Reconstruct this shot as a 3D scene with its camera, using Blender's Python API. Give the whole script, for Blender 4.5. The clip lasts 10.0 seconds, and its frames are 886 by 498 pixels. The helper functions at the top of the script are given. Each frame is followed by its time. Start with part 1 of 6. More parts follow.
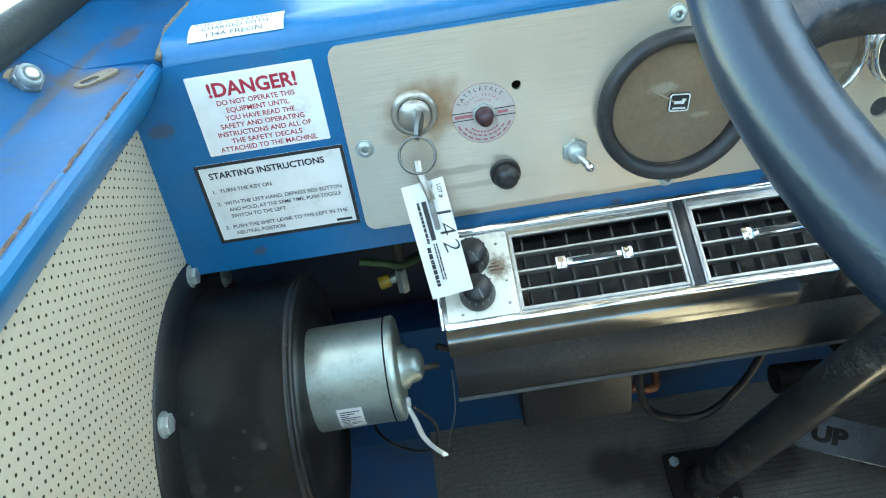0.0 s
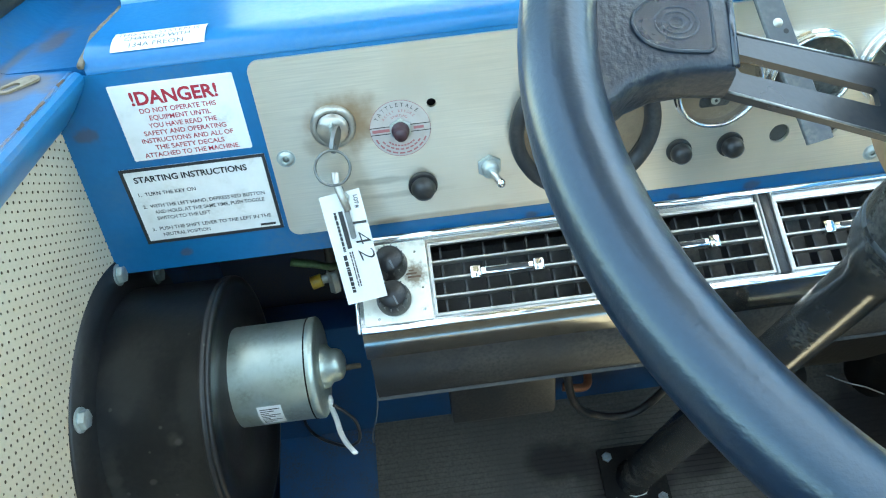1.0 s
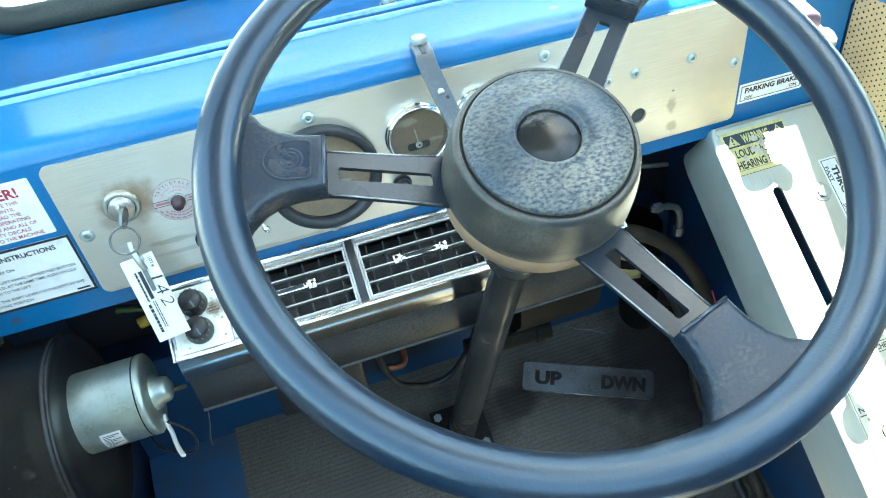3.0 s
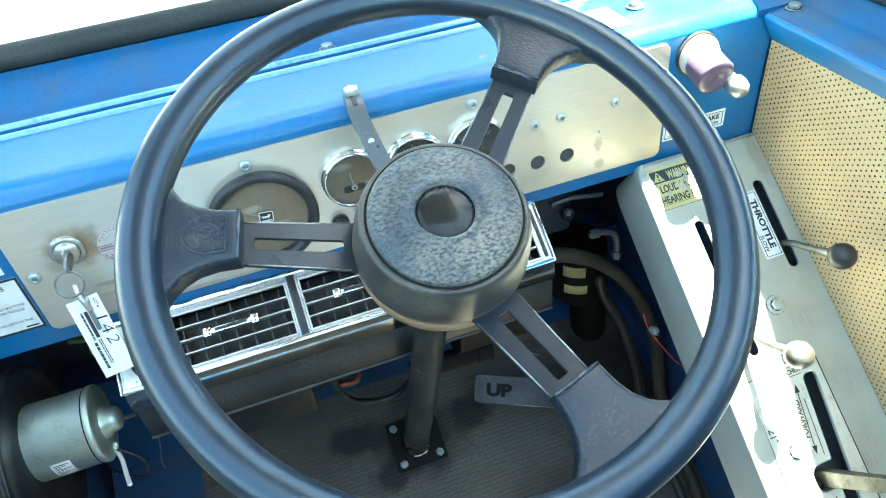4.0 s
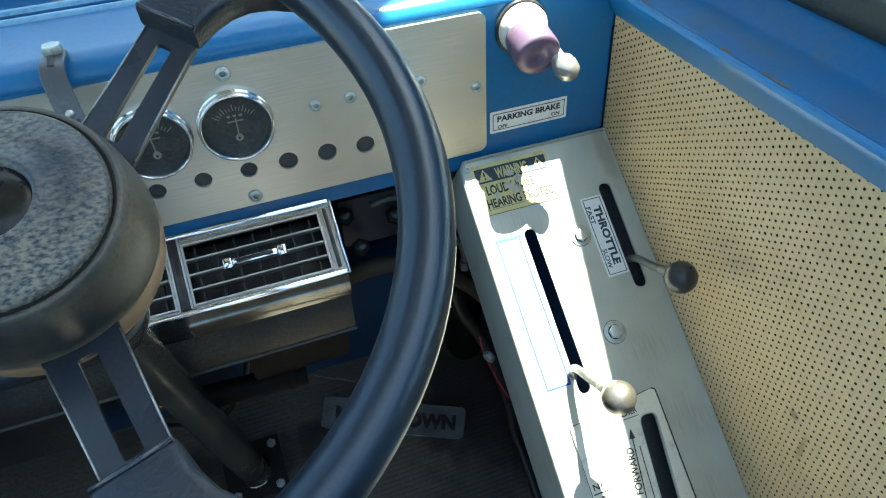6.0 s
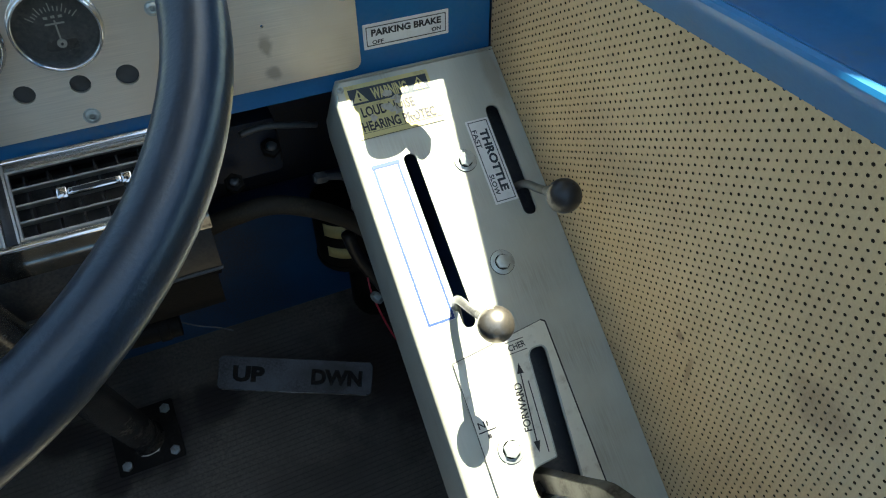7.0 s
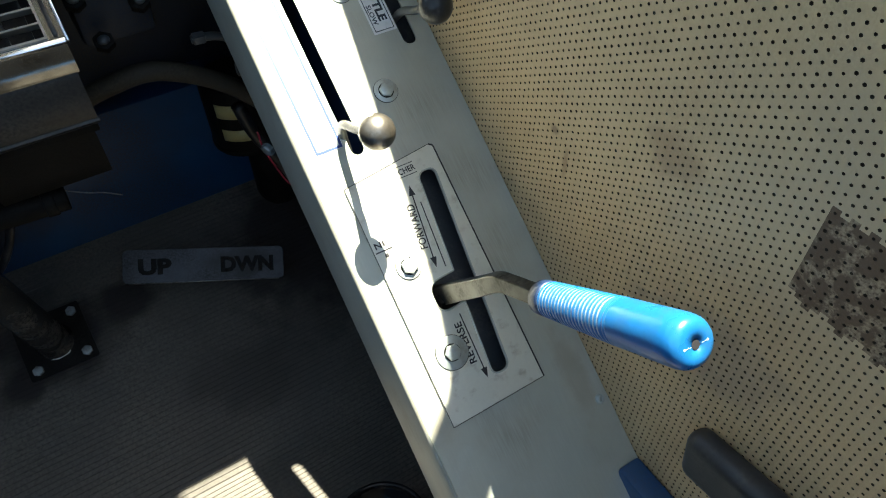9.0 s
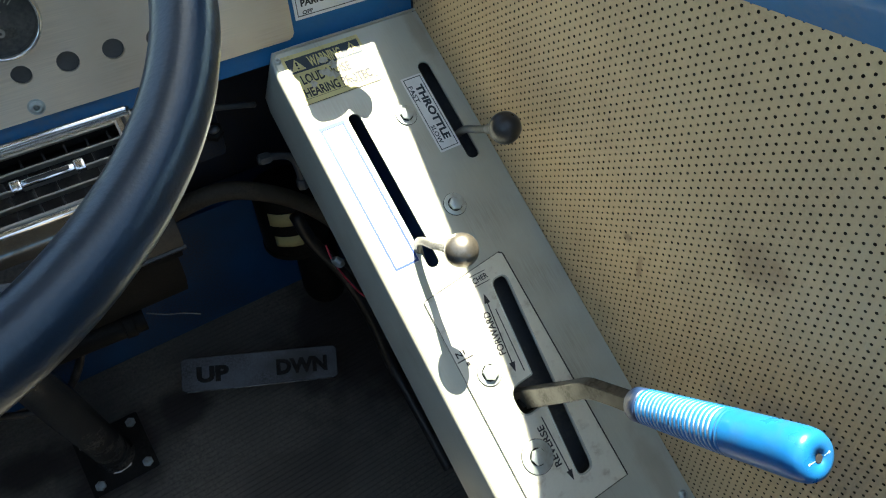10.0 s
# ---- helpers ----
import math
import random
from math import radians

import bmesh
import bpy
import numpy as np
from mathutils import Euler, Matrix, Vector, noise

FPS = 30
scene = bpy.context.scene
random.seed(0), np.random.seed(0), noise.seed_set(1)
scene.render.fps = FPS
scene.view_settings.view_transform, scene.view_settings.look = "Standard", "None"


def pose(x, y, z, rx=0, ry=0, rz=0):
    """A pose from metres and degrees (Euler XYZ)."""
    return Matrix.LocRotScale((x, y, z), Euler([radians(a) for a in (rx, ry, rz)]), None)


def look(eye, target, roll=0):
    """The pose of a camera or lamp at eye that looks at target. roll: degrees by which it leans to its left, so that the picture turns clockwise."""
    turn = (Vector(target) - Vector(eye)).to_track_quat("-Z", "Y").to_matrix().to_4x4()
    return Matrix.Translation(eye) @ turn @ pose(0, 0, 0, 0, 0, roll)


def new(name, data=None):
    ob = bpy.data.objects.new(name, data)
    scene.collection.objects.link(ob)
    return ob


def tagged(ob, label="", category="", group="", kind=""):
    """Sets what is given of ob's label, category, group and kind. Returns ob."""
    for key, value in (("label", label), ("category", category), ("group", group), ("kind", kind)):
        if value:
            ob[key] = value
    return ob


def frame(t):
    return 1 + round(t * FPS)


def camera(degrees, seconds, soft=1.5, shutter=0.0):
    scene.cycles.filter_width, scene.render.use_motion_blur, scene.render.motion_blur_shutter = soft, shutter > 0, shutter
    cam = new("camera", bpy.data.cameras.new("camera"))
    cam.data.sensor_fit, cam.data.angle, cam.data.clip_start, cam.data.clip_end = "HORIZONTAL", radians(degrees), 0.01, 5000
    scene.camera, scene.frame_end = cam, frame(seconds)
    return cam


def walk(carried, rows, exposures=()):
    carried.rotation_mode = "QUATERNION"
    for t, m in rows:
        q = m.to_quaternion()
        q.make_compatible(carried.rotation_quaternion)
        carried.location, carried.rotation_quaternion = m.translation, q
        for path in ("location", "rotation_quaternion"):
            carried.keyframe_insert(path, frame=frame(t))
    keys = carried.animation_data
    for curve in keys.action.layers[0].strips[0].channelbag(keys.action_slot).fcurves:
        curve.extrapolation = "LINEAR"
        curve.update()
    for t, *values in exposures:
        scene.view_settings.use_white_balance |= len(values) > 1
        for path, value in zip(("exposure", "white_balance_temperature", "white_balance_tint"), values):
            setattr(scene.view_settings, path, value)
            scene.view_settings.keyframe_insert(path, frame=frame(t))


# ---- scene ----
cam = camera(65.2, 10.0, 1.1)
PATH = [
    (0, (0.042, -0.393, 0.858), (0.025, 1.252, -0.28), -9.2),
    (0.5, (0.061, -0.397, 0.867), (0.039, 1.234, -0.29), -7.6),
    (1, (0.085, -0.404, 0.877), (0.121, 1.212, -0.301), -6.5),
    (1.5, (0.111, -0.424, 0.895), (0.302, 1.177, -0.289), -4.4),
    (2, (0.14, -0.456, 0.924), (0.427, 1.107, -0.29), -5.0),
    (2.5, (0.161, -0.495, 0.949), (0.466, 1.047, -0.289), -8.0),
    (2.7, (0.165, -0.507, 0.957), (0.487, 1.029, -0.283), -8.2),
    (3.8, (0.201, -0.524, 1.031), (0.592, 0.95, -0.263), -7.5),
    (4, (0.217, -0.531, 1.029), (0.604, 0.955, -0.253), -7.2),
    (4.2, (0.229, -0.533, 1.031), (0.619, 0.964, -0.237), -6.7),
    (4.5, (0.243, -0.525, 1.032), (0.663, 0.954, -0.247), -5.0),
    (5, (0.287, -0.509, 1.01), (0.731, 0.959, -0.273), -4.4),
    (5.2, (0.31, -0.502, 0.998), (0.757, 0.967, -0.283), -4.2),
    (6.3, (0.421, -0.483, 0.923), (0.916, 0.96, -0.37), -2.7),
    (6.5, (0.431, -0.478, 0.912), (0.961, 0.939, -0.395), -2.3),
    (7, (0.454, -0.501, 0.878), (1.047, 0.861, -0.462), -1.1),
    (7.5, (0.456, -0.519, 0.863), (1.084, 0.784, -0.518), -0.4),
    (8, (0.453, -0.544, 0.85), (1.117, 0.712, -0.558), 0.0),
    (8.5, (0.449, -0.569, 0.832), (1.148, 0.631, -0.607), 0.2),
    (9, (0.446, -0.576, 0.82), (1.166, 0.58, -0.644), -0.5),
    (9.5, (0.427, -0.561, 0.831), (1.175, 0.582, -0.63), -1.3),
    (9.6, (0.423, -0.549, 0.842), (1.176, 0.591, -0.618), -1.7),
    (9.8, (0.413, -0.541, 0.853), (1.18, 0.663, -0.549), -2.9),
    (10, (0.404, -0.54, 0.858), (1.19, 0.741, -0.463), -3.9),
]

walk(cam, [(t, look(eye, target, roll)) for t, eye, target, roll in PATH],
     [(0, 4.40, 8200, -11), (2.5, 4.70, 7750, -13), (4.0, 4.53, 7700, -13), (5.2, 4.08, 7750, -10), (6.3, 2.92, 7400, -6), (7.5, 2.52, 7900, 0), (10, 2.66, 7850, 0)])

# ---------------- world and sun ----------------
world = bpy.data.worlds.new("world")
scene.world = world
world.use_nodes = True
wn = world.node_tree.nodes
sky = wn.new("ShaderNodeTexSky")
sky.sky_type, sky.sun_disc = "NISHITA", False
sky.sun_elevation, sky.sun_rotation = radians(75), radians(60)
wn["Background"].inputs["Strength"].default_value = 0.07
world.node_tree.links.new(sky.outputs[0], wn["Background"].inputs["Color"])
sun = new("sun", bpy.data.lights.new("sun", "SUN"))
sun.data.energy, sun.data.angle, sun.data.color = 5.0, radians(0.5), (1.0, 0.985, 0.96)
SUN = Vector((-0.211, -0.142, -0.967))
sun.rotation_euler = SUN.to_track_quat("-Z", "Y").to_euler()

# ---------------- materials ----------------
def mat(name, color, rough=0.5, metal=0.0, dirt=None, dirt_amount=0.0, dirt_scale=18.0, grain=0.0, grain_scale=400.0,
        stretch=(1, 1, 1), vary=0.12, coat=0.0, rough_vary=0.12, sharp=0.12, spec=0.5, speck=(0.3, 0.62)):
    """A surface with two scales of variation: broad tone changes and dirt, and fine grain with relief."""
    m = bpy.data.materials.new(name)
    m.use_nodes = True
    nt = m.node_tree
    n, link = nt.nodes, nt.links.new
    b = n["Principled BSDF"]
    b.inputs["Metallic"].default_value = metal
    b.inputs["Specular IOR Level"].default_value = spec
    b.inputs["Coat Weight"].default_value = coat
    b.inputs["Coat Roughness"].default_value = 0.08
    co = n.new("ShaderNodeTexCoord")
    mp = n.new("ShaderNodeMapping")
    mp.inputs["Scale"].default_value = stretch
    link(co.outputs["Object"], mp.inputs["Vector"])
    big = n.new("ShaderNodeTexNoise")
    big.inputs["Scale"].default_value, big.inputs["Detail"].default_value = dirt_scale, 6
    link(co.outputs["Object"], big.inputs["Vector"])
    fine = n.new("ShaderNodeTexNoise")
    fine.inputs["Scale"].default_value, fine.inputs["Detail"].default_value = grain_scale, 3
    link(mp.outputs["Vector"], fine.inputs["Vector"])
    tone = n.new("ShaderNodeMix")
    tone.data_type = "RGBA"
    lo = [c * (1 - vary) for c in color] + [1]
    hi = [min(1, c * (1 + vary)) for c in color] + [1]
    tone.inputs["A"].default_value, tone.inputs["B"].default_value = lo, hi
    link(fine.outputs["Fac"], tone.inputs["Factor"])
    last = tone.outputs["Result"]
    if dirt is not None:
        ramp = n.new("ShaderNodeMapRange")
        ramp.inputs["From Min"].default_value, ramp.inputs["From Max"].default_value = 0.62 - 0.3 * dirt_amount - sharp, 0.62 - 0.3 * dirt_amount + sharp
        ramp.inputs["To Max"].default_value = min(1.0, 0.35 + dirt_amount)
        link(big.outputs["Fac"], ramp.inputs["Value"])
        mul = n.new("ShaderNodeMath")
        mul.operation = "MULTIPLY"
        spec2 = n.new("ShaderNodeMapRange")
        spec2.inputs["From Min"].default_value, spec2.inputs["From Max"].default_value = speck
        link(fine.outputs["Fac"], spec2.inputs["Value"])
        link(ramp.outputs["Result"], mul.inputs[0])
        link(spec2.outputs["Result"], mul.inputs[1])
        mix = n.new("ShaderNodeMix")
        mix.data_type = "RGBA"
        mix.inputs["B"].default_value = (*dirt, 1)
        link(mul.outputs[0], mix.inputs["Factor"])
        link(last, mix.inputs["A"])
        last = mix.outputs["Result"]
    link(last, b.inputs["Base Color"])
    rr = n.new("ShaderNodeMapRange")
    rr.inputs["To Min"].default_value, rr.inputs["To Max"].default_value = max(0.02, rough - rough_vary), min(1, rough + rough_vary)
    link(big.outputs["Fac"], rr.inputs["Value"])
    link(rr.outputs["Result"], b.inputs["Roughness"])
    if grain:
        bump = n.new("ShaderNodeBump")
        bump.inputs["Strength"].default_value, bump.inputs["Distance"].default_value = grain, 0.001
        link(fine.outputs["Fac"], bump.inputs["Height"])
        link(bump.outputs["Normal"], b.inputs["Normal"])
    return m

DUST = (0.26, 0.23, 0.19)
BLUE = mat("blue_paint", (0.004, 0.130, 0.315), 0.33, dirt=(0.11, 0.12, 0.12), dirt_amount=0.10, dirt_scale=14, grain=0.05, grain_scale=250, vary=0.10, coat=0.08, spec=0.4)
BLUE_OLD = mat("worn_blue_paint", (0.005, 0.095, 0.245), 0.40, dirt=(0.085, 0.082, 0.07), dirt_amount=0.16, dirt_scale=22, grain=0.14, grain_scale=220, vary=0.14, sharp=0.16, spec=0.16)
# Dimmed cab blue, part way to the shade-dark bulkhead colour.
BLUE_DIM = mat("dimmed_bulkhead_blue", (0.006, 0.062, 0.165), 0.45, dirt=(0.035, 0.033, 0.03), dirt_amount=0.35, dirt_scale=12, grain=0.1, vary=0.14)
REAR = mat("dark_unseen_rear", (0.045, 0.043, 0.04), 0.6, vary=0.1, grain=0.1)
CAP_YELLOW = mat("yellow_plastic_cap", (0.46, 0.30, 0.03), 0.4, dirt=(0.14, 0.11, 0.07), dirt_amount=0.25, dirt_scale=90)
COPPER = mat("tarnished_copper", (0.40, 0.16, 0.09), 0.4, 0.6, dirt=(0.12, 0.06, 0.04), dirt_amount=0.3, dirt_scale=90)
BLUE_TOP = mat("dusty_blue_dash_top", (0.013, 0.140, 0.335), 0.21, dirt=(0.07, 0.17, 0.26), dirt_amount=0.06, dirt_scale=12, grain=0.03, grain_scale=250, vary=0.06, coat=0.04, sharp=0.25, spec=0.31, rough_vary=0.06)
# Pale colour stands in for the sky's highlight along the rolled beads.
BEAD = mat("pale_highlight_blue_bead", (0.16, 0.36, 0.52), 0.16, dirt=(0.02, 0.15, 0.36), dirt_amount=0.25, dirt_scale=30, grain=0.02, grain_scale=250, vary=0.08, coat=0.5, rough_vary=0.04)
BLUE_RUSTY = mat("blue_paint_with_rust_streaks", (0.012, 0.13, 0.30), 0.5, dirt=(0.16, 0.085, 0.045), dirt_amount=0.45, dirt_scale=38, grain=0.3, grain_scale=300, vary=0.15, sharp=0.07)
# Blue darkened to put the depth shade below the dash into the colour.
FIREWALL = mat("shade_darkened_bulkhead_blue", (0.006, 0.018, 0.042), 0.5, dirt=(0.03, 0.027, 0.024), dirt_amount=0.5, dirt_scale=14, grain=0.1, vary=0.15)
CAULK = mat("dirty_seam_caulk", (0.17, 0.15, 0.11), 0.7, dirt=(0.06, 0.04, 0.025), dirt_amount=0.5, dirt_scale=140, grain=0.5, grain_scale=500)
SEAL = mat("window_seal_rubber", (0.022, 0.027, 0.026), 0.55, dirt=(0.07, 0.075, 0.07), dirt_amount=0.1, dirt_scale=20, grain=0.1, sharp=0.25, spec=0.25)
BEZEL = mat("soft_black_bezel", (0.020, 0.022, 0.026), 0.42, dirt=(0.09, 0.08, 0.07), dirt_amount=0.06, dirt_scale=50, grain=0.1)
LIP = mat("worn_chrome_lip", (0.26, 0.257, 0.245), 0.14, 0.95, dirt=(0.06, 0.053, 0.042), dirt_amount=0.25, dirt_scale=50, rough_vary=0.08)
VANE = mat("dull_chrome_vane", (0.50, 0.49, 0.465), 0.34, 0.75, dirt=(0.2, 0.17, 0.13), dirt_amount=0.12, dirt_scale=90)
BLUE_FLOOR = mat("scuffed_blue_floor_paint", (0.008, 0.075, 0.20), 0.45, dirt=(0.05, 0.046, 0.042), dirt_amount=0.45, dirt_scale=16, grain=0.1, vary=0.15)
STEEL = mat("brushed_stainless", (0.74, 0.672, 0.565), 0.32, 0.66, dirt=(0.43, 0.36, 0.27), dirt_amount=0.16, dirt_scale=9, grain=0.16, grain_scale=900, stretch=(0.03, 1, 1), vary=0.20, rough_vary=0.08)
CONSOLE = mat("satin_steel_console", (0.50, 0.525, 0.470), 0.40, 0.4, dirt=(0.27, 0.235, 0.175), dirt_amount=0.14, dirt_scale=14, grain=0.06, grain_scale=700, stretch=(1, 0.06, 1), vary=0.08)
CHROME = mat("pitted_chrome", (0.82, 0.83, 0.84), 0.12, 1.0, dirt=(0.25, 0.22, 0.18), dirt_amount=0.08, dirt_scale=60, vary=0.04, rough_vary=0.06)
BOLT = mat("zinc_bolt", (0.50, 0.56, 0.55), 0.42, 0.65, dirt=(0.28, 0.25, 0.19), dirt_amount=0.2, dirt_scale=150, vary=0.1)
WEATHERED = mat("weathered_zinc", (0.28, 0.34, 0.36), 0.5, 0.5, dirt=(0.13, 0.09, 0.06), dirt_amount=0.35, dirt_scale=170, grain=0.2, sharp=0.15)
ALU = mat("anodised_plate", (0.76, 0.755, 0.665), 0.36, 0.4, dirt=(0.26, 0.18, 0.10), dirt_amount=0.03, dirt_scale=90, vary=0.05, sharp=0.06)
BLACK = mat("black_plastic", (0.018, 0.018, 0.02), 0.32, dirt=DUST, dirt_amount=0.05, dirt_scale=40, grain=0.08, grain_scale=900)
BODY = mat("dusty_black_unit", (0.016, 0.016, 0.017), 0.40, dirt=(0.105, 0.092, 0.075), dirt_amount=0.20, dirt_scale=20, grain=0.12, grain_scale=400, rough_vary=0.15, spec=0.45, sharp=0.22)
# Blue base and specular tint put the sky's sheen into the rim's colour.
RIM = mat("worn_rim_blue_sheen", (0.006, 0.0125, 0.024), 0.30, grain=0.15, grain_scale=580, rough_vary=0.08, vary=0.3, spec=0.80)
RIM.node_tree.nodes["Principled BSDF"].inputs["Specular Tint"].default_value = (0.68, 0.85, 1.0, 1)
# Pale fill for the sun glint and dust in the grip's grooves, and its crack.
GROOVE = mat("pale_groove_fill", (0.42, 0.50, 0.56), 0.6, dirt=(0.03, 0.10, 0.22), dirt_amount=0.45, dirt_scale=130, sharp=0.1)
GRIME = mat("grimy_black_metal", (0.007, 0.0065, 0.006), 0.6, dirt=(0.025, 0.021, 0.017), dirt_amount=0.25, dirt_scale=40, grain=0.2, spec=0.15)
NAVY = mat("faded_navy_print", (0.025, 0.040, 0.055), 0.5)
PAD = mat("leather_grain_pad", (0.007, 0.014, 0.025), 0.38, dirt=(0.085, 0.076, 0.062), dirt_amount=0.08, dirt_scale=60, grain=0.42, grain_scale=520, stretch=(1, 0.7, 1), rough_vary=0.10, spec=0.45, sharp=0.14, speck=(0.46, 0.62))
EMBLEM = mat("smooth_dark_emblem", (0.010, 0.018, 0.032), 0.24, dirt=(0.05, 0.045, 0.04), dirt_amount=0.10, dirt_scale=60, grain=0.05, spec=0.7)
SPOKE = mat("black_spoke_metal", (0.010, 0.016, 0.025), 0.30, 0.0, dirt=(0.07, 0.06, 0.048), dirt_amount=0.05, dirt_scale=24, grain=0.06, spec=0.5, sharp=0.2)
# Pale metal: real wear on the spokes, a painted highlight on the pedal.
EDGE_WEAR_GLINT = mat("bare_wear_and_highlight", (0.34, 0.34, 0.33), 0.35, 0.7, dirt=(0.05, 0.05, 0.05), dirt_amount=0.4, dirt_scale=110, sharp=0.06)
HUB = mat("dusty_hub", (0.022, 0.023, 0.023), 0.38, dirt=(0.125, 0.104, 0.080), dirt_amount=0.42, dirt_scale=26, grain=0.12, grain_scale=500, sharp=0.13, speck=(0.05, 0.62))
CAP = mat("speckled_hub_cap", (0.016, 0.030, 0.047), 0.36, dirt=(0.275, 0.235, 0.172), dirt_amount=0.44, dirt_scale=17, grain=0.16, grain_scale=620, stretch=(0.62, 1, 1), sharp=0.20, rough_vary=0.1, spec=0.36, speck=(0.33, 0.62))
DOME = mat("dusty_black_dome", (0.010, 0.0105, 0.011), 0.20, dirt=(0.06, 0.05, 0.04), dirt_amount=0.06, dirt_scale=60, rough_vary=0.06, spec=0.32)
GLOSS = mat("glossy_black_dome", (0.007, 0.007, 0.008), 0.10, dirt=(0.06, 0.05, 0.04), dirt_amount=0.02, dirt_scale=60, rough_vary=0.03, spec=0.25)
CYAN_INK = mat("bleached_blue_ink", (0.02, 0.055, 0.22), 0.5)
COLUMN = mat("glossy_black_column", (0.026, 0.027, 0.028), 0.22, 0.25, dirt=(0.20, 0.185, 0.16), dirt_amount=0.22, dirt_scale=34, grain=0.08, sharp=0.14, spec=0.8)
HOUSING = mat("dusty_blower_housing", (0.0065, 0.007, 0.0085), 0.40, dirt=(0.045, 0.042, 0.038), dirt_amount=0.12, dirt_scale=24, grain=0.14, grain_scale=260, sharp=0.16)
GALV = mat("galvanised_motor", (0.47, 0.54, 0.495), 0.36, 0.75, dirt=(0.20, 0.21, 0.17), dirt_amount=0.28, dirt_scale=55, grain=0.05, vary=0.10, sharp=0.18, rough_vary=0.1)
VINYL = mat("beige_perforated_vinyl", (0.520, 0.380, 0.212), 0.52, dirt=(0.33, 0.215, 0.115), dirt_amount=0.26, dirt_scale=11, grain=0.4, grain_scale=700, vary=0.10, sharp=0.2)
VINYL_PALE = mat("pale_perforated_vinyl", (0.58, 0.500, 0.370), 0.55, dirt=(0.42, 0.34, 0.24), dirt_amount=0.12, dirt_scale=9, grain=0.25, grain_scale=900, vary=0.06, sharp=0.2)
# Hole walls and floors coloured dark for the shade inside the pits.
PIT_PALE = mat("brown_hole_shade", (0.12, 0.088, 0.058), 0.9)
PIT = mat("dark_hole_shade", (0.032, 0.021, 0.012), 0.9)
STAIN = mat("scraped_glue_residue", (0.105, 0.064, 0.036), 0.75, dirt=(0.40, 0.30, 0.19), dirt_amount=0.30, dirt_scale=110, grain=0.5, grain_scale=700, sharp=0.05)
MAT = mat("ribbed_floor_mat", (0.074, 0.067, 0.059), 0.70, dirt=(0.152, 0.136, 0.114), dirt_amount=0.38, dirt_scale=9, grain=0.25, grain_scale=300, sharp=0.2)
WHITE = mat("white_decal", (0.80, 0.81, 0.80), 0.35, dirt=(0.45, 0.42, 0.36), dirt_amount=0.05, dirt_scale=60, vary=0.03)
PAPER = mat("paper_tag", (0.82, 0.82, 0.80), 0.6, vary=0.03)
INK = mat("black_ink", (0.025, 0.025, 0.028), 0.5)
RED = mat("red_ink", (0.40, 0.02, 0.04), 0.5)
YELLOW = mat("worn_yellow_decal", (0.60, 0.53, 0.24), 0.45, dirt=(0.22, 0.15, 0.08), dirt_amount=0.12, dirt_scale=70, vary=0.06, sharp=0.05)
TORN = mat("torn_decal_paper", (0.52, 0.50, 0.43), 0.7, dirt=(0.25, 0.19, 0.12), dirt_amount=0.35, dirt_scale=180)
BRASS = mat("tarnished_ball", (0.34, 0.31, 0.27), 0.34, 0.9, dirt=(0.12, 0.10, 0.08), dirt_amount=0.25, dirt_scale=120)
GRIP = mat("blue_vinyl_grip", (0.003, 0.108, 0.315), 0.30, dirt=(0.04, 0.07, 0.11), dirt_amount=0.06, dirt_scale=60, coat=0.12, grain=0.06, grain_scale=300)
SHIFT_ARM = mat("greasy_lever_steel", (0.10, 0.10, 0.098), 0.40, 0.75, dirt=(0.022, 0.020, 0.018), dirt_amount=0.42, dirt_scale=70, sharp=0.14)
GRIP_WORN = mat("grimy_navy_vinyl", (0.010, 0.030, 0.085), 0.42, dirt=(0.05, 0.055, 0.07), dirt_amount=0.25, dirt_scale=150, grain=0.2)
ARM = mat("bare_lever_steel", (0.20, 0.205, 0.20), 0.42, 0.8, dirt=(0.06, 0.05, 0.04), dirt_amount=0.3, dirt_scale=80)
PURPLE = mat("maroon_anodised_knob", (0.135, 0.088, 0.145), 0.35, 0.3, dirt=(0.2, 0.16, 0.18), dirt_amount=0.1, dirt_scale=90)
HOSE = mat("dusty_hose", (0.040, 0.032, 0.022), 0.7, dirt=(0.095, 0.078, 0.055), dirt_amount=0.3, dirt_scale=30, grain=0.2)
TACH = mat("faded_tach_face", (0.205, 0.14, 0.092), 0.5, dirt=(0.29, 0.22, 0.15), dirt_amount=0.2, dirt_scale=30, sharp=0.25)
FACE = mat("gauge_face", (0.035, 0.037, 0.040), 0.45, dirt=(0.15, 0.14, 0.12), dirt_amount=0.35, dirt_scale=45, sharp=0.3)
FADED = mat("faded_scale_print", (0.38, 0.36, 0.31), 0.5)
RUST = mat("rust_stain", (0.13, 0.07, 0.04), 0.75, dirt=(0.06, 0.035, 0.025), dirt_amount=0.4, dirt_scale=90, grain=0.4)
CONCRETE = mat("sunlit_concrete", (0.56, 0.54, 0.49), 0.85, dirt=(0.3, 0.29, 0.27), dirt_amount=0.3, dirt_scale=0.4, grain=0.3, grain_scale=60)
ROOF = mat("dark_unseen_roof", (0.045, 0.042, 0.038), 0.7, vary=0.1, grain=0.1)
RUSTED = mat("rust_tinted_steel", (0.27, 0.215, 0.145), 0.5, 0.2, dirt=(0.12, 0.065, 0.03), dirt_amount=0.35, dirt_scale=160, sharp=0.15)
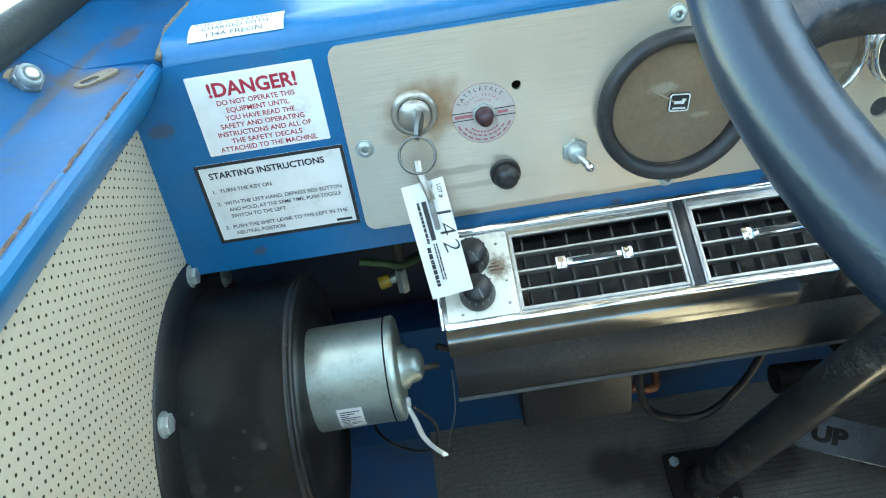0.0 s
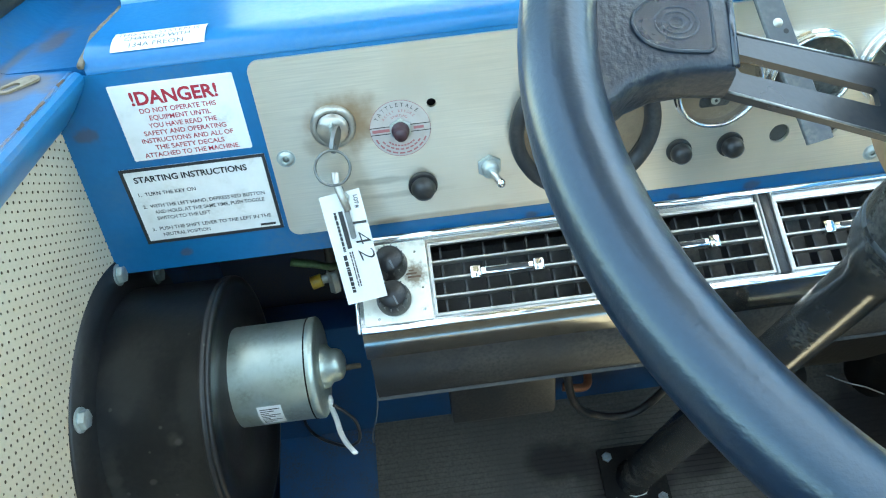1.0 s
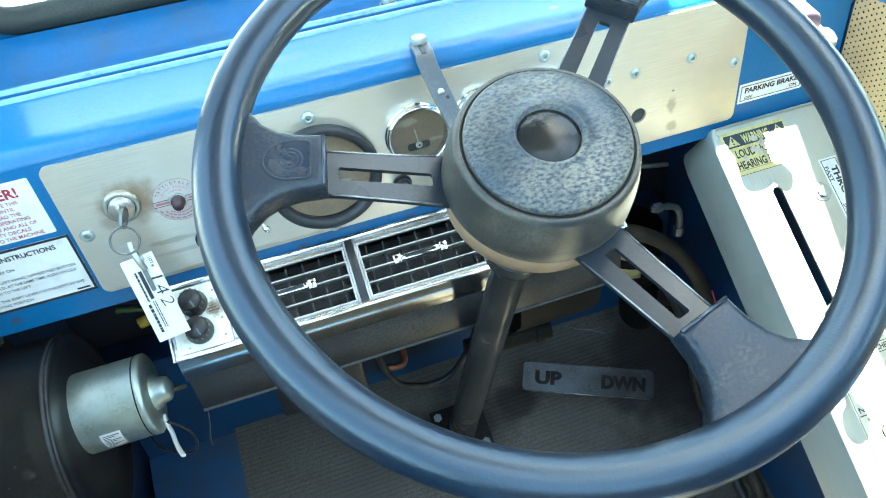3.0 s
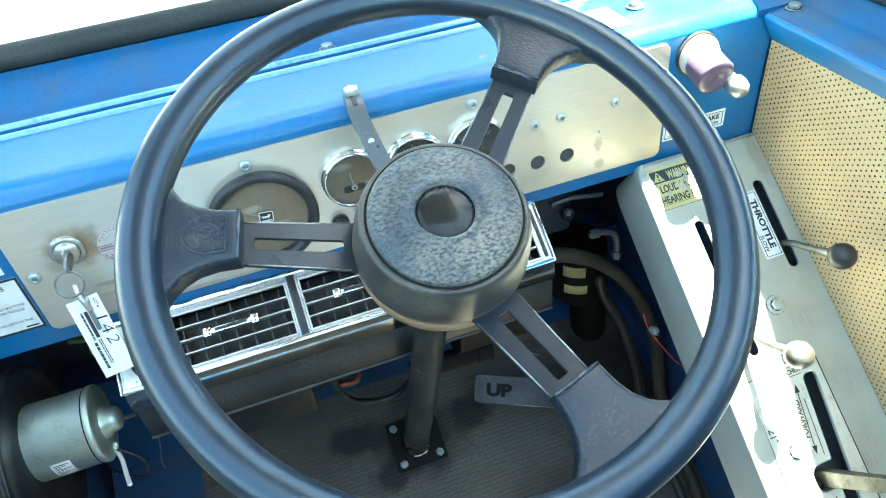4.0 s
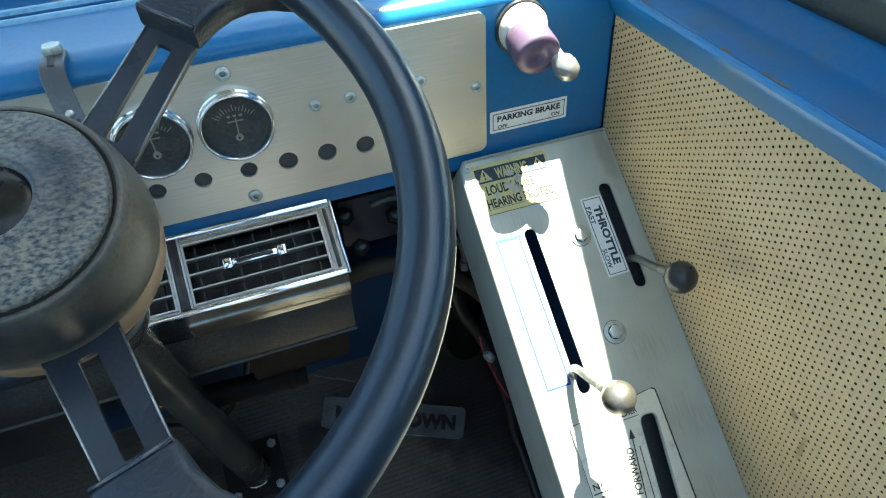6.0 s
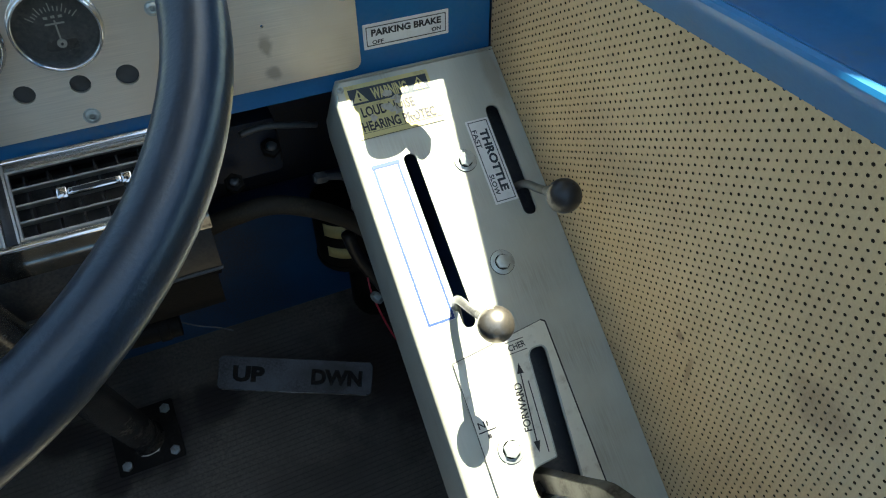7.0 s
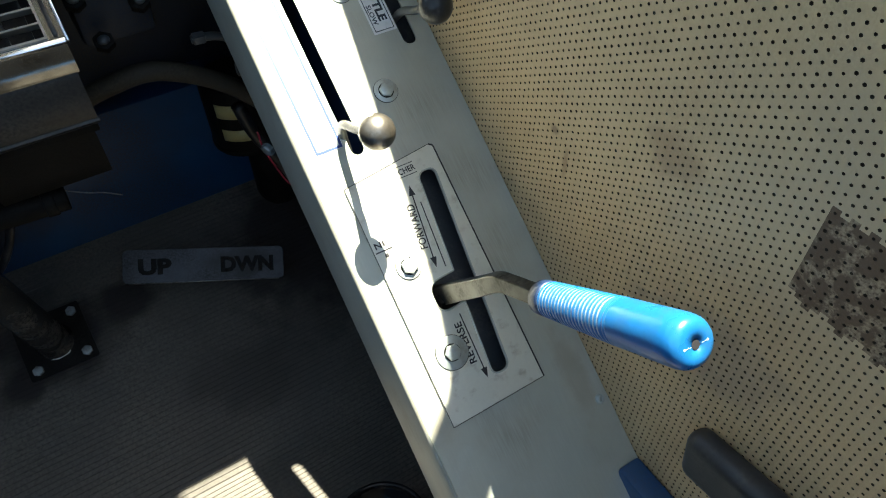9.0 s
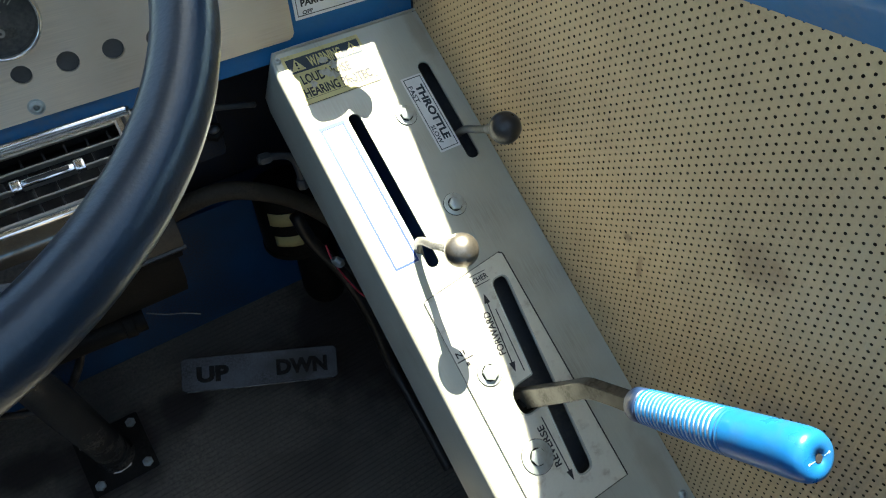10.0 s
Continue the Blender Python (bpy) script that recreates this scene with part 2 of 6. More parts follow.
STRAP = mat("grey_strap_steel", (0.10, 0.11, 0.12), 0.4, 0.4, dirt=(0.25, 0.23, 0.2), dirt_amount=0.12, dirt_scale=50)
PEDAL = mat("worn_pedal_steel", (0.044, 0.047, 0.053), 0.38, 0.6, dirt=(0.014, 0.013, 0.012), dirt_amount=0.5, dirt_scale=26, sharp=0.2)
DULL = mat("dull_nickel", (0.50, 0.48, 0.44), 0.34, 0.8, dirt=(0.26, 0.22, 0.17), dirt_amount=0.25, dirt_scale=90)
TACH_NEEDLE = mat("faded_beige_needle", (0.42, 0.36, 0.26), 0.5)
TAN = mat("dusty_tan_hub_base", (0.29, 0.18, 0.105), 0.55, dirt=(0.13, 0.09, 0.06), dirt_amount=0.25, dirt_scale=40, grain=0.1)
LILAC = mat("faded_round_decal", (0.52, 0.475, 0.45), 0.4, dirt=(0.40, 0.31, 0.24), dirt_amount=0.1, dirt_scale=90, vary=0.05)
PALE_RED = mat("faded_red_ink", (0.42, 0.15, 0.16), 0.5)
MAROON = mat("dark_maroon_button", (0.05, 0.02, 0.028), 0.4)
BACKING = mat("dark_grey_backing", (0.075, 0.078, 0.080), 0.6, dirt=(0.03, 0.03, 0.03), dirt_amount=0.2, dirt_scale=60)
FACING = mat("dulled_chrome_face", (0.36, 0.365, 0.355), 0.22, 1.0, dirt=(0.2, 0.17, 0.13), dirt_amount=0.12, dirt_scale=70, rough_vary=0.1)
TIE = mat("white_nylon", (0.75, 0.75, 0.72), 0.4, vary=0.03)

def blotch(m, centre, size, color, amount, noise=60.0):
    """A soft, uneven blot of dirt, rust or painted light and shade at one place on a surface; size is its half-extent
    on each axis.
    """
    nt = m.node_tree
    n, link = nt.nodes, nt.links.new
    b = n["Principled BSDF"]
    old = b.inputs["Base Color"].links[0].from_socket
    co = n.new("ShaderNodeTexCoord")
    mp = n.new("ShaderNodeMapping")
    mp.vector_type = "TEXTURE"
    mp.inputs["Location"].default_value, mp.inputs["Scale"].default_value = centre, size
    link(co.outputs["Object"], mp.inputs["Vector"])
    ln = n.new("ShaderNodeVectorMath")
    ln.operation = "LENGTH"
    link(mp.outputs["Vector"], ln.inputs[0])
    tx = n.new("ShaderNodeTexNoise")
    tx.inputs["Scale"].default_value, tx.inputs["Detail"].default_value = noise, 5
    link(co.outputs["Object"], tx.inputs["Vector"])
    ad = n.new("ShaderNodeMath")
    ad.operation = "MULTIPLY_ADD"
    ad.inputs[1].default_value, ad.inputs[2].default_value = 1.1, -0.55
    link(tx.outputs["Fac"], ad.inputs[0])
    su = n.new("ShaderNodeMath")
    link(ln.outputs["Value"], su.inputs[0])
    link(ad.outputs[0], su.inputs[1])
    mr = n.new("ShaderNodeMapRange")
    mr.interpolation_type = "SMOOTHSTEP"
    mr.inputs["From Min"].default_value, mr.inputs["From Max"].default_value = 1.0, 0.35
    mr.inputs["To Max"].default_value = amount
    link(su.outputs[0], mr.inputs["Value"])
    mix = n.new("ShaderNodeMix")
    mix.data_type = "RGBA"
    mix.inputs["B"].default_value = (*color, 1)
    link(mr.outputs["Result"], mix.inputs["Factor"])
    link(old, mix.inputs["A"])
    link(mix.outputs["Result"], b.inputs["Base Color"])

blotch(STEEL, (0.041, 0, 0.690), (0.028, 0.05, 0.026), (0.36, 0.21, 0.10), 0.85)
blotch(STEEL, (0.022, 0, 0.676), (0.014, 0.05, 0.010), (0.34, 0.24, 0.15), 0.5)
blotch(STEEL, (0.060, 0, 0.645), (0.030, 0.05, 0.004), (0.33, 0.28, 0.21), 0.5, 90)
blotch(STEEL, (0.070, 0, 0.633), (0.040, 0.05, 0.003), (0.33, 0.28, 0.21), 0.4, 90)
blotch(STEEL, (0.530, 0, 0.645), (0.006, 0.05, 0.012), (0.38, 0.33, 0.25), 0.7, 120)
blotch(STEEL, (0.532, 0, 0.622), (0.008, 0.05, 0.008), (0.36, 0.31, 0.24), 0.7, 120)
blotch(STEEL, (0.10, 0, 0.612), (0.12, 0.05, 0.004), (0.30, 0.20, 0.12), 0.5, 40)
blotch(BLUE_OLD, (-0.133, -0.016, 0.744), (0.028, 0.026, 0.02), (0.13, 0.085, 0.05), 0.7, 70)
blotch(BLUE_OLD, (-0.151, -0.03, 0.745), (0.004, 0.12, 0.02), (0.12, 0.09, 0.055), 0.6, 45)
blotch(BLUE_OLD, (-0.140, 0.06, 0.745), (0.012, 0.03, 0.02), (0.11, 0.075, 0.045), 0.6, 60)
blotch(BLUE_OLD, (-0.163, -0.022, 0.752), (0.016, 0.018, 0.02), (0.09, 0.06, 0.04), 0.6, 70)
blotch(BLUE_OLD, (0.742, -0.01, 0.742), (0.022, 0.05, 0.02), (0.12, 0.14, 0.13), 0.3, 40)
blotch(BLUE_OLD, (0.735, -0.12, 0.742), (0.012, 0.10, 0.02), (0.08, 0.12, 0.14), 0.25, 40)
blotch(VINYL, (0.721, -0.16, 0.60), (0.05, 0.05, 0.05), (0.38, 0.26, 0.14), 0.35, 25)
blotch(VINYL, (0.721, -0.42, 0.50), (0.05, 0.10, 0.06), (0.42, 0.30, 0.17), 0.35, 20)
# Broad browner zones towards the panel's rear.
blotch(VINYL, (0.721, -0.54, 0.60), (0.05, 0.17, 0.16), (0.38, 0.29, 0.185), 0.55, 14)
blotch(VINYL, (0.721, -0.45, 0.455), (0.05, 0.075, 0.045), (0.24, 0.19, 0.14), 0.6, 30)
blotch(VINYL, (0.721, -0.385, 0.565), (0.05, 0.030, 0.022), (0.26, 0.16, 0.09), 0.5, 70)
blotch(VINYL, (0.721, -0.285, 0.520), (0.05, 0.005, 0.006), (0.16, 0.10, 0.06), 0.7, 160)
blotch(VINYL, (0.721, -0.300, 0.500), (0.05, 0.004, 0.016), (0.22, 0.13, 0.07), 0.6, 120)
# Darker at the dash corner and along the console.
blotch(VINYL, (0.721, -0.02, 0.62), (0.05, 0.03, 0.08), (0.30, 0.21, 0.12), 0.35, 30)
blotch(VINYL, (0.721, -0.20, 0.435), (0.05, 0.12, 0.02), (0.33, 0.23, 0.13), 0.4, 40)
# Pale blots paint the glare streaks and scuffs of the gauge glass.
blotch(TACH, (-0.008, 0.012, 0.001), (0.012, 0.005, 0.02), (0.50, 0.46, 0.39), 0.45, 330)
blotch(TACH, (0.016, -0.009, 0.001), (0.010, 0.0025, 0.02), (0.44, 0.39, 0.31), 0.4, 330)
# Right half coloured darker in place of its weaker sky reflection.
blotch(PEDAL, (0.045, 0.0, 0.0), (0.06, 0.03, 0.05), (0.018, 0.017, 0.016), 0.9, 40)
blotch(HUB, (0.0, -0.045, -0.034), (0.06, 0.03, 0.012), (0.24, 0.19, 0.13), 0.7, 60)
blotch(GALV, (-0.020, -0.032, 0.020), (0.016, 0.016, 0.020), (0.22, 0.24, 0.21), 0.7, 90)
blotch(CONSOLE, (0.700, -0.45, 0.0), (0.016, 0.05, 0.05), (0.30, 0.22, 0.14), 0.3, 60)
blotch(CONSOLE, (0.712, -0.02, 0.0), (0.012, 0.05, 0.05), (0.26, 0.20, 0.13), 0.4, 60)
blotch(CONSOLE, (0.580, -0.42, 0.0), (0.020, 0.05, 0.05), (0.34, 0.25, 0.15), 0.3, 50)
for x, z, r in ((0.160, 0.6005, 0.007), (0.262, 0.6000, 0.006), (0.318, 0.6020, 0.008), (-0.118, 0.700, 0.010), (-0.085, 0.6060, 0.006)):
    blotch(BLUE, (x, 0.003, z), (r, 0.02, r * 0.7), (0.10, 0.06, 0.04), 0.55, 160)
blotch(BLUE_TOP, (0.425, 0.035, 0.752), (0.007, 0.005, 0.02), (0.16, 0.15, 0.15), 0.6, 200)
blotch(BLUE_TOP, (0.180, 0.06, 0.752), (0.05, 0.012, 0.02), (0.09, 0.16, 0.24), 0.4, 90)
# Oil stains round the column base; the last entry darkens the mat's right side.
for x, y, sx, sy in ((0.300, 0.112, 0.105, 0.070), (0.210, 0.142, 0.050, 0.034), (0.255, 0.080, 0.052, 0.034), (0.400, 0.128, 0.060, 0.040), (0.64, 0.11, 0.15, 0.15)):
    blotch(MAT, (x, y, 0.10), (sx, sy, 0.25), (0.016, 0.012, 0.011), 0.93, 24)
# Broad darker area of the mat near the pedal.
blotch(MAT, (0.50, -0.02, 0.06), (0.10, 0.06, 0.15), (0.03, 0.027, 0.024), 0.6, 22)
# Dark blot paints the shade on the bulkhead below the air conditioner.
blotch(BLUE_DIM, (0.21, 0.215, 0.225), (0.19, 0.05, 0.060), (0.020, 0.022, 0.027), 0.9, 25)
blotch(ALU, (0.073, 0.004, 0.0), (0.010, 0.012, 0.05), (0.14, 0.085, 0.04), 0.85, 300)

def glass_material():
    m = bpy.data.materials.new("clear_glass")
    m.use_nodes = True
    b = m.node_tree.nodes["Principled BSDF"]
    b.inputs["Transmission Weight"].default_value = 1.0
    b.inputs["Roughness"].default_value = 0.02
    b.inputs["IOR"].default_value = 1.1
    b.inputs["Base Color"].default_value = (0.96, 0.97, 0.96, 1)
    return m
GLASS = glass_material()

# ---------------- builders ----------------
def rx(deg):
    return Matrix.Rotation(radians(deg), 4, "X")

def box(bm, a, b, bevel=0.0, seg=2):
    a, b = Vector(a), Vector(b)
    r = bmesh.ops.create_cube(bm, size=1, matrix=Matrix.Translation((a + b) / 2) @ Matrix.Diagonal((*(b - a), 1)))
    if bevel:
        es = list({e for v in r["verts"] for e in v.link_edges})
        bmesh.ops.bevel(bm, geom=es, offset=bevel, segments=seg, affect="EDGES", profile=0.5)
    return bm

def frame_z(d):
    """A turn that takes z onto d."""
    return Vector(d).to_track_quat("Z", "Y").to_matrix().to_4x4()

def cyl(bm, p, q, r, r2=None, seg=24, bevel=0.0):
    p, q = Vector(p), Vector(q)
    m = Matrix.Translation((p + q) / 2) @ frame_z(q - p)
    made = bmesh.ops.create_cone(bm, cap_ends=True, segments=seg, radius1=r, radius2=r if r2 is None else r2, depth=(q - p).length, matrix=m)
    if bevel:
        es = [e for e in {e for v in made["verts"] for e in v.link_edges} if any(len(f.verts) > 4 for f in e.link_faces)]
        bmesh.ops.bevel(bm, geom=es, offset=bevel, segments=2, affect="EDGES", profile=0.5)
    return bm

def ball(bm, c, r, scale=(1, 1, 1), seg=24):
    bmesh.ops.create_uvsphere(bm, u_segments=seg, v_segments=seg // 2, radius=r, matrix=Matrix.Translation(c) @ Matrix.Diagonal((*scale, 1)))
    return bm

def lathe(bm, prof, m=Matrix(), seg=48):
    """Turns (radius, height) points about z."""
    rings = []
    for r, h in prof:
        if r < 1e-6:
            rings.append([bm.verts.new(m @ Vector((0, 0, h)))])
        else:
            rings.append([bm.verts.new(m @ Vector((r * math.cos(2 * math.pi * i / seg), r * math.sin(2 * math.pi * i / seg), h))) for i in range(seg)])
    for a, b in zip(rings, rings[1:]):
        for i in range(seg):
            j = (i + 1) % seg
            if len(a) == 1:
                bm.faces.new((a[0], b[i], b[j]))
            elif len(b) == 1:
                bm.faces.new((a[i], a[j], b[0]))
            else:
                bm.faces.new((a[i], a[j], b[j], b[i]))
    return bm

def smooth_path(pts, n=8):
    pts = [Vector(p) for p in pts]
    out = []
    for i in range(len(pts) - 1):
        p0, p1, p2, p3 = pts[max(i - 1, 0)], pts[i], pts[i + 1], pts[min(i + 2, len(pts) - 1)]
        for k in range(n):
            t = k / n
            out.append(0.5 * ((2 * p1) + (p2 - p0) * t + (2 * p0 - 5 * p1 + 4 * p2 - p3) * t * t + (3 * p1 - p0 - 3 * p2 + p3) * t ** 3))
    return out + [pts[-1]]

def tube(bm, pts, r, seg=10, n=6, closed=False, flat=1.0):
    """A round (or flattened) bar along a path; r may be a list."""
    path = [Vector(p) for p in pts] if closed or n == 0 else smooth_path(pts, n)
    rings = []
    up = Vector((0.13, 0.31, 0.94))
    for i, p in enumerate(path):
        a, b = (path[i - 1], path[(i + 1) % len(path)]) if closed else (path[max(i - 1, 0)], path[min(i + 1, len(path) - 1)])
        d = (b - a).normalized()
        u = d.cross(up)
        u = u.normalized() if u.length > 1e-4 else Vector((1, 0, 0))
        v = d.cross(u)
        k = r if not isinstance(r, (list, tuple)) else r[min(int(i * len(r) / len(path)), len(r) - 1)]
        rings.append([bm.verts.new(p + k * (math.cos(2 * math.pi * j / seg) * u + flat * math.sin(2 * math.pi * j / seg) * v)) for j in range(seg)])
    pairs = list(zip(rings, rings[1:])) + ([(rings[-1], rings[0])] if closed else [])
    for a, b in pairs:
        for j in range(seg):
            bm.faces.new((a[j], a[(j + 1) % seg], b[(j + 1) % seg], b[j]))
    if not closed:
        bm.faces.new(rings[0][::-1])
        bm.faces.new(rings[-1])
    return bm

def ring_path(r, n=64, m=Matrix()):
    return [m @ Vector((r * math.cos(2 * math.pi * i / n), r * math.sin(2 * math.pi * i / n), 0)) for i in range(n)]

def plate(bm, outer, holes=(), t=0.002, m=Matrix(), z=0.0, bevel=0.0):
    """A flat sheet with holes in the xy plane, its top at z, of thickness t."""
    edges = []
    for loop in (outer, *holes):
        vs = [bm.verts.new((x, y, z)) for x, y in loop]
        edges += [bm.edges.new((vs[i], vs[(i + 1) % len(vs)])) for i in range(len(vs))]
    made = bmesh.ops.triangle_fill(bm, use_beauty=True, use_dissolve=False, edges=edges, normal=(0, 0, 1))
    faces = [f for f in made["geom"] if isinstance(f, bmesh.types.BMFace)]
    for f in faces:
        if f.normal.z < 0:
            f.normal_flip()
    ext = bmesh.ops.extrude_face_region(bm, geom=faces, use_keep_orig=True)
    low = [v for v in ext["geom"] if isinstance(v, bmesh.types.BMVert)]
    for v in low:
        v.co.z -= t
    bmesh.ops.recalc_face_normals(bm, faces=bm.faces)
    bmesh.ops.transform(bm, matrix=m, verts=bm.verts)
    return bm

def round_rect(x0, y0, x1, y1, r, n=5):
    out = []
    for cx, cy, a in ((x1 - r, y1 - r, 0), (x0 + r, y1 - r, 90), (x0 + r, y0 + r, 180), (x1 - r, y0 + r, 270)):
        for k in range(n + 1):
            b = radians(a + 90 * k / n)
            out.append((cx + r * math.cos(b), cy + r * math.sin(b)))
    return out

def soften(corners, n=6):
    """Rounds each corner (x, y, radius) of a polygon with a short curve."""
    out = []
    for i, (x, y, r) in enumerate(corners):
        p = Vector((x, y))
        a, b = Vector(corners[i - 1][:2]) - p, Vector(corners[(i + 1) % len(corners)][:2]) - p
        a, b = p + a.normalized() * min(r, a.length * 0.49), p + b.normalized() * min(r, b.length * 0.49)
        for k in range(n + 1):
            t = k / n
            q = a * (1 - t) ** 2 + p * (2 * t * (1 - t)) + b * t ** 2
            out.append((q.x, q.y))
    return out

def disc(x, y, r, n=20):
    return [(x + r * math.cos(2 * math.pi * i / n), y + r * math.sin(2 * math.pi * i / n)) for i in range(n)]

def prism(bm, prof, x0, x1):
    """Sweeps a closed (y, z) outline along x."""
    a = [bm.verts.new((x0, y, z)) for y, z in prof]
    b = [bm.verts.new((x1, y, z)) for y, z in prof]
    k = len(prof)
    for i in range(k):
        bm.faces.new((a[i], a[(i + 1) % k], b[(i + 1) % k], b[i]))
    bm.faces.new(a[::-1])
    bm.faces.new(b)
    bmesh.ops.recalc_face_normals(bm, faces=bm.faces)
    return bm

def sweep_y(bm, prof, y0, y1):
    """Sweeps a closed (x, z) outline along y."""
    a = [bm.verts.new((x, y0, z)) for x, z in prof]
    b = [bm.verts.new((x, y1, z)) for x, z in prof]
    k = len(prof)
    for i in range(k):
        bm.faces.new((a[i], a[(i + 1) % k], b[(i + 1) % k], b[i]))
    bm.faces.new(a[::-1])
    bm.faces.new(b)
    bmesh.ops.recalc_face_normals(bm, faces=bm.faces)
    return bm

def mesh_of(name, bm, material, smooth=True, angle=35):
    me = bpy.data.meshes.new(name)
    if smooth:
        for f in bm.faces:
            f.smooth = True
        lim = radians(angle)
        for e in bm.edges:
            if len(e.link_faces) == 2 and e.calc_face_angle(0) > lim:
                e.smooth = False
    bm.to_mesh(me)
    bm.free()
    for mm in (material if isinstance(material, (list, tuple)) else [material]):
        me.materials.append(mm)
    return me

def part(name, bm, material, parent, label="", m=None):
    ob = new(name, mesh_of(name, bm, material))
    ob.parent = parent
    if m is not None:
        ob.matrix_basis = m
    return tagged(ob, label)

def thing(name, m, label, category, group="", kind=""):
    ob = new(name)
    ob.empty_display_size = 0.02
    ob.matrix_basis = m
    return tagged(ob, label, category, group, kind)

def solid(name, bm, material, label, category, m=None, group="", kind=""):
    ob = new(name, mesh_of(name, bm, material))
    if m is not None:
        ob.matrix_basis = m
    return tagged(ob, label, category, group, kind)

def lettering(text, parent, x, y, width=None, height=0.005, material=None, z=0.0006, turn=0.0, name="lettering", align="CENTER", bold=0.0, shear=0.0, squeeze=None):
    """Flat letters on the xy plane of the parent, with the built-in font."""
    cu = bpy.data.curves.new("letters", "FONT")
    cu.body, cu.size, cu.extrude, cu.offset, cu.shear, cu.resolution_u = text, 1.0, 0.0, bold, shear, 3
    tmp = bpy.data.objects.new("letters", cu)
    scene.collection.objects.link(tmp)
    bpy.context.view_layer.update()
    me = bpy.data.meshes.new_from_object(tmp.evaluated_get(bpy.context.evaluated_depsgraph_get()))
    bpy.data.objects.remove(tmp)
    bpy.data.curves.remove(cu)
    co = np.zeros(len(me.vertices) * 3)
    me.vertices.foreach_get("co", co)
    co = co.reshape(-1, 3)
    lo, hi = co.min(0), co.max(0)
    sy = height / 0.72
    sx = sy if width is None else width / (hi[0] - lo[0])
    shift = {"CENTER": (lo[0] + hi[0]) / 2, "LEFT": lo[0], "RIGHT": hi[0]}[align]
    co[:, 0] = (co[:, 0] - shift) * sx
    co[:, 1] = (co[:, 1] - 0.36) * sy
    me.vertices.foreach_set("co", co.ravel())
    me.materials.clear()
    me.materials.append(material or INK)
    ob = new(name, me)
    ob.parent = parent
    ob.matrix_basis = pose(x, y, z, 0, 0, turn)
    return ob

def bars(parent, rows, material, z=0.0006, name="print_bar"):
    """Each bar of unreadable print is a small flat mesh of its own."""
    for x0, y0, x1, y1 in rows:
        bm = bmesh.new()
        bm.faces.new([bm.verts.new((x, y, z)) for x, y in ((x0, y0), (x1, y0), (x1, y1), (x0, y1))])
        part(name, bm, material, parent)

def border(parent, x0, y0, x1, y1, w, material, z=0.0006, name="printed_border"):
    bm = plate(bmesh.new(), [(x0, y0), (x1, y0), (x1, y1), (x0, y1)], [[(x0 + w, y0 + w), (x1 - w, y0 + w), (x1 - w, y1 - w), (x0 + w, y1 - w)]], 0.0003, z=z)
    return part(name, bm, material, parent)

def arrow(parent, pts, w, head, material, z=0.0008, name="printed_arrow", both=False):
    bm = bmesh.new()
    a, b = Vector(pts[0]), Vector(pts[1])
    d = (b - a).normalized()
    s = Vector((-d.y, d.x))
    def tri(tip, dd):
        bm.faces.new([bm.verts.new((*p, z)) for p in (tip, tip - dd * head - s * head * 0.33, tip - dd * head + s * head * 0.33)])
    bm.faces.new([bm.verts.new((*p, z)) for p in (a - s * w, b - s * w, b + s * w, a + s * w)])
    tri(b + d * head * 0.6, d)
    if both:
        tri(a - d * head * 0.6, -d)
    bmesh.ops.recalc_face_normals(bm, faces=bm.faces)
    for f in bm.faces:
        if f.normal.z < 0:
            f.normal_flip()
    return part(name, bm, material, parent)

FRONT = rx(90)  # local x right, local y up, local z towards the driver

def hex_bolt(m, r=0.006, h=0.004, washer=0.0, name="hex_bolt", label="zinc-plated hex bolt head", group="", material=None):
    th = thing(name, m, label, "bolt", group)
    bm = bmesh.new()
    w = 0.0012 if washer else 0.0
    cyl(bm, (0, 0, w), (0, 0, w + h), r, seg=6, bevel=r * 0.12)
    part("head", bm, material or BOLT, th)
    if washer:
        part("washer", cyl(bmesh.new(), (0, 0, 0.0002), (0, 0, w), washer, seg=24, bevel=0.0003), material or BOLT, th)
        # Thin dark rings set off the washer and the head.
        part("washer_ring", plate(bmesh.new(), disc(0, 0, washer * 1.035, 24), [disc(0, 0, washer * 0.9, 24)], 0.0002, z=0.0003), GRIME, th)
        part("head_ring", plate(bmesh.new(), disc(0, 0, r * 1.04, 18), [disc(0, 0, r * 0.8, 18)], 0.0001, z=w + 0.0001), GRIME, th)
    return th

def button_screw(m, r=0.0055, group="panel screws"):
    th = thing("button_screw", m, "round socket-head screw in the stainless panel", "screw", group)
    part("head", lathe(bmesh.new(), [(0, 0.0008), (r * 0.38, 0.0008), (r * 0.40, 0.0024), (r * 0.62, 0.0024), (r * 0.9, 0.0014), (r, 0.0)], seg=20), BOLT, th)
    part("washer", cyl(bmesh.new(), (0, 0, -0.0004), (0, 0, 0.0003), r * 1.15, seg=20), BOLT, th)
    return th

# ---------------- the cab's shell ----------------
X_LEFT, X_RIGHT = -0.1375, 0.721
SIDE = Matrix(((0, 0, 1, 0), (1, 0, 0, 0), (0, 1, 0, 0), (0, 0, 0, 1)))  # local x to y, local y to z, local z to x

def structure(name, bm, material, label, m=None):
    return solid(name, bm, material, label, "structure", m, kind="structure")

structure("ground", box(bmesh.new(), (-300, -300, -0.75), (300, 300, -0.7)), CONCRETE, "pale sunlit concrete yard outside the cab")
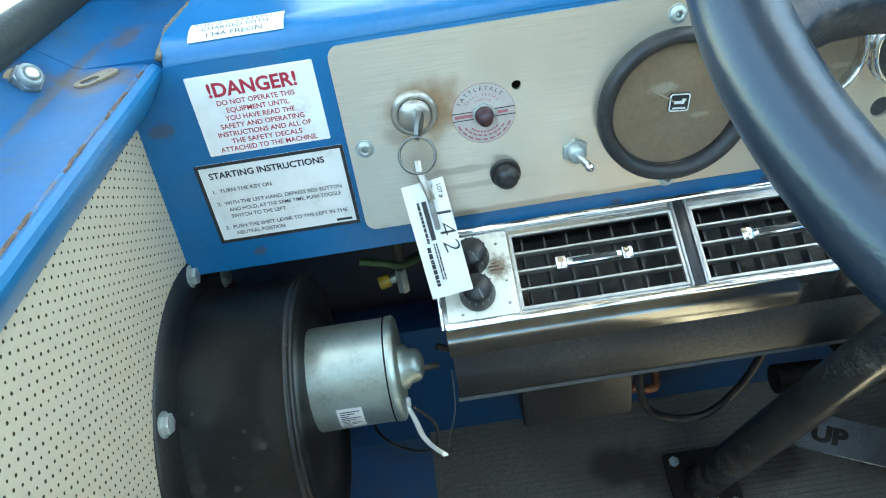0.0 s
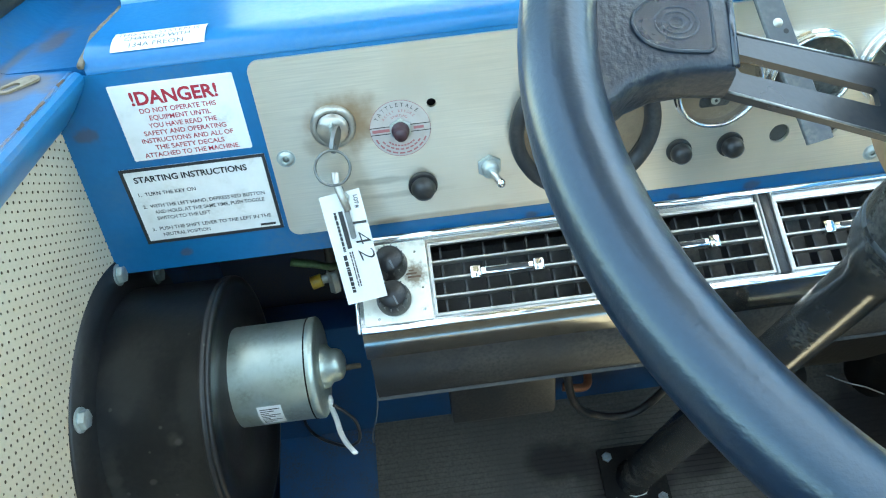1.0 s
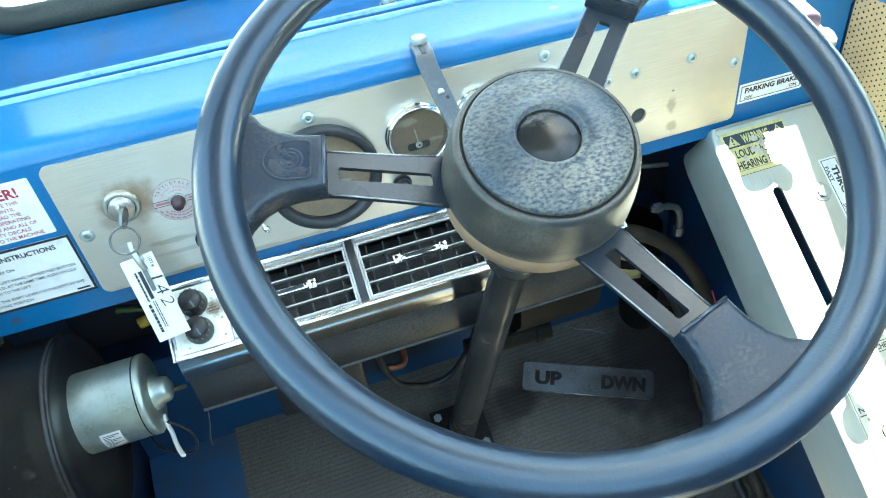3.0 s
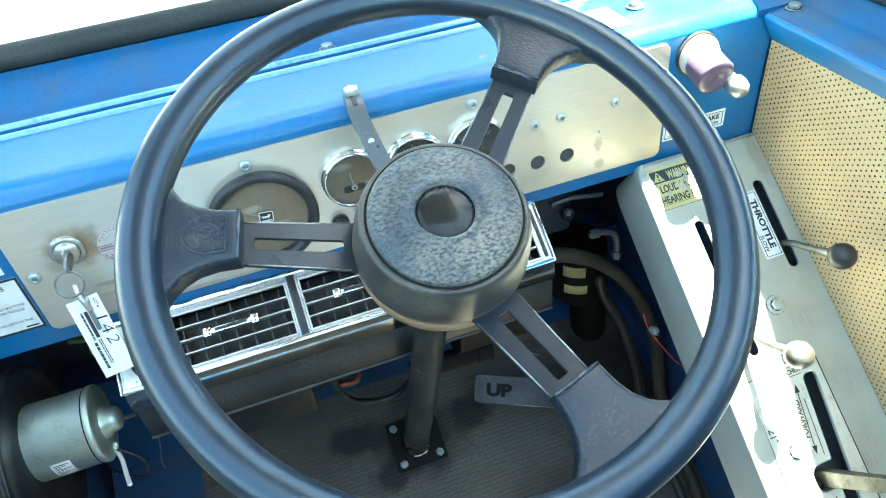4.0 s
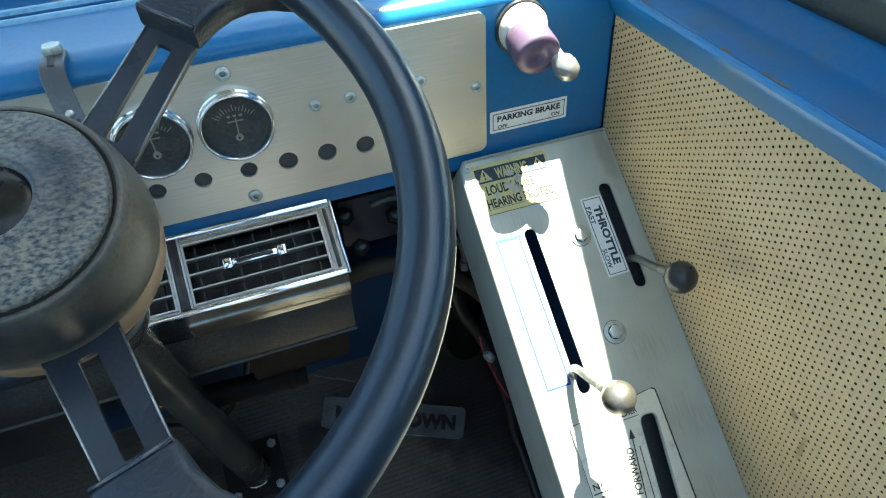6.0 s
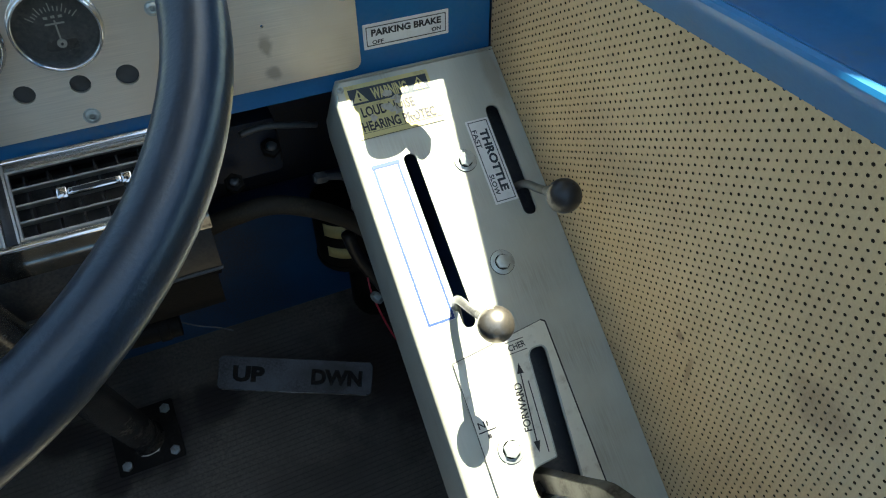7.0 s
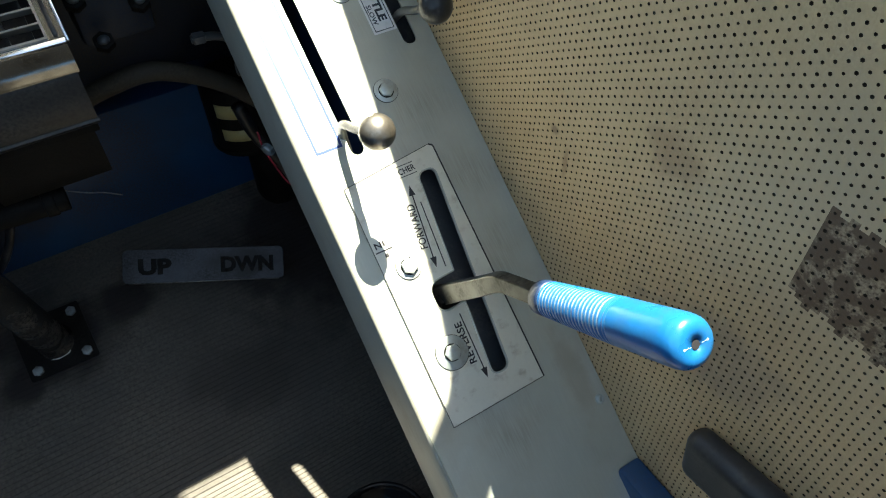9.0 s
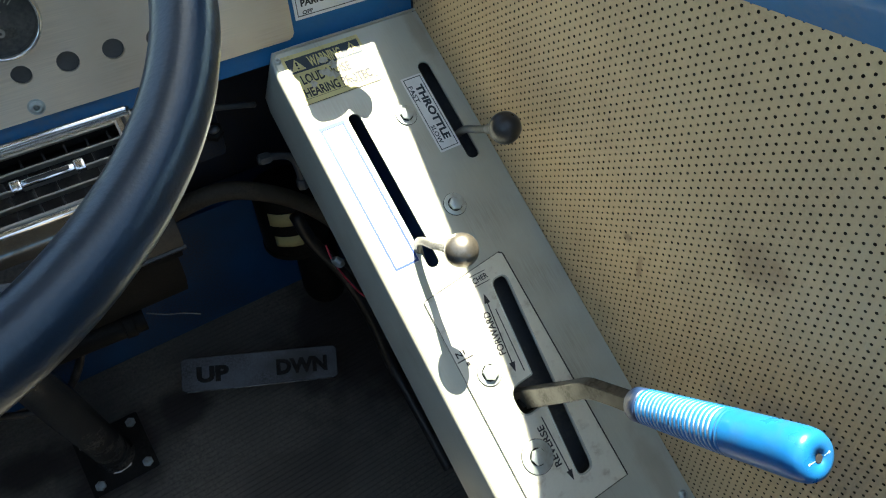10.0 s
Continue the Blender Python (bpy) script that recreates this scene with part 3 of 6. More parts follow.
structure("floor", box(bmesh.new(), (-0.225, -1.2, -0.03), (0.815, 0.272, -0.004)), BLUE_FLOOR, "blue painted steel cab floor, scuffed and dirty")
SLOPE = 0.445
def toe(y):
    return max(0.0, 0.102 + SLOPE * (y - 0.109))
Y_FOLD = 0.109 - 0.102 / SLOPE
structure("floor_toe_board", prism(bmesh.new(), [(Y_FOLD, -0.003), (0.272, toe(0.272) - 0.003), (0.272, -0.0035)], -0.147, 0.7235), BLUE_FLOOR, "sloping blue painted toe board, scuffed")
structure("wall_front", box(bmesh.new(), (-0.225, 0.2725, -0.03), (0.815, 0.285, 0.735)), FIREWALL, "front bulkhead below the dash, its blue darkened for depth shade")
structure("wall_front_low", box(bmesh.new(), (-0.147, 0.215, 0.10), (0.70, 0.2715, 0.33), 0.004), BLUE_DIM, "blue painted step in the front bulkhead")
structure("wall_left_outer", box(bmesh.new(), (-0.225, -1.2, -0.003), (-0.1655, 0.2715, 0.699)), BLUE_FLOOR, "blue painted lower side wall")
structure("wall_right_outer", box(bmesh.new(), (0.7245, -1.2, -0.003), (0.815, 0.2715, 0.6985)), BLUE_FLOOR, "blue painted lower side wall")

bm = plate(bmesh.new(), [(-0.19, 0.741), (0.79, 0.741), (0.79, 2.10), (-0.19, 2.10)], [round_rect(-0.08, 0.792, 0.735, 1.95, 0.06)], 0.012, m=Matrix.Translation((0, 0.201, 0)) @ FRONT)
structure("wall_front_upper", bm, BLUE_OLD, "blue painted windscreen frame")
bm = plate(bmesh.new(), [(-1.2, 0.755), (0.195, 0.755), (0.195, 2.10), (-1.2, 2.10)], [round_rect(-1.05, 0.768, 0.17, 1.98, 0.05)], 0.012, m=Matrix.Translation((-0.178, 0, 0)) @ SIDE)
structure("wall_left_upper", bm, BLUE_OLD, "blue painted side window frame")
# Upper openings are unseen, placed to shape the sun patches inside.
bm = plate(bmesh.new(), [(-1.2, 0.755), (0.195, 0.755), (0.195, 2.10), (-1.2, 2.10)], [round_rect(-0.62, 0.770, 0.16, 0.87, 0.03), round_rect(-0.219, 1.097, 0.186, 2.04, 0.085), round_rect(-1.1, 1.04, -0.275, 2.04, 0.05)], 0.012, m=Matrix.Translation((0.788, 0, 0)) @ SIDE)
structure("wall_right_upper", bm, BLUE_OLD, "blue painted side wall, upper openings added to shape the sunlight")
# Ledge added out of view to keep a sun streak off the sill.
structure("trim_right_sun_block", box(bmesh.new(), (0.7895, -0.68, 0.874), (0.830, 0.20, 0.884), 0.003), BLUE_OLD, "unseen ledge added over the side window to block a sun streak")
# Rear wall is out of view; dark so the chrome mirrors no blue.
bm = plate(bmesh.new(), [(-0.225, -0.03), (0.815, -0.03), (0.815, 2.10), (-0.225, 2.10)], [round_rect(-0.1, 0.95, 0.68, 1.95, 0.05)], 0.012, m=Matrix.Translation((0, -1.2015, 0)) @ FRONT)
structure("wall_rear", bm, REAR, "unseen rear cab wall with a window, kept dark for the reflections")
# Unseen roof, sized to keep sun off the cab; rear left open for sky.
structure("ceiling", box(bmesh.new(), (-0.23, -0.62, 2.1005), (0.82, 0.46, 2.13)), ROOF, "unseen dark roof and visor added to shade the cab, rear left open to the sky")

def window_seal(name, loop, r, m, label):
    bm = tube(bmesh.new(), [m @ Vector((x, y, 0)) for x, y in loop], r, seg=12, n=0, closed=True)
    structure(name, bm, SEAL, label)
window_seal("window_1", round_rect(-0.08, 0.787, 0.735, 1.95, 0.06, 8), 0.0125, Matrix.Translation((0, 0.197, 0)) @ FRONT, "black rubber windscreen seal, dusty")
window_seal("window_2", round_rect(-1.05, 0.7675, 0.17, 1.98, 0.05, 6), 0.0115, Matrix.Translation((-0.179, 0, 0)) @ SIDE, "black rubber side window seal, dusty")
window_seal("window_3", round_rect(-0.62, 0.7675, 0.16, 0.87, 0.03, 6), 0.0115, Matrix.Translation((0.777, 0, 0)) @ SIDE, "black rubber side window seal, dusty")

def pane(name, loop, m, parent_label):
    ob = structure(name, plate(bmesh.new(), loop, (), 0.004, m=m), GLASS, parent_label)
    ob.visible_shadow = False
pane("window_4", round_rect(-0.085, 0.785, 0.74, 1.955, 0.06), Matrix.Translation((0, 0.2075, 0)) @ FRONT, "clear windscreen glass")
pane("window_5", round_rect(-0.63, 0.765, 0.165, 0.876, 0.03), Matrix.Translation((0.7815, 0, 0)) @ SIDE, "clear side window glass")

# front body sheet behind the dash seam, with its ledge and slope up to the windscreen
bm = prism(bmesh.new(), [(0.1075, 0.7535), (0.1080, 0.7555), (0.1095, 0.7570), (0.1120, 0.7572), (0.1145, 0.7562), (0.1165, 0.7548), (0.119, 0.7545), (0.140, 0.7545), (0.150, 0.7575), (0.186, 0.7755), (0.1885, 0.7765), (0.1885, 0.735), (0.1075, 0.735)], -0.1035, 0.7015)
structure("wall_cowl", bm, BLUE_OLD, "blue painted cowl ledge below the windscreen, faded and dusty")

structure("trim_cowl_bead", tube(bmesh.new(), [(-0.1030 + 0.0804 * i, 0.1122, 0.7545) for i in range(11)], 0.0044, seg=16, n=0), BEAD, "rolled blue painted front edge of the cowl ledge")
# Unseen sheet added to stop sun leaking in below the windscreen.
structure("wall_gap_cover", box(bmesh.new(), (-0.225, 0.1895, 0.7365), (0.815, 0.300, 0.7395)), BLUE_OLD, "unseen blue sheet added ahead of the windscreen to block sun")

# side rails and sills
def mirror(prof):
    return [(0.598 - x, z) for x, z in prof]
RAIL = [(-0.1245, 0.7105), (-0.1165, 0.7190), (-0.1085, 0.7290), (-0.1048, 0.7345), (-0.1036, 0.7378), (-0.1045, 0.7405), (-0.1070, 0.7421), (-0.1105, 0.7412), (-0.1300, 0.7105)]
SILL = [(-0.1290, 0.7110), (-0.1110, 0.7395), (-0.1110, 0.7410), (-0.1180, 0.7420), (-0.1480, 0.7435), (-0.1530, 0.7455), (-0.1690, 0.7580), (-0.1740, 0.7600), (-0.1740, 0.7000), (-0.1420, 0.7000), (-0.1420, 0.7110)]
SILL_FRONT = [(-0.1045, 0.7000), (-0.1045, 0.7415), (-0.1080, 0.7432), (-0.1480, 0.7437), (-0.1530, 0.7457), (-0.1690, 0.7582), (-0.1740, 0.7602), (-0.1740, 0.7000)]
RAIL_R = [(0.7215, 0.7110), (0.7150, 0.7210), (0.7095, 0.7300), (0.7068, 0.7350), (0.7060, 0.7378), (0.7070, 0.7400), (0.7095, 0.7412), (0.7125, 0.7402), (0.7260, 0.7110)]
SILL_R = [(0.7255, 0.7115), (0.7130, 0.7390), (0.7130, 0.7400), (0.7280, 0.7405), (0.7455, 0.7412), (0.7510, 0.7440), (0.7670, 0.7570), (0.7720, 0.7590), (0.7720, 0.7000), (0.7300, 0.7000), (0.7300, 0.7115)]
for tag_name, rail, sill, front in (("left", RAIL, SILL, SILL_FRONT), ("right", RAIL_R, SILL_R, mirror(SILL_FRONT))):
    structure("trim_%s_rail" % tag_name, sweep_y(bmesh.new(), rail, -1.19, 0.0005), BLUE, "blue painted belt rail with chipped rusty edge")
    structure("trim_%s_sill" % tag_name, sweep_y(bmesh.new(), sill, -1.19, 0.0056), BLUE_OLD, "blue painted window sill, dusty with rust stains")
    structure("trim_%s_front_sill" % tag_name, sweep_y(bmesh.new(), front, 0.0058, 0.1885), BLUE_OLD, "blue painted window sill beside the dash, rust-stained")
def crease(name, pts, r, material):
    structure(name, tube(bmesh.new(), pts, r, seg=8, n=0), material, "rusty caulked seam in the blue paint")
jit = random.Random(3)
crease("trim_crease_left", [(-0.1107 + jit.uniform(-0.0003, 0.0003), -0.9 + 0.0125 * i, 0.7411) for i in range(73)], 0.0012, BLUE_RUSTY)
for k, (y0, ln) in enumerate(((-0.075, 0.034), (-0.128, 0.026), (-0.172, 0.012), (-0.215, 0.040), (-0.300, 0.030), (-0.020, 0.010))):
    n = max(3, int(ln / 0.004))
    crease("trim_rust_chip_%d" % (k + 1), [(-0.1103 + jit.uniform(-0.0005, 0.0005), y0 + ln * i / n, 0.7412) for i in range(n + 1)], 0.0012, RUST)
crease("trim_crease_right", [(0.7128 + jit.uniform(-0.0004, 0.0004), -0.9 + 0.0125 * i, 0.7400) for i in range(73)], 0.0012, BLUE_OLD)
for k, (y0, ln) in enumerate(((-0.060, 0.016), (-0.150, 0.010), (-0.205, 0.024))):
    crease("trim_rust_chip_%d" % (k + 7), [(0.7126 + jit.uniform(-0.0005, 0.0005), y0 + ln * i / 4, 0.7402) for i in range(5)], 0.0012, RUST)
crease("trim_seam_left", [(-0.1045 + jit.uniform(-0.0009, 0.0009), 0.002 + 0.0062 * i, 0.7440 + min(i, 5) * 0.0012) for i in range(16)], 0.0021, CAULK)
crease("trim_seam_right", [(0.7020 + jit.uniform(-0.0005, 0.0005), 0.008 + 0.0115 * i, 0.7455 + min(i, 3) * 0.0013) for i in range(9)], 0.0016, BLUE_OLD)

def perforated(name, x, y0, y1, z0, z1, side, label, floor_z=None, blotch=None, lean=0.0):
    """A padded panel with a triangular grid of small real pits. side: +1 faces +x, -1 faces -x."""
    dy, dz, r, depth = 0.0050, 0.0058, 0.00100 if side < 0 else 0.00088, 0.0030 if side < 0 else 0.0018
    hexa = [(math.cos(radians(60 * k)), math.sin(radians(60 * k))) for k in range(6)]
    rim = [(dy / 2, 0), (dy / 2, dz / 2), (-dy / 2, dz / 2), (-dy / 2, 0), (-dy / 2, -dz / 2), (dy / 2, -dz / 2)]
    verts, faces, mats = [], [], []
    rng = random.Random(5)
    for i in range(int((y1 - y0) / dy)):
        for j in range(int((z1 - z0) / dz)):
            cy, cz = y0 + (i + 0.5) * dy, z0 + (j + 0.5) * dz + (dz / 2 if i % 2 else 0)
            if floor_z and cz < floor_z(cy):
                continue
            rr = r * rng.uniform(0.85, 1.12)
            oy, oz = rng.uniform(-1, 1) * 0.00018, rng.uniform(-1, 1) * 0.00018
            b = len(verts)
            verts += [(x, cy + a, cz + c) for a, c in rim]
            verts += [(x + side * 0.0001, cy + oy + rr * a, cz + oz + rr * c) for a, c in hexa]
            verts += [(x - side * depth, cy + oy + rr * a, cz + oz + rr * c) for a, c in hexa]
            k = 1 if blotch and blotch(cy, cz) else 0
            for q in range(6):
                w = (q + 1) % 6
                f1, f2 = (b + q, b + w, b + 6 + w, b + 6 + q), (b + 6 + q, b + 6 + w, b + 12 + w, b + 12 + q)
                faces += [f1, f2] if side > 0 else [f1[::-1], f2[::-1]]
                mats += [k, 2]
            f3 = tuple(b + 12 + q for q in range(6))
            faces.append(f3 if side > 0 else f3[::-1])
            mats.append(2)
    me = bpy.data.meshes.new(name)
    verts = [(a + lean * (c - 0.565), b, c) for a, b, c in verts]
    me.from_pydata(verts, [], faces)
    for mm in (VINYL, STAIN, PIT) if side < 0 else (VINYL_PALE, STAIN, PIT_PALE):
        me.materials.append(mm)
    me.polygons.foreach_set("material_index", mats)
    me.update()
    return tagged(new(name, me), label, "structure", kind="structure")

def console_z(y):
    return 0.604 + 0.7444 * (y + 0.005)

def residue(y, z):
    return -0.60 + 0.02 * math.sin(90 * z) < y < -0.4765 and 0.537 + 0.002 * math.sin(300 * y) < z < 0.597
perforated("wall_left", X_LEFT, -0.45, 0.0105, 0.33, 0.7165, 1, "beige perforated vinyl side panel, clean", lambda y: 0.33, lean=0.045)
perforated("wall_right", X_RIGHT, -0.70, 0.0015, 0.10, 0.7175, -1, "beige perforated vinyl side panel, stained, with glue residue", lambda y: console_z(y) - 0.02, residue)

# rubber floor mat with ribs across the cab
def floor_mat():
    verts, faces = [], []
    ys, hs = [], []
    pitch = 0.0060
    y = -1.0
    while y < 0.238:
        for f, h in ((0.0, 0.0), (0.16, 0.0), (0.24, 0.0011), (0.92, 0.0011)):
            ys.append(y + f * pitch)
            hs.append(h)
        y += pitch
    for yy, h in zip(ys, hs):
        z = toe(yy) + 0.0035 + h
        for xx in (-0.019, 0.7035):
            verts.append((xx, yy, z))
    n = len(ys)
    faces = [(2 * i, 2 * i + 1, 2 * i + 3, 2 * i + 2) for i in range(n - 1)]
    base = len(verts)
    for yy in ys:
        for xx in (-0.019, 0.7035):
            verts.append((xx, yy, toe(yy) - 0.0005))
    for i in range(n - 1):
        faces.append((2 * i, 2 * i + 2, base + 2 * i + 2, base + 2 * i))
        faces.append((2 * i + 1, base + 2 * i + 1, base + 2 * i + 3, 2 * i + 3))
    faces.append((2 * (n - 1), 2 * (n - 1) + 1, base + 2 * (n - 1) + 1, base + 2 * (n - 1)))
    me = bpy.data.meshes.new("floor_mat")
    me.from_pydata(verts, [], faces)
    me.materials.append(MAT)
    me.update()
    return tagged(new("floor_mat", me), "dark ribbed rubber floor mat, dusty and oil-stained", "mat")
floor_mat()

# ---------------- dashboard ----------------
dash = thing("dashboard", Matrix(), "glossy blue painted sheet-metal dashboard with rounded top edge", "dashboard")
bm = plate(bmesh.new(), [(-0.1365, 0.594), (0.7205, 0.594), (0.7205, 0.7378), (-0.1365, 0.7378)],
           [[(0.315, 0.631), (0.510, 0.631), (0.510, 0.656), (0.315, 0.656)], disc(0.097, 0.696, 0.006, 14)], 0.002, m=Matrix.Translation((0, 0.003, 0)) @ FRONT)
part("front_face", bm, BLUE, dash)
arc = [(0.025 - 0.022 * math.cos(radians(a)), 0.738 + 0.0135 * math.sin(radians(a))) for a in range(0, 91, 10)]
inner = [(0.025 - 0.020 * math.cos(radians(a)), 0.738 + 0.0115 * math.sin(radians(a))) for a in range(90, -1, -10)]
bm = prism(bmesh.new(), arc + [(0.0905, 0.7515), (0.0935, 0.7525), (0.0965, 0.7545), (0.0990, 0.7552), (0.1010, 0.7548), (0.1022, 0.7532), (0.1025, 0.742), (0.1010, 0.742), (0.1005, 0.7500)] + inner, -0.1030, 0.7010)
part("top_sheet", bm, BLUE_TOP, dash, "glossy blue painted dash top")
part("rear_bead", tube(bmesh.new(), [(-0.1030 + 0.0804 * i, 0.0980, 0.7520) for i in range(11)], 0.0042, seg=16, n=0), BEAD, dash, "rolled rear edge of the dash top")
# Strip added below the seam: blocks sun and gives the gap its dark.
part("seam_strip", box(bmesh.new(), (-0.1020, 0.1027, 0.7360), (0.7005, 0.1073, 0.7440)), GRIME, dash, "black strip added in the seam to stop sun and darken the gap")
part("bottom_flange", box(bmesh.new(), (-0.1400, 0.0052, 0.594), (0.7200, 0.024, 0.596)), BLUE, dash)

HOLES = [(0.329, 0.643, 0.0068), (0.364, 0.644, 0.0068), (0.3995, 0.644, 0.0068), (0.431, 0.644, 0.0078), (0.463, 0.644, 0.0078), (0.495, 0.643, 0.0078), (0.097, 0.696, 0.0030), (0.530, 0.660, 0.0012)]
bm = plate(bmesh.new(), round_rect(-0.010, 0.6105, 0.603, 0.7355, 0.007), [disc(*h) for h in HOLES], 0.0026, m=FRONT)
panel = thing("instrument_panel", Matrix(), "brushed stainless steel instrument panel, slightly rust-stained", "panel")
part("face_sheet", bm, STEEL, panel)
part("hole_backing", plate(bmesh.new(), [(0.3185, 0.6330), (0.5075, 0.6330), (0.5075, 0.6545), (0.3185, 0.6545)], (), 0.001, m=Matrix.Translation((0, 0.0035, 0)) @ FRONT), BACKING, panel, "dark grey strip behind the empty holes")

def on_panel(x, z, up=0.0, turn=0.0):
    return Matrix.Translation((x, -up, z)) @ FRONT @ Matrix.Rotation(radians(turn), 4, "Z")

for x, z in ((0.0, 0.670), (0.193, 0.7235), (0.192, 0.6155), (0.399, 0.7265), (0.399, 0.619), (0.460, 0.687), (0.488, 0.688), (0.546, 0.689), (0.594, 0.673)):
    button_screw(on_panel(x, z, 0.0004), 0.0052 if x < 0.45 else 0.0046)

# ignition switch with key, ring and tag
sw = thing("ignition_switch", on_panel(0.034, 0.6885) @ Matrix.Scale(0.86, 4), "round chrome ignition switch on the rust-stained panel", "switch")
part("bezel", lathe(bmesh.new(), [(0.0168, 0.0), (0.0168, 0.0022), (0.0155, 0.0040), (0.0135, 0.0048), (0.0122, 0.0042), (0.0118, 0.0028), (0.0114, 0.0028), (0.0112, 0.0085), (0.0100, 0.0098), (0.0, 0.0102)], seg=40), DULL, sw)
part("gap_ring", plate(bmesh.new(), disc(0, 0, 0.0123, 32), [disc(0, 0, 0.0113, 32)], 0.0002, z=0.0032), INK, sw)
part("key_slot", box(bmesh.new(), (-0.0014, -0.0068, 0.0098), (0.0014, 0.0068, 0.0104)), INK, sw)
key = thing("ignition_key", on_panel(0.034, 0.6885, 0.009), "steel ignition key turned in its switch", "key")
bm = box(bmesh.new(), (-0.0011, -0.0065, -0.004), (0.0011, 0.0065, 0.006), 0.0004)
part("blade", bm, BOLT, key)
bd = (Vector((0.031, -0.026, 0.681)) - Vector((0.037, -0.010, 0.692))).normalized()
bs = Vector((0.75, 0.45, 0.35)).cross(bd).normalized()
part("bow", plate(bmesh.new(), [(-0.0030, 0.0), (0.0030, 0.0), (0.0056, 0.004), (0.0056, 0.012), (0.0030, 0.0165), (-0.0030, 0.0165), (-0.0056, 0.012), (-0.0056, 0.004)], [disc(0, 0.0132, 0.0020, 12)], 0.0024), ARM, key,
     m=on_panel(0.034, 0.6885, 0.009).inverted() @ Matrix.Translation((0.037, -0.010, 0.692)) @ Matrix((bs, bd, bs.cross(bd))).transposed().to_4x4())
solid("key_ring", tube(bmesh.new(), ring_path(0.0106, 40), 0.0009, seg=8, n=0, closed=True), ARM, "split steel ring hanging from the ignition key", "key ring", Matrix.Translation((0.0322, -0.0290, 0.6745)) @ rx(62) @ Matrix.Rotation(radians(8), 4, "Y"))

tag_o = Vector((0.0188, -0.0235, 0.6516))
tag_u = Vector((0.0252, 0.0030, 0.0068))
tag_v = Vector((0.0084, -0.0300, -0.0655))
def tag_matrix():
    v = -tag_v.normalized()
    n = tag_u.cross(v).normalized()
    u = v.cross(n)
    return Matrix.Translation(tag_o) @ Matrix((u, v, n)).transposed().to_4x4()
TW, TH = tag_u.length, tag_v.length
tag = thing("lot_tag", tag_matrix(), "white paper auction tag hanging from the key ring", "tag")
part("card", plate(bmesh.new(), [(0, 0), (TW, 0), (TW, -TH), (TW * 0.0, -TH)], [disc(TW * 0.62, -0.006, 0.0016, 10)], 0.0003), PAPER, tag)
lettering("1", tag, TW * 0.80, -TH * 0.29, 0.0016, 0.0105, INK, turn=-96, bold=-0.01, name="handwriting")
lettering("4", tag, TW * 0.79, -TH * 0.43, 0.0085, 0.0105, INK, turn=-86, bold=-0.015, shear=0.1, name="handwriting")
lettering("2", tag, TW * 0.80, -TH * 0.575, 0.0080, 0.0100, INK, turn=-82, bold=-0.015, shear=0.15, name="handwriting")
lettering("LOT #", tag, TW * 0.86, -TH * 0.105, 0.0085, 0.0026, INK, turn=-92, bold=0.02)
bars(tag, [(TW * 0.36, -TH * 0.50, TW * 0.47, -TH * 0.16)], INK, name="logo_bar")
def print_line(parent, x0, x1, y0, y1, seed, material=None, share=0.85):
    """A line of unreadable print running along y: short plain bars with gaps."""
    r = random.Random(seed)
    y, rows = y0, []
    while y > y1:
        ln = r.uniform(0.0012, 0.0042)
        rows.append((x0, max(y1, y - ln * share), x1, y))
        y -= ln
    bars(parent, rows, material or INK)
print_line(tag, TW * 0.245, TW * 0.305, -TH * 0.16, -TH * 0.52, 1)
print_line(tag, TW * 0.200, TW * 0.285, -TH * 0.55, -TH * 0.90, 2)
print_line(tag, TW * 0.37, TW * 0.40, -TH * 0.53, -TH * 0.855, 3)
print_line(tag, TW * 0.43, TW * 0.46, -TH * 0.53, -TH * 0.855, 4)
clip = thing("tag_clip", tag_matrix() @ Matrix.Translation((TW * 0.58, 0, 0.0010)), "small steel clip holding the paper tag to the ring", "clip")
part("strap", plate(bmesh.new(), round_rect(-0.0017, -TH * 0.42, 0.0017, 0.004, 0.0012), (), 0.0009, z=0.0009), ARM, clip)
part("fold", tube(bmesh.new(), [(-0.001, 0.013, -0.001), (-0.0015, 0.006, 0.002), (0.0, -0.004, 0.0025), (0.0010, -0.012, 0.001)], 0.0024, seg=10, flat=0.5), DULL, clip)
part("stud", lathe(bmesh.new(), [(0.0032, 0.0005), (0.0032, 0.0016), (0.0022, 0.0024), (0, 0.0026)], m=pose(0.0005, -0.003, 0), seg=18), BOLT, clip)

# tattletale button with its round decal
tat = thing("reset_button", on_panel(0.0757, 0.6812), "black reset button with a round red and black decal", "button")
part("decal", plate(bmesh.new(), disc(0, 0, 0.0195, 40), (), 0.0002, z=0.0003), LILAC, tat)
part("printed_ring", plate(bmesh.new(), disc(0, 0, 0.0195, 48), [disc(0, 0, 0.0193, 48)], 0.0002, z=0.0006), PALE_RED, tat)
for k, (word, a0, a1, r, mm) in enumerate((("TATTLETALE", 150, 45, 0.0165, INK), ("RESET BEFORE", 142, 42, 0.0125, PALE_RED), ("STARTING", 120, 60, 0.0092, PALE_RED))):
    for i, ch in enumerate(word):
        if ch == " ":
            continue
        a = a0 + (a1 - a0) * i / (len(word) - 1)
        lettering(ch, tat, r * math.cos(radians(a)), r * math.sin(radians(a)), None, 0.0026 if k == 0 else 0.0017, mm, z=0.0007, turn=a - 90, name="letter")
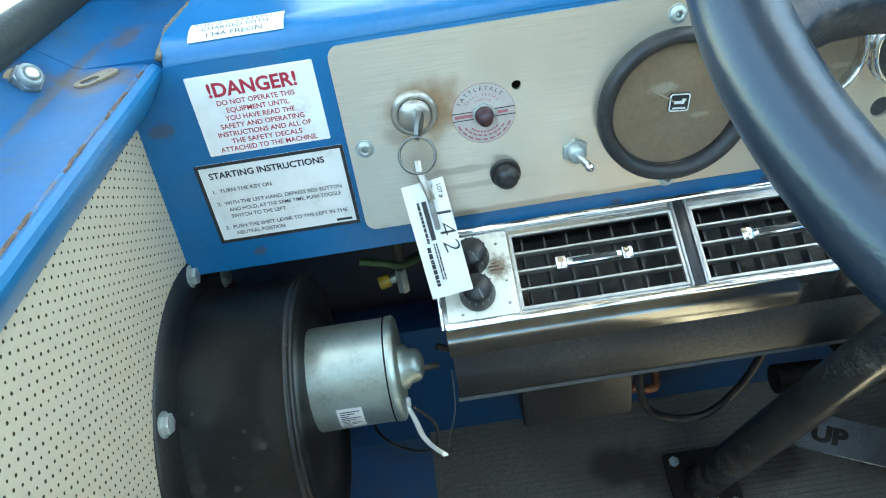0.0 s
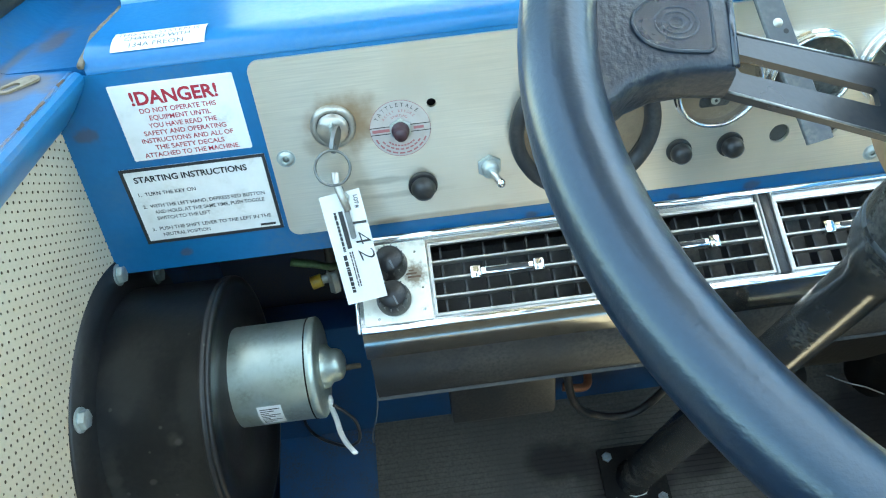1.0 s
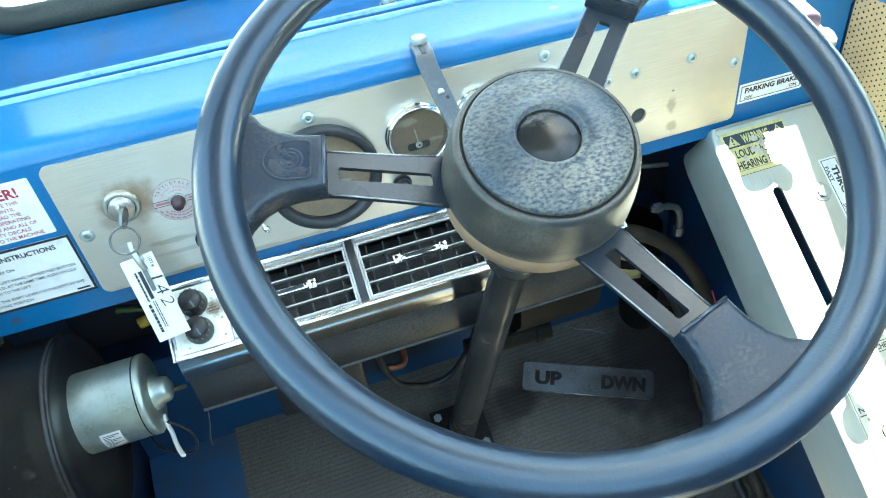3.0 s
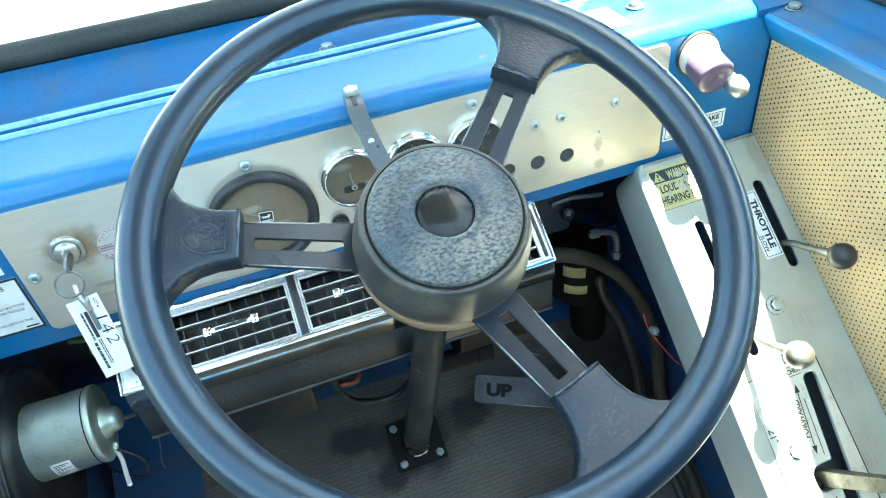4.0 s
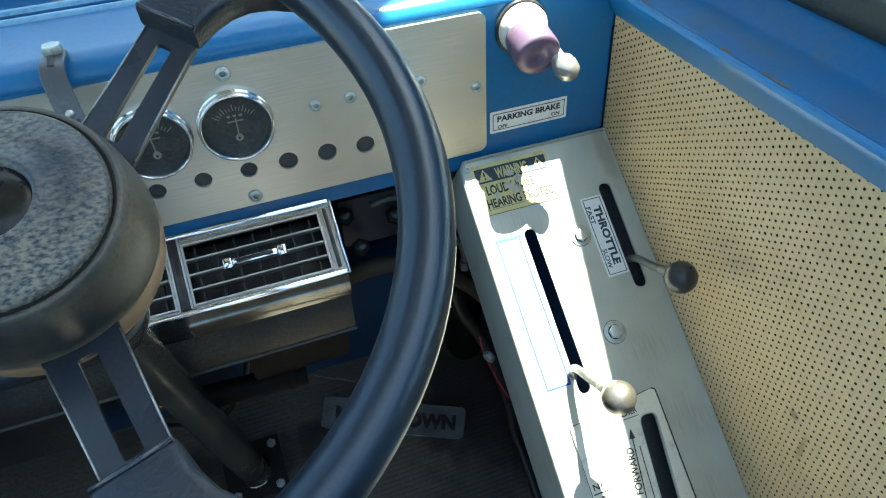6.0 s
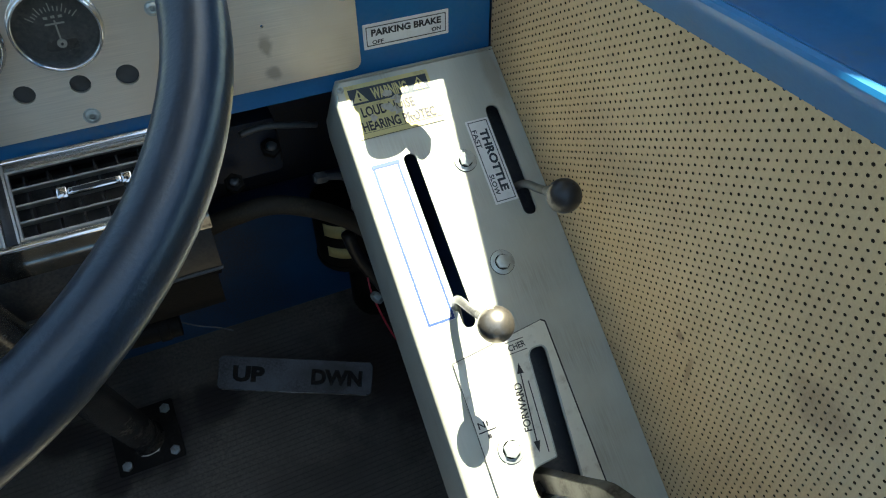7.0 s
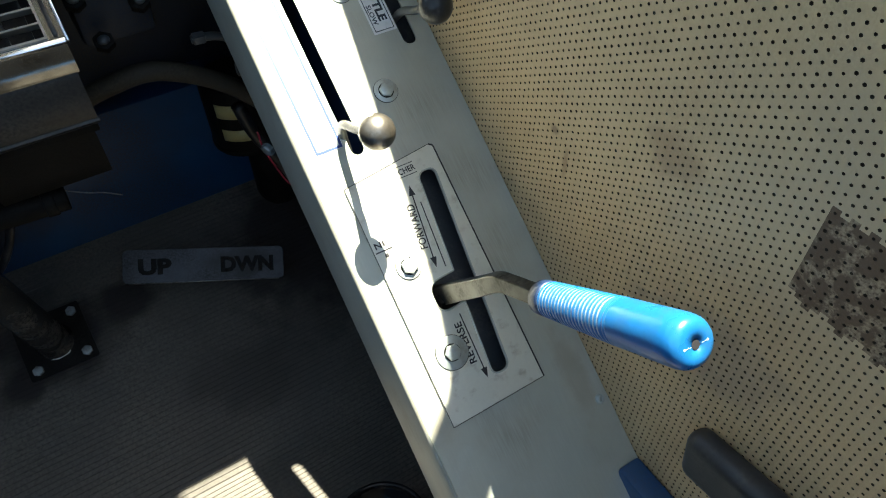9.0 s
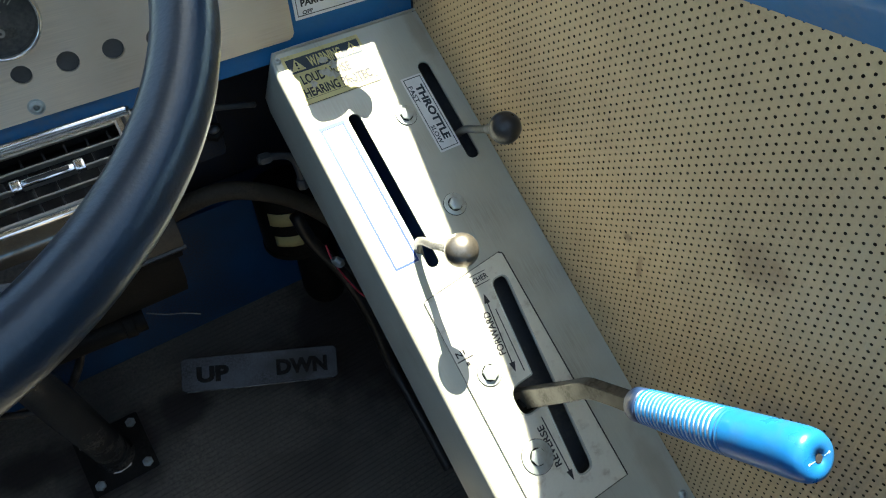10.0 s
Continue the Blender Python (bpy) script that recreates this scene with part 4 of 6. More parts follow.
bars(tat, [(-0.0195, 0.0019, -0.005, 0.0025), (-0.0195, -0.0030, -0.005, -0.0024), (0.005, 0.0019, 0.0195, 0.0025), (0.005, -0.0030, 0.0195, -0.0024)], INK)
bars(tat, [(-0.0180, -0.0013, -0.0070, 0.0008), (0.0085, -0.0012, 0.0150, 0.0007)], PALE_RED)
for r, a0, a1 in ((0.0178, 200, 340), (0.0150, 212, 328), (0.0124, 225, 315)):
    bm = bmesh.new()
    for i in range(9):
        a, b = radians(a0 + (a1 - a0) * i / 9), radians(a0 + (a1 - a0) * (i + 0.72) / 9)
        bm.faces.new([bm.verts.new((q * math.cos(c), q * math.sin(c), 0.0007)) for q, c in ((r, a), (r, b), (r - 0.0011, b), (r - 0.0011, a))][::-1])
    for f in bm.faces:
        f.normal_update()
        if f.normal.z < 0:
            f.normal_flip()
    part("print_arc", bm, PALE_RED, tat)
part("nut", cyl(bmesh.new(), (0, 0, 0.0004), (0, 0, 0.0030), 0.0076, seg=6, bevel=0.0005), BOLT, tat)
part("cap", lathe(bmesh.new(), [(0.0058, 0.003), (0.0056, 0.0055), (0.0046, 0.0060), (0.0046, 0.0100), (0.0038, 0.0120), (0.0, 0.0125)], seg=20), MAROON, tat)

def push_knob(x, z, r=0.0085, h=0.013, label="round black rubber push knob"):
    th = thing("push_knob", on_panel(x, z), label, "knob", "panel knobs")
    part("collar", cyl(bmesh.new(), (0, 0, 0), (0, 0, 0.004), r * 1.12, seg=24, bevel=0.0008), BLACK, th)
    part("cap", lathe(bmesh.new(), [(r * 0.82, 0.003), (r * 0.95, 0.006), (r * 0.78, h * 0.85), (r * 0.45, h), (0, h * 1.03)], seg=24), BLACK, th)
push_knob(0.0855, 0.6385, 0.0088)
push_knob(0.2595, 0.6405, 0.0075)
push_knob(0.2945, 0.6405, 0.0078)

tg = thing("toggle_switch", on_panel(0.131, 0.6465), "steel toggle switch with hex nut", "switch")
part("nut", cyl(bmesh.new(), (0, 0, 0.0), (0, 0, 0.003), 0.0086, seg=6, bevel=0.0006), BOLT, tg)
part("bushing", lathe(bmesh.new(), [(0.0058, 0.002), (0.0058, 0.008), (0.0040, 0.0095), (0, 0.0095)], seg=24), BOLT, tg)
part("bat", lathe(bmesh.new(), [(0.0018, 0.0), (0.0029, 0.0125), (0.0029, 0.0145), (0.0018, 0.0160), (0, 0.0165)], m=pose(0, 0, 0.007, 15, 22, 0), seg=16), CHROME, tg)

# instruments
def tachometer():
    th = thing("tachometer", on_panel(0.1940, 0.6675), "large round tachometer with black rubber bezel and faded brown face", "gauge")
    part("bezel", lathe(bmesh.new(), [(0.0482, 0.0), (0.0494, 0.004), (0.0486, 0.0090), (0.0462, 0.0108), (0.0425, 0.0098), (0.0400, 0.0060), (0.0396, 0.0010)], seg=64), BEZEL, th)
    f = part("dial", plate(bmesh.new(), disc(0, 0, 0.0400, 48), (), 0.0004, z=0.0012), TACH, th, "faded brown dial face")
    part("badge", plate(bmesh.new(), round_rect(-0.0068, -0.0062, 0.0068, 0.0062, 0.0018), (), 0.0006, z=0.0022), BLACK, f, m=pose(0.0025, 0.0015, 0, 0, 0, -6))
    b = part("badge_edge", plate(bmesh.new(), round_rect(-0.0064, -0.0058, 0.0064, 0.0058, 0.0016), [round_rect(-0.0056, -0.0050, 0.0056, 0.0050, 0.0012)], 0.0003, z=0.0025), WHITE, f, m=pose(0.0025, 0.0015, 0, 0, 0, -6))
    bars(b, [(-0.0042, -0.0042, 0.0042, -0.0030), (-0.0036, -0.0008, 0.0030, 0.0012), (0.0012, 0.0010, 0.0038, 0.0026)], WHITE, z=0.0026, name="badge_shape")
    part("needle", box(bmesh.new(), (-0.0004, 0.0, 0.0020), (0.0004, 0.017, 0.0026)), TACH_NEEDLE, f, m=pose(0, 0.002, 0, 0, 0, 55))
    g = part("glass", plate(bmesh.new(), disc(0, 0, 0.0388, 40), (), 0.0008, z=0.0050), GLASS, th)
    g.visible_shadow = False
tachometer()

def small_gauge(x, z, needle, arc_marks=True):
    th = thing("small_gauge", on_panel(x, z), "small round gauge with chrome bezel, black face and white scale", "gauge", "small gauges")
    part("bezel", lathe(bmesh.new(), [(0.0284, 0.0), (0.0287, 0.0018), (0.0284, 0.0028), (0.0274, 0.0032), (0.0274, 0.0052), (0.0279, 0.0060), (0.0279, 0.0078), (0.0270, 0.0094), (0.0260, 0.0098), (0.0252, 0.0090), (0.0248, 0.0060), (0.0246, 0.0012)], seg=56), CHROME, th)
    f = part("dial", plate(bmesh.new(), disc(0, 0, 0.0250, 40), (), 0.0004, z=0.0012), FACE if arc_marks else TACH, th)
    if arc_marks:
        bm = bmesh.new()
        for i in range(13):
            a = radians(140 - 100 * i / 12)
            r0, r1 = 0.0150, 0.0182 + (0.0022 if i % 3 == 0 else 0)
            w = 0.00035
            c, s = math.cos(a), math.sin(a)
            bm.faces.new([bm.verts.new((p * c - q * s, p * s + q * c - 0.004, 0.0015)) for p, q in ((r0, -w), (r1, -w), (r1, w), (r0, w))])
        part("scale", bm, FADED, f)
        bars(f, [(-0.0055, 0.0060, -0.0030, 0.0078), (-0.001, 0.0062, 0.0015, 0.0080), (0.0035, 0.0060, 0.0060, 0.0078), (-0.006, 0.002, 0.006, 0.0032)], FADED, z=0.0015)
    part("needle", box(bmesh.new(), (-0.0005, -0.002, 0.0020), (0.0005, 0.0155, 0.0026)), FADED, f, m=pose(0, -0.0105, 0, 0, 0, needle))
    nc = part("needle_cap", cyl(bmesh.new(), (0, -0.0105, 0.0016), (0, -0.0105, 0.0036), 0.0030, seg=16, bevel=0.0005), FADED, f)
    part("pivot", cyl(bmesh.new(), (0, -0.0105, 0.0034), (0, -0.0105, 0.0040), 0.0010, seg=10), INK, nc)
    part("mask", plate(bmesh.new(), round_rect(-0.010, -0.0155, 0.010, -0.0085, 0.0025), (), 0.0004, z=0.0016), BLACK, f)
    g = part("glass", plate(bmesh.new(), disc(0, 0, 0.0249, 32), (), 0.0008, z=0.0070), GLASS, th)
    g.visible_shadow = False
small_gauge(0.2795, 0.6855, 8, False)
small_gauge(0.3385, 0.6855, 4)
small_gauge(0.3990, 0.6860, -2)

# strap from the dash top down to the steering column
st = thing("column_strap", Matrix(), "slotted steel strap from dash top to steering column", "bracket")
ribbon = smooth_path([(0.2968, 0.0250, 0.7538), (0.2960, 0.0120, 0.7540), (0.2952, 0.0010, 0.7530), (0.2950, -0.0070, 0.7470), (0.2985, -0.0220, 0.7300), (0.3050, -0.0450, 0.7035), (0.3120, -0.0700, 0.6750)], 6)
bm, rings = bmesh.new(), []
for i, p in enumerate(ribbon):
    d = (ribbon[min(i + 1, len(ribbon) - 1)] - ribbon[max(i - 1, 0)]).normalized()
    u = Vector((1, 0.06, 0)).normalized()
    u = (u - d * u.dot(d)).normalized()
    k = u.cross(d) if u.cross(d).z > 0 else d.cross(u)
    w = 0.0078 - 0.0030 * max(0.0, 1 - i / 3)
    rings.append([bm.verts.new(p + u * a + k * c) for a, c in ((-w, 0.0012), (-w + 0.0006, 0.0018), (w - 0.0006, 0.0018), (w, 0.0012), (w, -0.0010), (-w, -0.0010))])
for a, b in zip(rings, rings[1:]):
    for q in range(6):
        bm.faces.new((a[q], a[(q + 1) % 6], b[(q + 1) % 6], b[q]))
bm.faces.new(rings[0]), bm.faces.new(rings[-1][::-1])
bmesh.ops.recalc_face_normals(bm, faces=bm.faces)
part("strip", bm, STRAP, st)
ad = (ribbon[-1] - ribbon[24]).normalized()
ax = Vector((1, 0, 0))
ax = (ax - ad * ax.dot(ad)).normalized()
am = Matrix.Translation(ribbon[24] + ax.cross(-ad) * 0.0016) @ Matrix((ax, -ad, ax.cross(-ad))).transposed().to_4x4()
part("rivet", lathe(bmesh.new(), [(0.0030, 0.0), (0.0026, 0.0010), (0.0, 0.0015)], m=am @ pose(0.0, -0.002, 0), seg=14), DULL, st)
part("rivet", lathe(bmesh.new(), [(0.0016, 0.0002), (0.0, 0.0005)], m=am @ pose(0.003, -0.008, 0), seg=10), INK, st)
# No slot is cut; a black bar on the strip paints its dark.
part("slot_gap", tube(bmesh.new(), [(0.2956, 0.0110, 0.7556), (0.2953, 0.0040, 0.7552), (0.2951, -0.0015, 0.7533)], 0.0026, seg=10, n=4, flat=0.5), INK, st, "black bar standing in for the dark of an open slot")
hex_bolt(Matrix.Translation((0.2962, 0.0165, 0.7556)), 0.0066, 0.0060, label="zinc hex bolt holding the slotted strap")
for x, y in ((0.297, 0.122), (0.66, 0.122)):
    hex_bolt(Matrix.Translation((x, y, 0.7550)), 0.0062, 0.0045, 0.0085, label="zinc hex bolt with washer on the cowl ledge", material=WEATHERED)
for x, y in ((0.598, 0.060), (0.657, 0.066)):
    hex_bolt(Matrix.Translation((x, y, 0.7522)), 0.0060, 0.0035, 0.0090, label="weathered hex bolt with washer on the dash top", material=WEATHERED)

# ---------------- decals on the dash ----------------
def decal(name, x0, z0, x1, z1, label, material=WHITE, m=None):
    w, h = x1 - x0, z1 - z0
    th = thing(name, m if m is not None else on_panel((x0 + x1) / 2, (z0 + z1) / 2, -0.0028), label, "decal")
    part("sheet", plate(bmesh.new(), round_rect(-w / 2, -h / 2, w / 2, h / 2, 0.0008, 2), (), 0.0003, z=0.0003), material, th)
    return th, w, h

d, w, h = decal("danger_decal", -0.0945, 0.6795, -0.0195, 0.7300, "white warning decal with red danger lettering")
lettering("!DANGER!", d, 0, h * 0.32, w * 0.70, 0.0085, RED, bold=0.03)
for k, (line, f) in enumerate((("DO NOT OPERATE THIS", 0.62), ("EQUIPMENT UNTIL", 0.50), ("YOU HAVE READ THE", 0.56), ("SAFETY AND OPERATING", 0.68), ("INSTRUCTIONS AND ALL OF", 0.76), ("THE SAFETY DECALS", 0.58), ("ATTACHED TO THE MACHINE.", 0.80))):
    lettering(line, d, 0, h * (0.155 - 0.098 * k), w * f, 0.0032, RED, bold=0.013)

d, w, h = decal("starting_decal", -0.1075, 0.6165, -0.0135, 0.6745, "white starting-instructions decal with thick black border")
border(d, -w / 2, -h / 2, w / 2, h / 2, 0.0022, INK)
lettering("STARTING INSTRUCTIONS", d, -0.003, h * 0.36, w * 0.78, 0.0044, INK, bold=0.025)
for line, x, y, f in (("1.  TURN THE KEY ON", -0.43, 0.17, 0.40), ("2.  WITH THE LEFT HAND, DEPRESS RED BUTTON", -0.43, 0.01, 0.86), ("AND HOLD, AT THE SAME TIME, PUSH TOGGLE", -0.365, -0.075, 0.78),
                      ("SWITCH TO THE LEFT", -0.365, -0.16, 0.38), ("3.  PUSH THE SHIFT LEVER TO THE LEFT IN THE", -0.43, -0.30, 0.86), ("NEUTRAL POSITION", -0.365, -0.385, 0.34)):
    lettering(line, d, w * x, h * y, w * f, 0.0027, INK, align="LEFT", bold=0.010)
bars(d, [(w * 0.34, -h * 0.435, w * 0.45, -h * 0.405)], INK)

d = thing("refrigerant_decal", Matrix(), "white air-conditioning decal with dark blue lettering", "decal")
w, h = 0.0555, 0.0190
def over_edge(x, y, z):
    """A place on the rounded dash top, y counted forward from the decal's upper edge."""
    y = 0.0275 - y
    return Vector((x, y, 0.7388 + 0.0137 * math.sqrt(1 - (max(0.0, 0.025 - y) / 0.022) ** 2) + z))
bm = bmesh.new()
grid = [[bm.verts.new(over_edge(-0.0870 + w * i / 2, h * j / 12, 0.0)) for i in range(3)] for j in range(13)]
for p, q in zip(grid, grid[1:]):
    for i in range(2):
        bm.faces.new((p[i], q[i], q[i + 1], p[i + 1]))
part("sheet", bm, WHITE, d)
for k, (words, f) in enumerate((("THIS A/C SYSTEM IS", 0.88), ("CHARGED WITH", 0.70), ("134A FREON", 0.58))):
    ob = lettering(words, d, 0, 0, w * f, 0.0034, NAVY)
    ob.matrix_basis = Matrix()
    for v in ob.data.vertices:
        v.co = over_edge(-0.0600 + v.co.x, h * (0.25 + 0.29 * k) - v.co.y * (1.25, 1.1, 1.0)[k], 0.0004)

d, w, h = decal("parking_brake_decal", 0.6075, 0.6235, 0.6820, 0.6445, "white parking-brake decal with black border")
border(d, -w / 2 + 0.0025, -h / 2 + 0.0025, w / 2 - 0.0025, h / 2 - 0.0025, 0.0006, INK)
lettering("PARKING BRAKE", d, 0, h * 0.14, w * 0.82, 0.0054, INK, bold=0.042)
lettering("OFF", d, -w * 0.34, -h * 0.24, w * 0.13, 0.0032, INK, bold=0.03)
lettering("ON", d, w * 0.35, -h * 0.20, w * 0.11, 0.0034, INK, bold=0.03)

d, w, h = decal("dash_top_danger_decal", 0.50, 0.0, 0.585, 0.05, "white danger decal, sun-bleached, on the dash top", m=Matrix.Translation((0.5325, 0.050, 0.7521)))
lettering("DANGER", d, -0.004, h * 0.28, w * 0.66, 0.0090, INK, bold=0.01)
arrow(d, [(w * 0.37, h * 0.20), (w * 0.37, h * 0.24)], 0.004, 0.008, INK)
bars(d, [(-w * 0.40, -h * 0.06, w * 0.05, h * 0.02), (-w * 0.40, -h * 0.22, w * 0.0, -h * 0.14)], RED)
lettering("ENGAGE", d, w * 0.24, -h * 0.02, w * 0.34, 0.0050, RED)
lettering("BRAKE", d, w * 0.22, -h * 0.18, w * 0.28, 0.0050, RED)

# parking brake knob
pk = thing("parking_brake", on_panel(0.6345, 0.7165, -0.003), "maroon cylindrical parking-brake knob on a pale metal collar", "parking brake")
part("collar", lathe(bmesh.new(), [(0.0205, 0.0), (0.0205, 0.008), (0.0185, 0.011), (0.0165, 0.012), (0.0165, 0.016), (0.0, 0.016)], seg=36), ALU, pk, "pale metal collar")
part("barrel", lathe(bmesh.new(), [(0.0150, 0.008), (0.0178, 0.012), (0.0186, 0.036), (0.0172, 0.0385), (0.0040, 0.0390), (0.0034, 0.0375), (0.0, 0.0375)], seg=36), PURPLE, pk, m=pose(0, 0, 0, 15, -2, 0))
part("lever_tip", lathe(bmesh.new(), [(0.0060, 0.0), (0.0062, 0.008), (0.0090, 0.011), (0.0100, 0.017), (0.0088, 0.024), (0.0045, 0.028), (0, 0.029)], m=pose(0.0135, -0.0110, 0.0300, 40, 35, 0), seg=24), DULL, pk)
part("gasket", lathe(bmesh.new(), [(0.0228, 0.0), (0.0228, 0.0022), (0.0215, 0.0030), (0.0, 0.0030)], seg=36), BLACK, pk)


# ---------------- air-conditioning unit under the dash ----------------
AC = Matrix.Translation((0, -0.0255, 0.5775)) @ rx(34.8)
unit = thing("air_conditioner", AC, "under-dash air-conditioning unit with chrome louvres and dusty black body", "air conditioner")
def local(bm, m):
    bmesh.ops.transform(bm, matrix=m.inverted(), verts=bm.verts)
    return bm
bm = prism(bmesh.new(), [(0.012, 0.5715), (-0.0365, 0.5375), (-0.0505, 0.5345), (-0.0530, 0.531), (-0.0535, 0.502), (-0.0500, 0.490), (-0.042, 0.4855), (0.02, 0.4775), (0.10, 0.475), (0.105, 0.571)], 0.0335, 0.4535)
part("body", local(bm, AC), BODY, unit, "dusty black moulded body")
part("body_seam", local(prism(bmesh.new(), [(-0.0510, 0.4925), (-0.0525, 0.4905), (-0.046, 0.4845), (-0.042, 0.4850), (-0.044, 0.4875)], 0.0325, 0.4545), AC), BODY, unit)
REG = ((0.0840, 0.1925), (0.2065, 0.3180), (0.3320, 0.4440))
Y0, Y1 = -0.0268, 0.0240
bm = plate(bmesh.new(), [(0.0315, -0.0325), (0.4555, -0.0325), (0.4555, 0.0325), (0.0315, 0.0325)], [[(a, Y0), (b, Y0), (b, Y1), (a, Y1)] for a, b in REG], 0.0018)
part("face_frame", bm, FACING, unit, "chrome face frame")
for a, b in (((0.0315, 0.0300, 0.0), (0.4555, 0.0345, 0.0040)), ((0.0315, -0.0345, -0.0005), (0.4555, -0.0300, 0.0035)), ((0.0290, -0.0340, -0.001), (0.0313, 0.0340, 0.0036)), ((0.4557, -0.0340, -0.001), (0.4578, 0.0340, 0.0036))):
    part("face_rail", box(bmesh.new(), a, b, 0.001), CHROME, unit)
bm = bmesh.new()
box(bm, (0.0322, -0.0335, -0.024), (0.0345, 0.033, -0.0019))
box(bm, (0.4525, -0.0335, -0.024), (0.4548, 0.033, -0.0019))
box(bm, (0.0346, 0.0305, -0.024), (0.4524, 0.033, -0.0019))
part("inner_shell", bm, BODY, unit)
bm = prism(bmesh.new(), [(-0.0495, 0.5600), (-0.0530, 0.5575), (-0.0548, 0.5520), (-0.0550, 0.5400), (-0.0540, 0.5352), (-0.0510, 0.5345), (-0.0500, 0.5400)], 0.0318, 0.4552)
part("lower_lip", local(bm, AC), LIP, unit, "worn chrome lower lip")
cp = part("control_plate", plate(bmesh.new(), round_rect(0.0345, -0.0290, 0.0815, 0.0285, 0.0015), [disc(0.0735, 0.0205, 0.0010, 10), disc(0.0765, -0.0060, 0.0010, 10), disc(0.0760, -0.0215, 0.0012, 10), disc(0.0445, -0.0250, 0.0012, 10)], 0.0012, z=0.0013), ALU, unit, "pale pitted aluminium control plate")
bars(cp, [(0.066, 0.004, 0.0735, 0.0052), (0.067, 0.0015, 0.076, 0.0028), (0.068, 0.0065, 0.0715, 0.0074)], RUST, z=0.0017, name="scratched_print")
for y in (0.0125, -0.0125):
    k = part("control_knob", lathe(bmesh.new(), [(0.0118, 0.0), (0.0120, 0.003), (0.0106, 0.006), (0.0098, 0.0150), (0.0085, 0.0172), (0.0, 0.0176)], seg=28), BLACK, unit, "round black control knob", m=pose(0.0560, y, 0.0013))
    bm = bmesh.new()
    for i in range(14):
        a = 2 * math.pi * i / 14
        box(bm, (-0.0005, -0.0005, 0.005), (0.0005, 0.0005, 0.0150))
        bmesh.ops.transform(bm, matrix=Matrix.Translation((0.0099 * math.cos(a), 0.0099 * math.sin(a), 0)), verts=bm.verts[-8:])
    part("grip_ribs", bm, BLACK, k)
    part("pointer", box(bmesh.new(), (-0.0006, 0.002, 0.0174), (0.0006, 0.0085, 0.0179)), STRAP, k, m=pose(0, 0, 0, 0, 0, 200))
for a, b in ((0.1940, 0.2050), (0.3195, 0.3305)):
    dv = part("divider", box(bmesh.new(), (a + 0.002, -0.0290, 0.0), (b - 0.002, 0.0300, 0.0022), 0.0006), BLACK, unit, "black divider strip with chrome edges")
    for x in (a + 0.0008, b - 0.0008):
        part("divider_edge", box(bmesh.new(), (x - 0.0009, -0.0295, 0.0), (x + 0.0009, 0.0305, 0.0034), 0.0006), VANE, dv)
bm = box(bmesh.new(), (0.4490, -0.0265, 0.0), (0.4520, 0.0265, 0.0020), 0.0004)
part("end_strip", bm, BLACK, unit)
for a, b in REG:
    rg = part("register", plate(bmesh.new(), [(a - 0.0010, Y0 - 0.001), (b + 0.0010, Y0 - 0.001), (b + 0.0010, Y1 + 0.001), (a - 0.0010, Y1 + 0.001)], [[(a + 0.0008, Y0 + 0.0008), (b - 0.0008, Y0 + 0.0008), (b - 0.0008, Y1 - 0.0008), (a + 0.0008, Y1 - 0.0008)]], 0.003, z=0.0022), VANE, unit, "chrome air louvre with black fins")
    for y in (0.0112, -0.0014, -0.0140):
        bm = box(bmesh.new(), (a - 0.0006, y - 0.0009, -0.0060), (b + 0.0006, y + 0.0009, 0.0012), 0.0004, 1)
        part("vane", bm, VANE, rg)
    for i in range(7):
        x = a + (b - a) * (i + 0.5) / 7
        part("fin", box(bmesh.new(), (x - 0.0007, Y0, -0.0175), (x + 0.0007, Y1, -0.0068)), BLACK, rg)
    mid = (a + b) / 2 - 0.002
    bm = box(bmesh.new(), (mid - 0.0185, -0.0030, 0.0005), (mid + 0.0185, 0.0026, 0.0040), 0.0012, 2)
    for v in bm.verts:
        v.co.z += 0.0022 * max(0.0, 1 - ((v.co.x - mid) / 0.014) ** 2)
    part("tab", bm, CHROME, rg)
    part("tab_inset", box(bmesh.new(), (mid - 0.0150, -0.0016, 0.0030), (mid + 0.0150, 0.0014, 0.0052), 0.0005), BLACK, rg)
    for sx in (-1, 1):
        part("tab_clip", box(bmesh.new(), (mid + sx * 0.0222 - 0.0036, -0.0046, -0.003), (mid + sx * 0.0222 + 0.0036, 0.0042, 0.0040), 0.0010), CHROME, rg)

# drain box, cable and lines below the unit
duct = thing("duct_box", Matrix.Translation((0.1345, 0.0625, 0.356)), "black plastic duct box under the air conditioner", "duct")
part("body", box(bmesh.new(), (-0.0495, -0.0355, 0.0), (0.0495, 0.0375, 0.117), 0.004), BODY, duct)
part("rim_flange", box(bmesh.new(), (-0.0520, -0.0380, 0.094), (0.0520, 0.0380, 0.099), 0.0015), BODY, duct, "moulded rim flange")
part("bottom_cap", box(bmesh.new(), (-0.0445, -0.0310, -0.0030), (0.0445, 0.0330, 0.002), 0.0012), GRIME, duct, "dusty bottom cap")
solid("control_cable", tube(bmesh.new(), [(0.20, 0.07, 0.42), (0.215, 0.09, 0.30), (0.245, 0.10, 0.255), (0.29, 0.10, 0.25), (0.33, 0.10, 0.30), (0.36, 0.10, 0.40), (0.37, 0.09, 0.48)], 0.0045, seg=10), BLACK, "looped black control cable under the dash", "cable")
ev = thing("evaporator_pan", Matrix(), "dusty black drain pan with pipe stubs under the air conditioner", "pan")
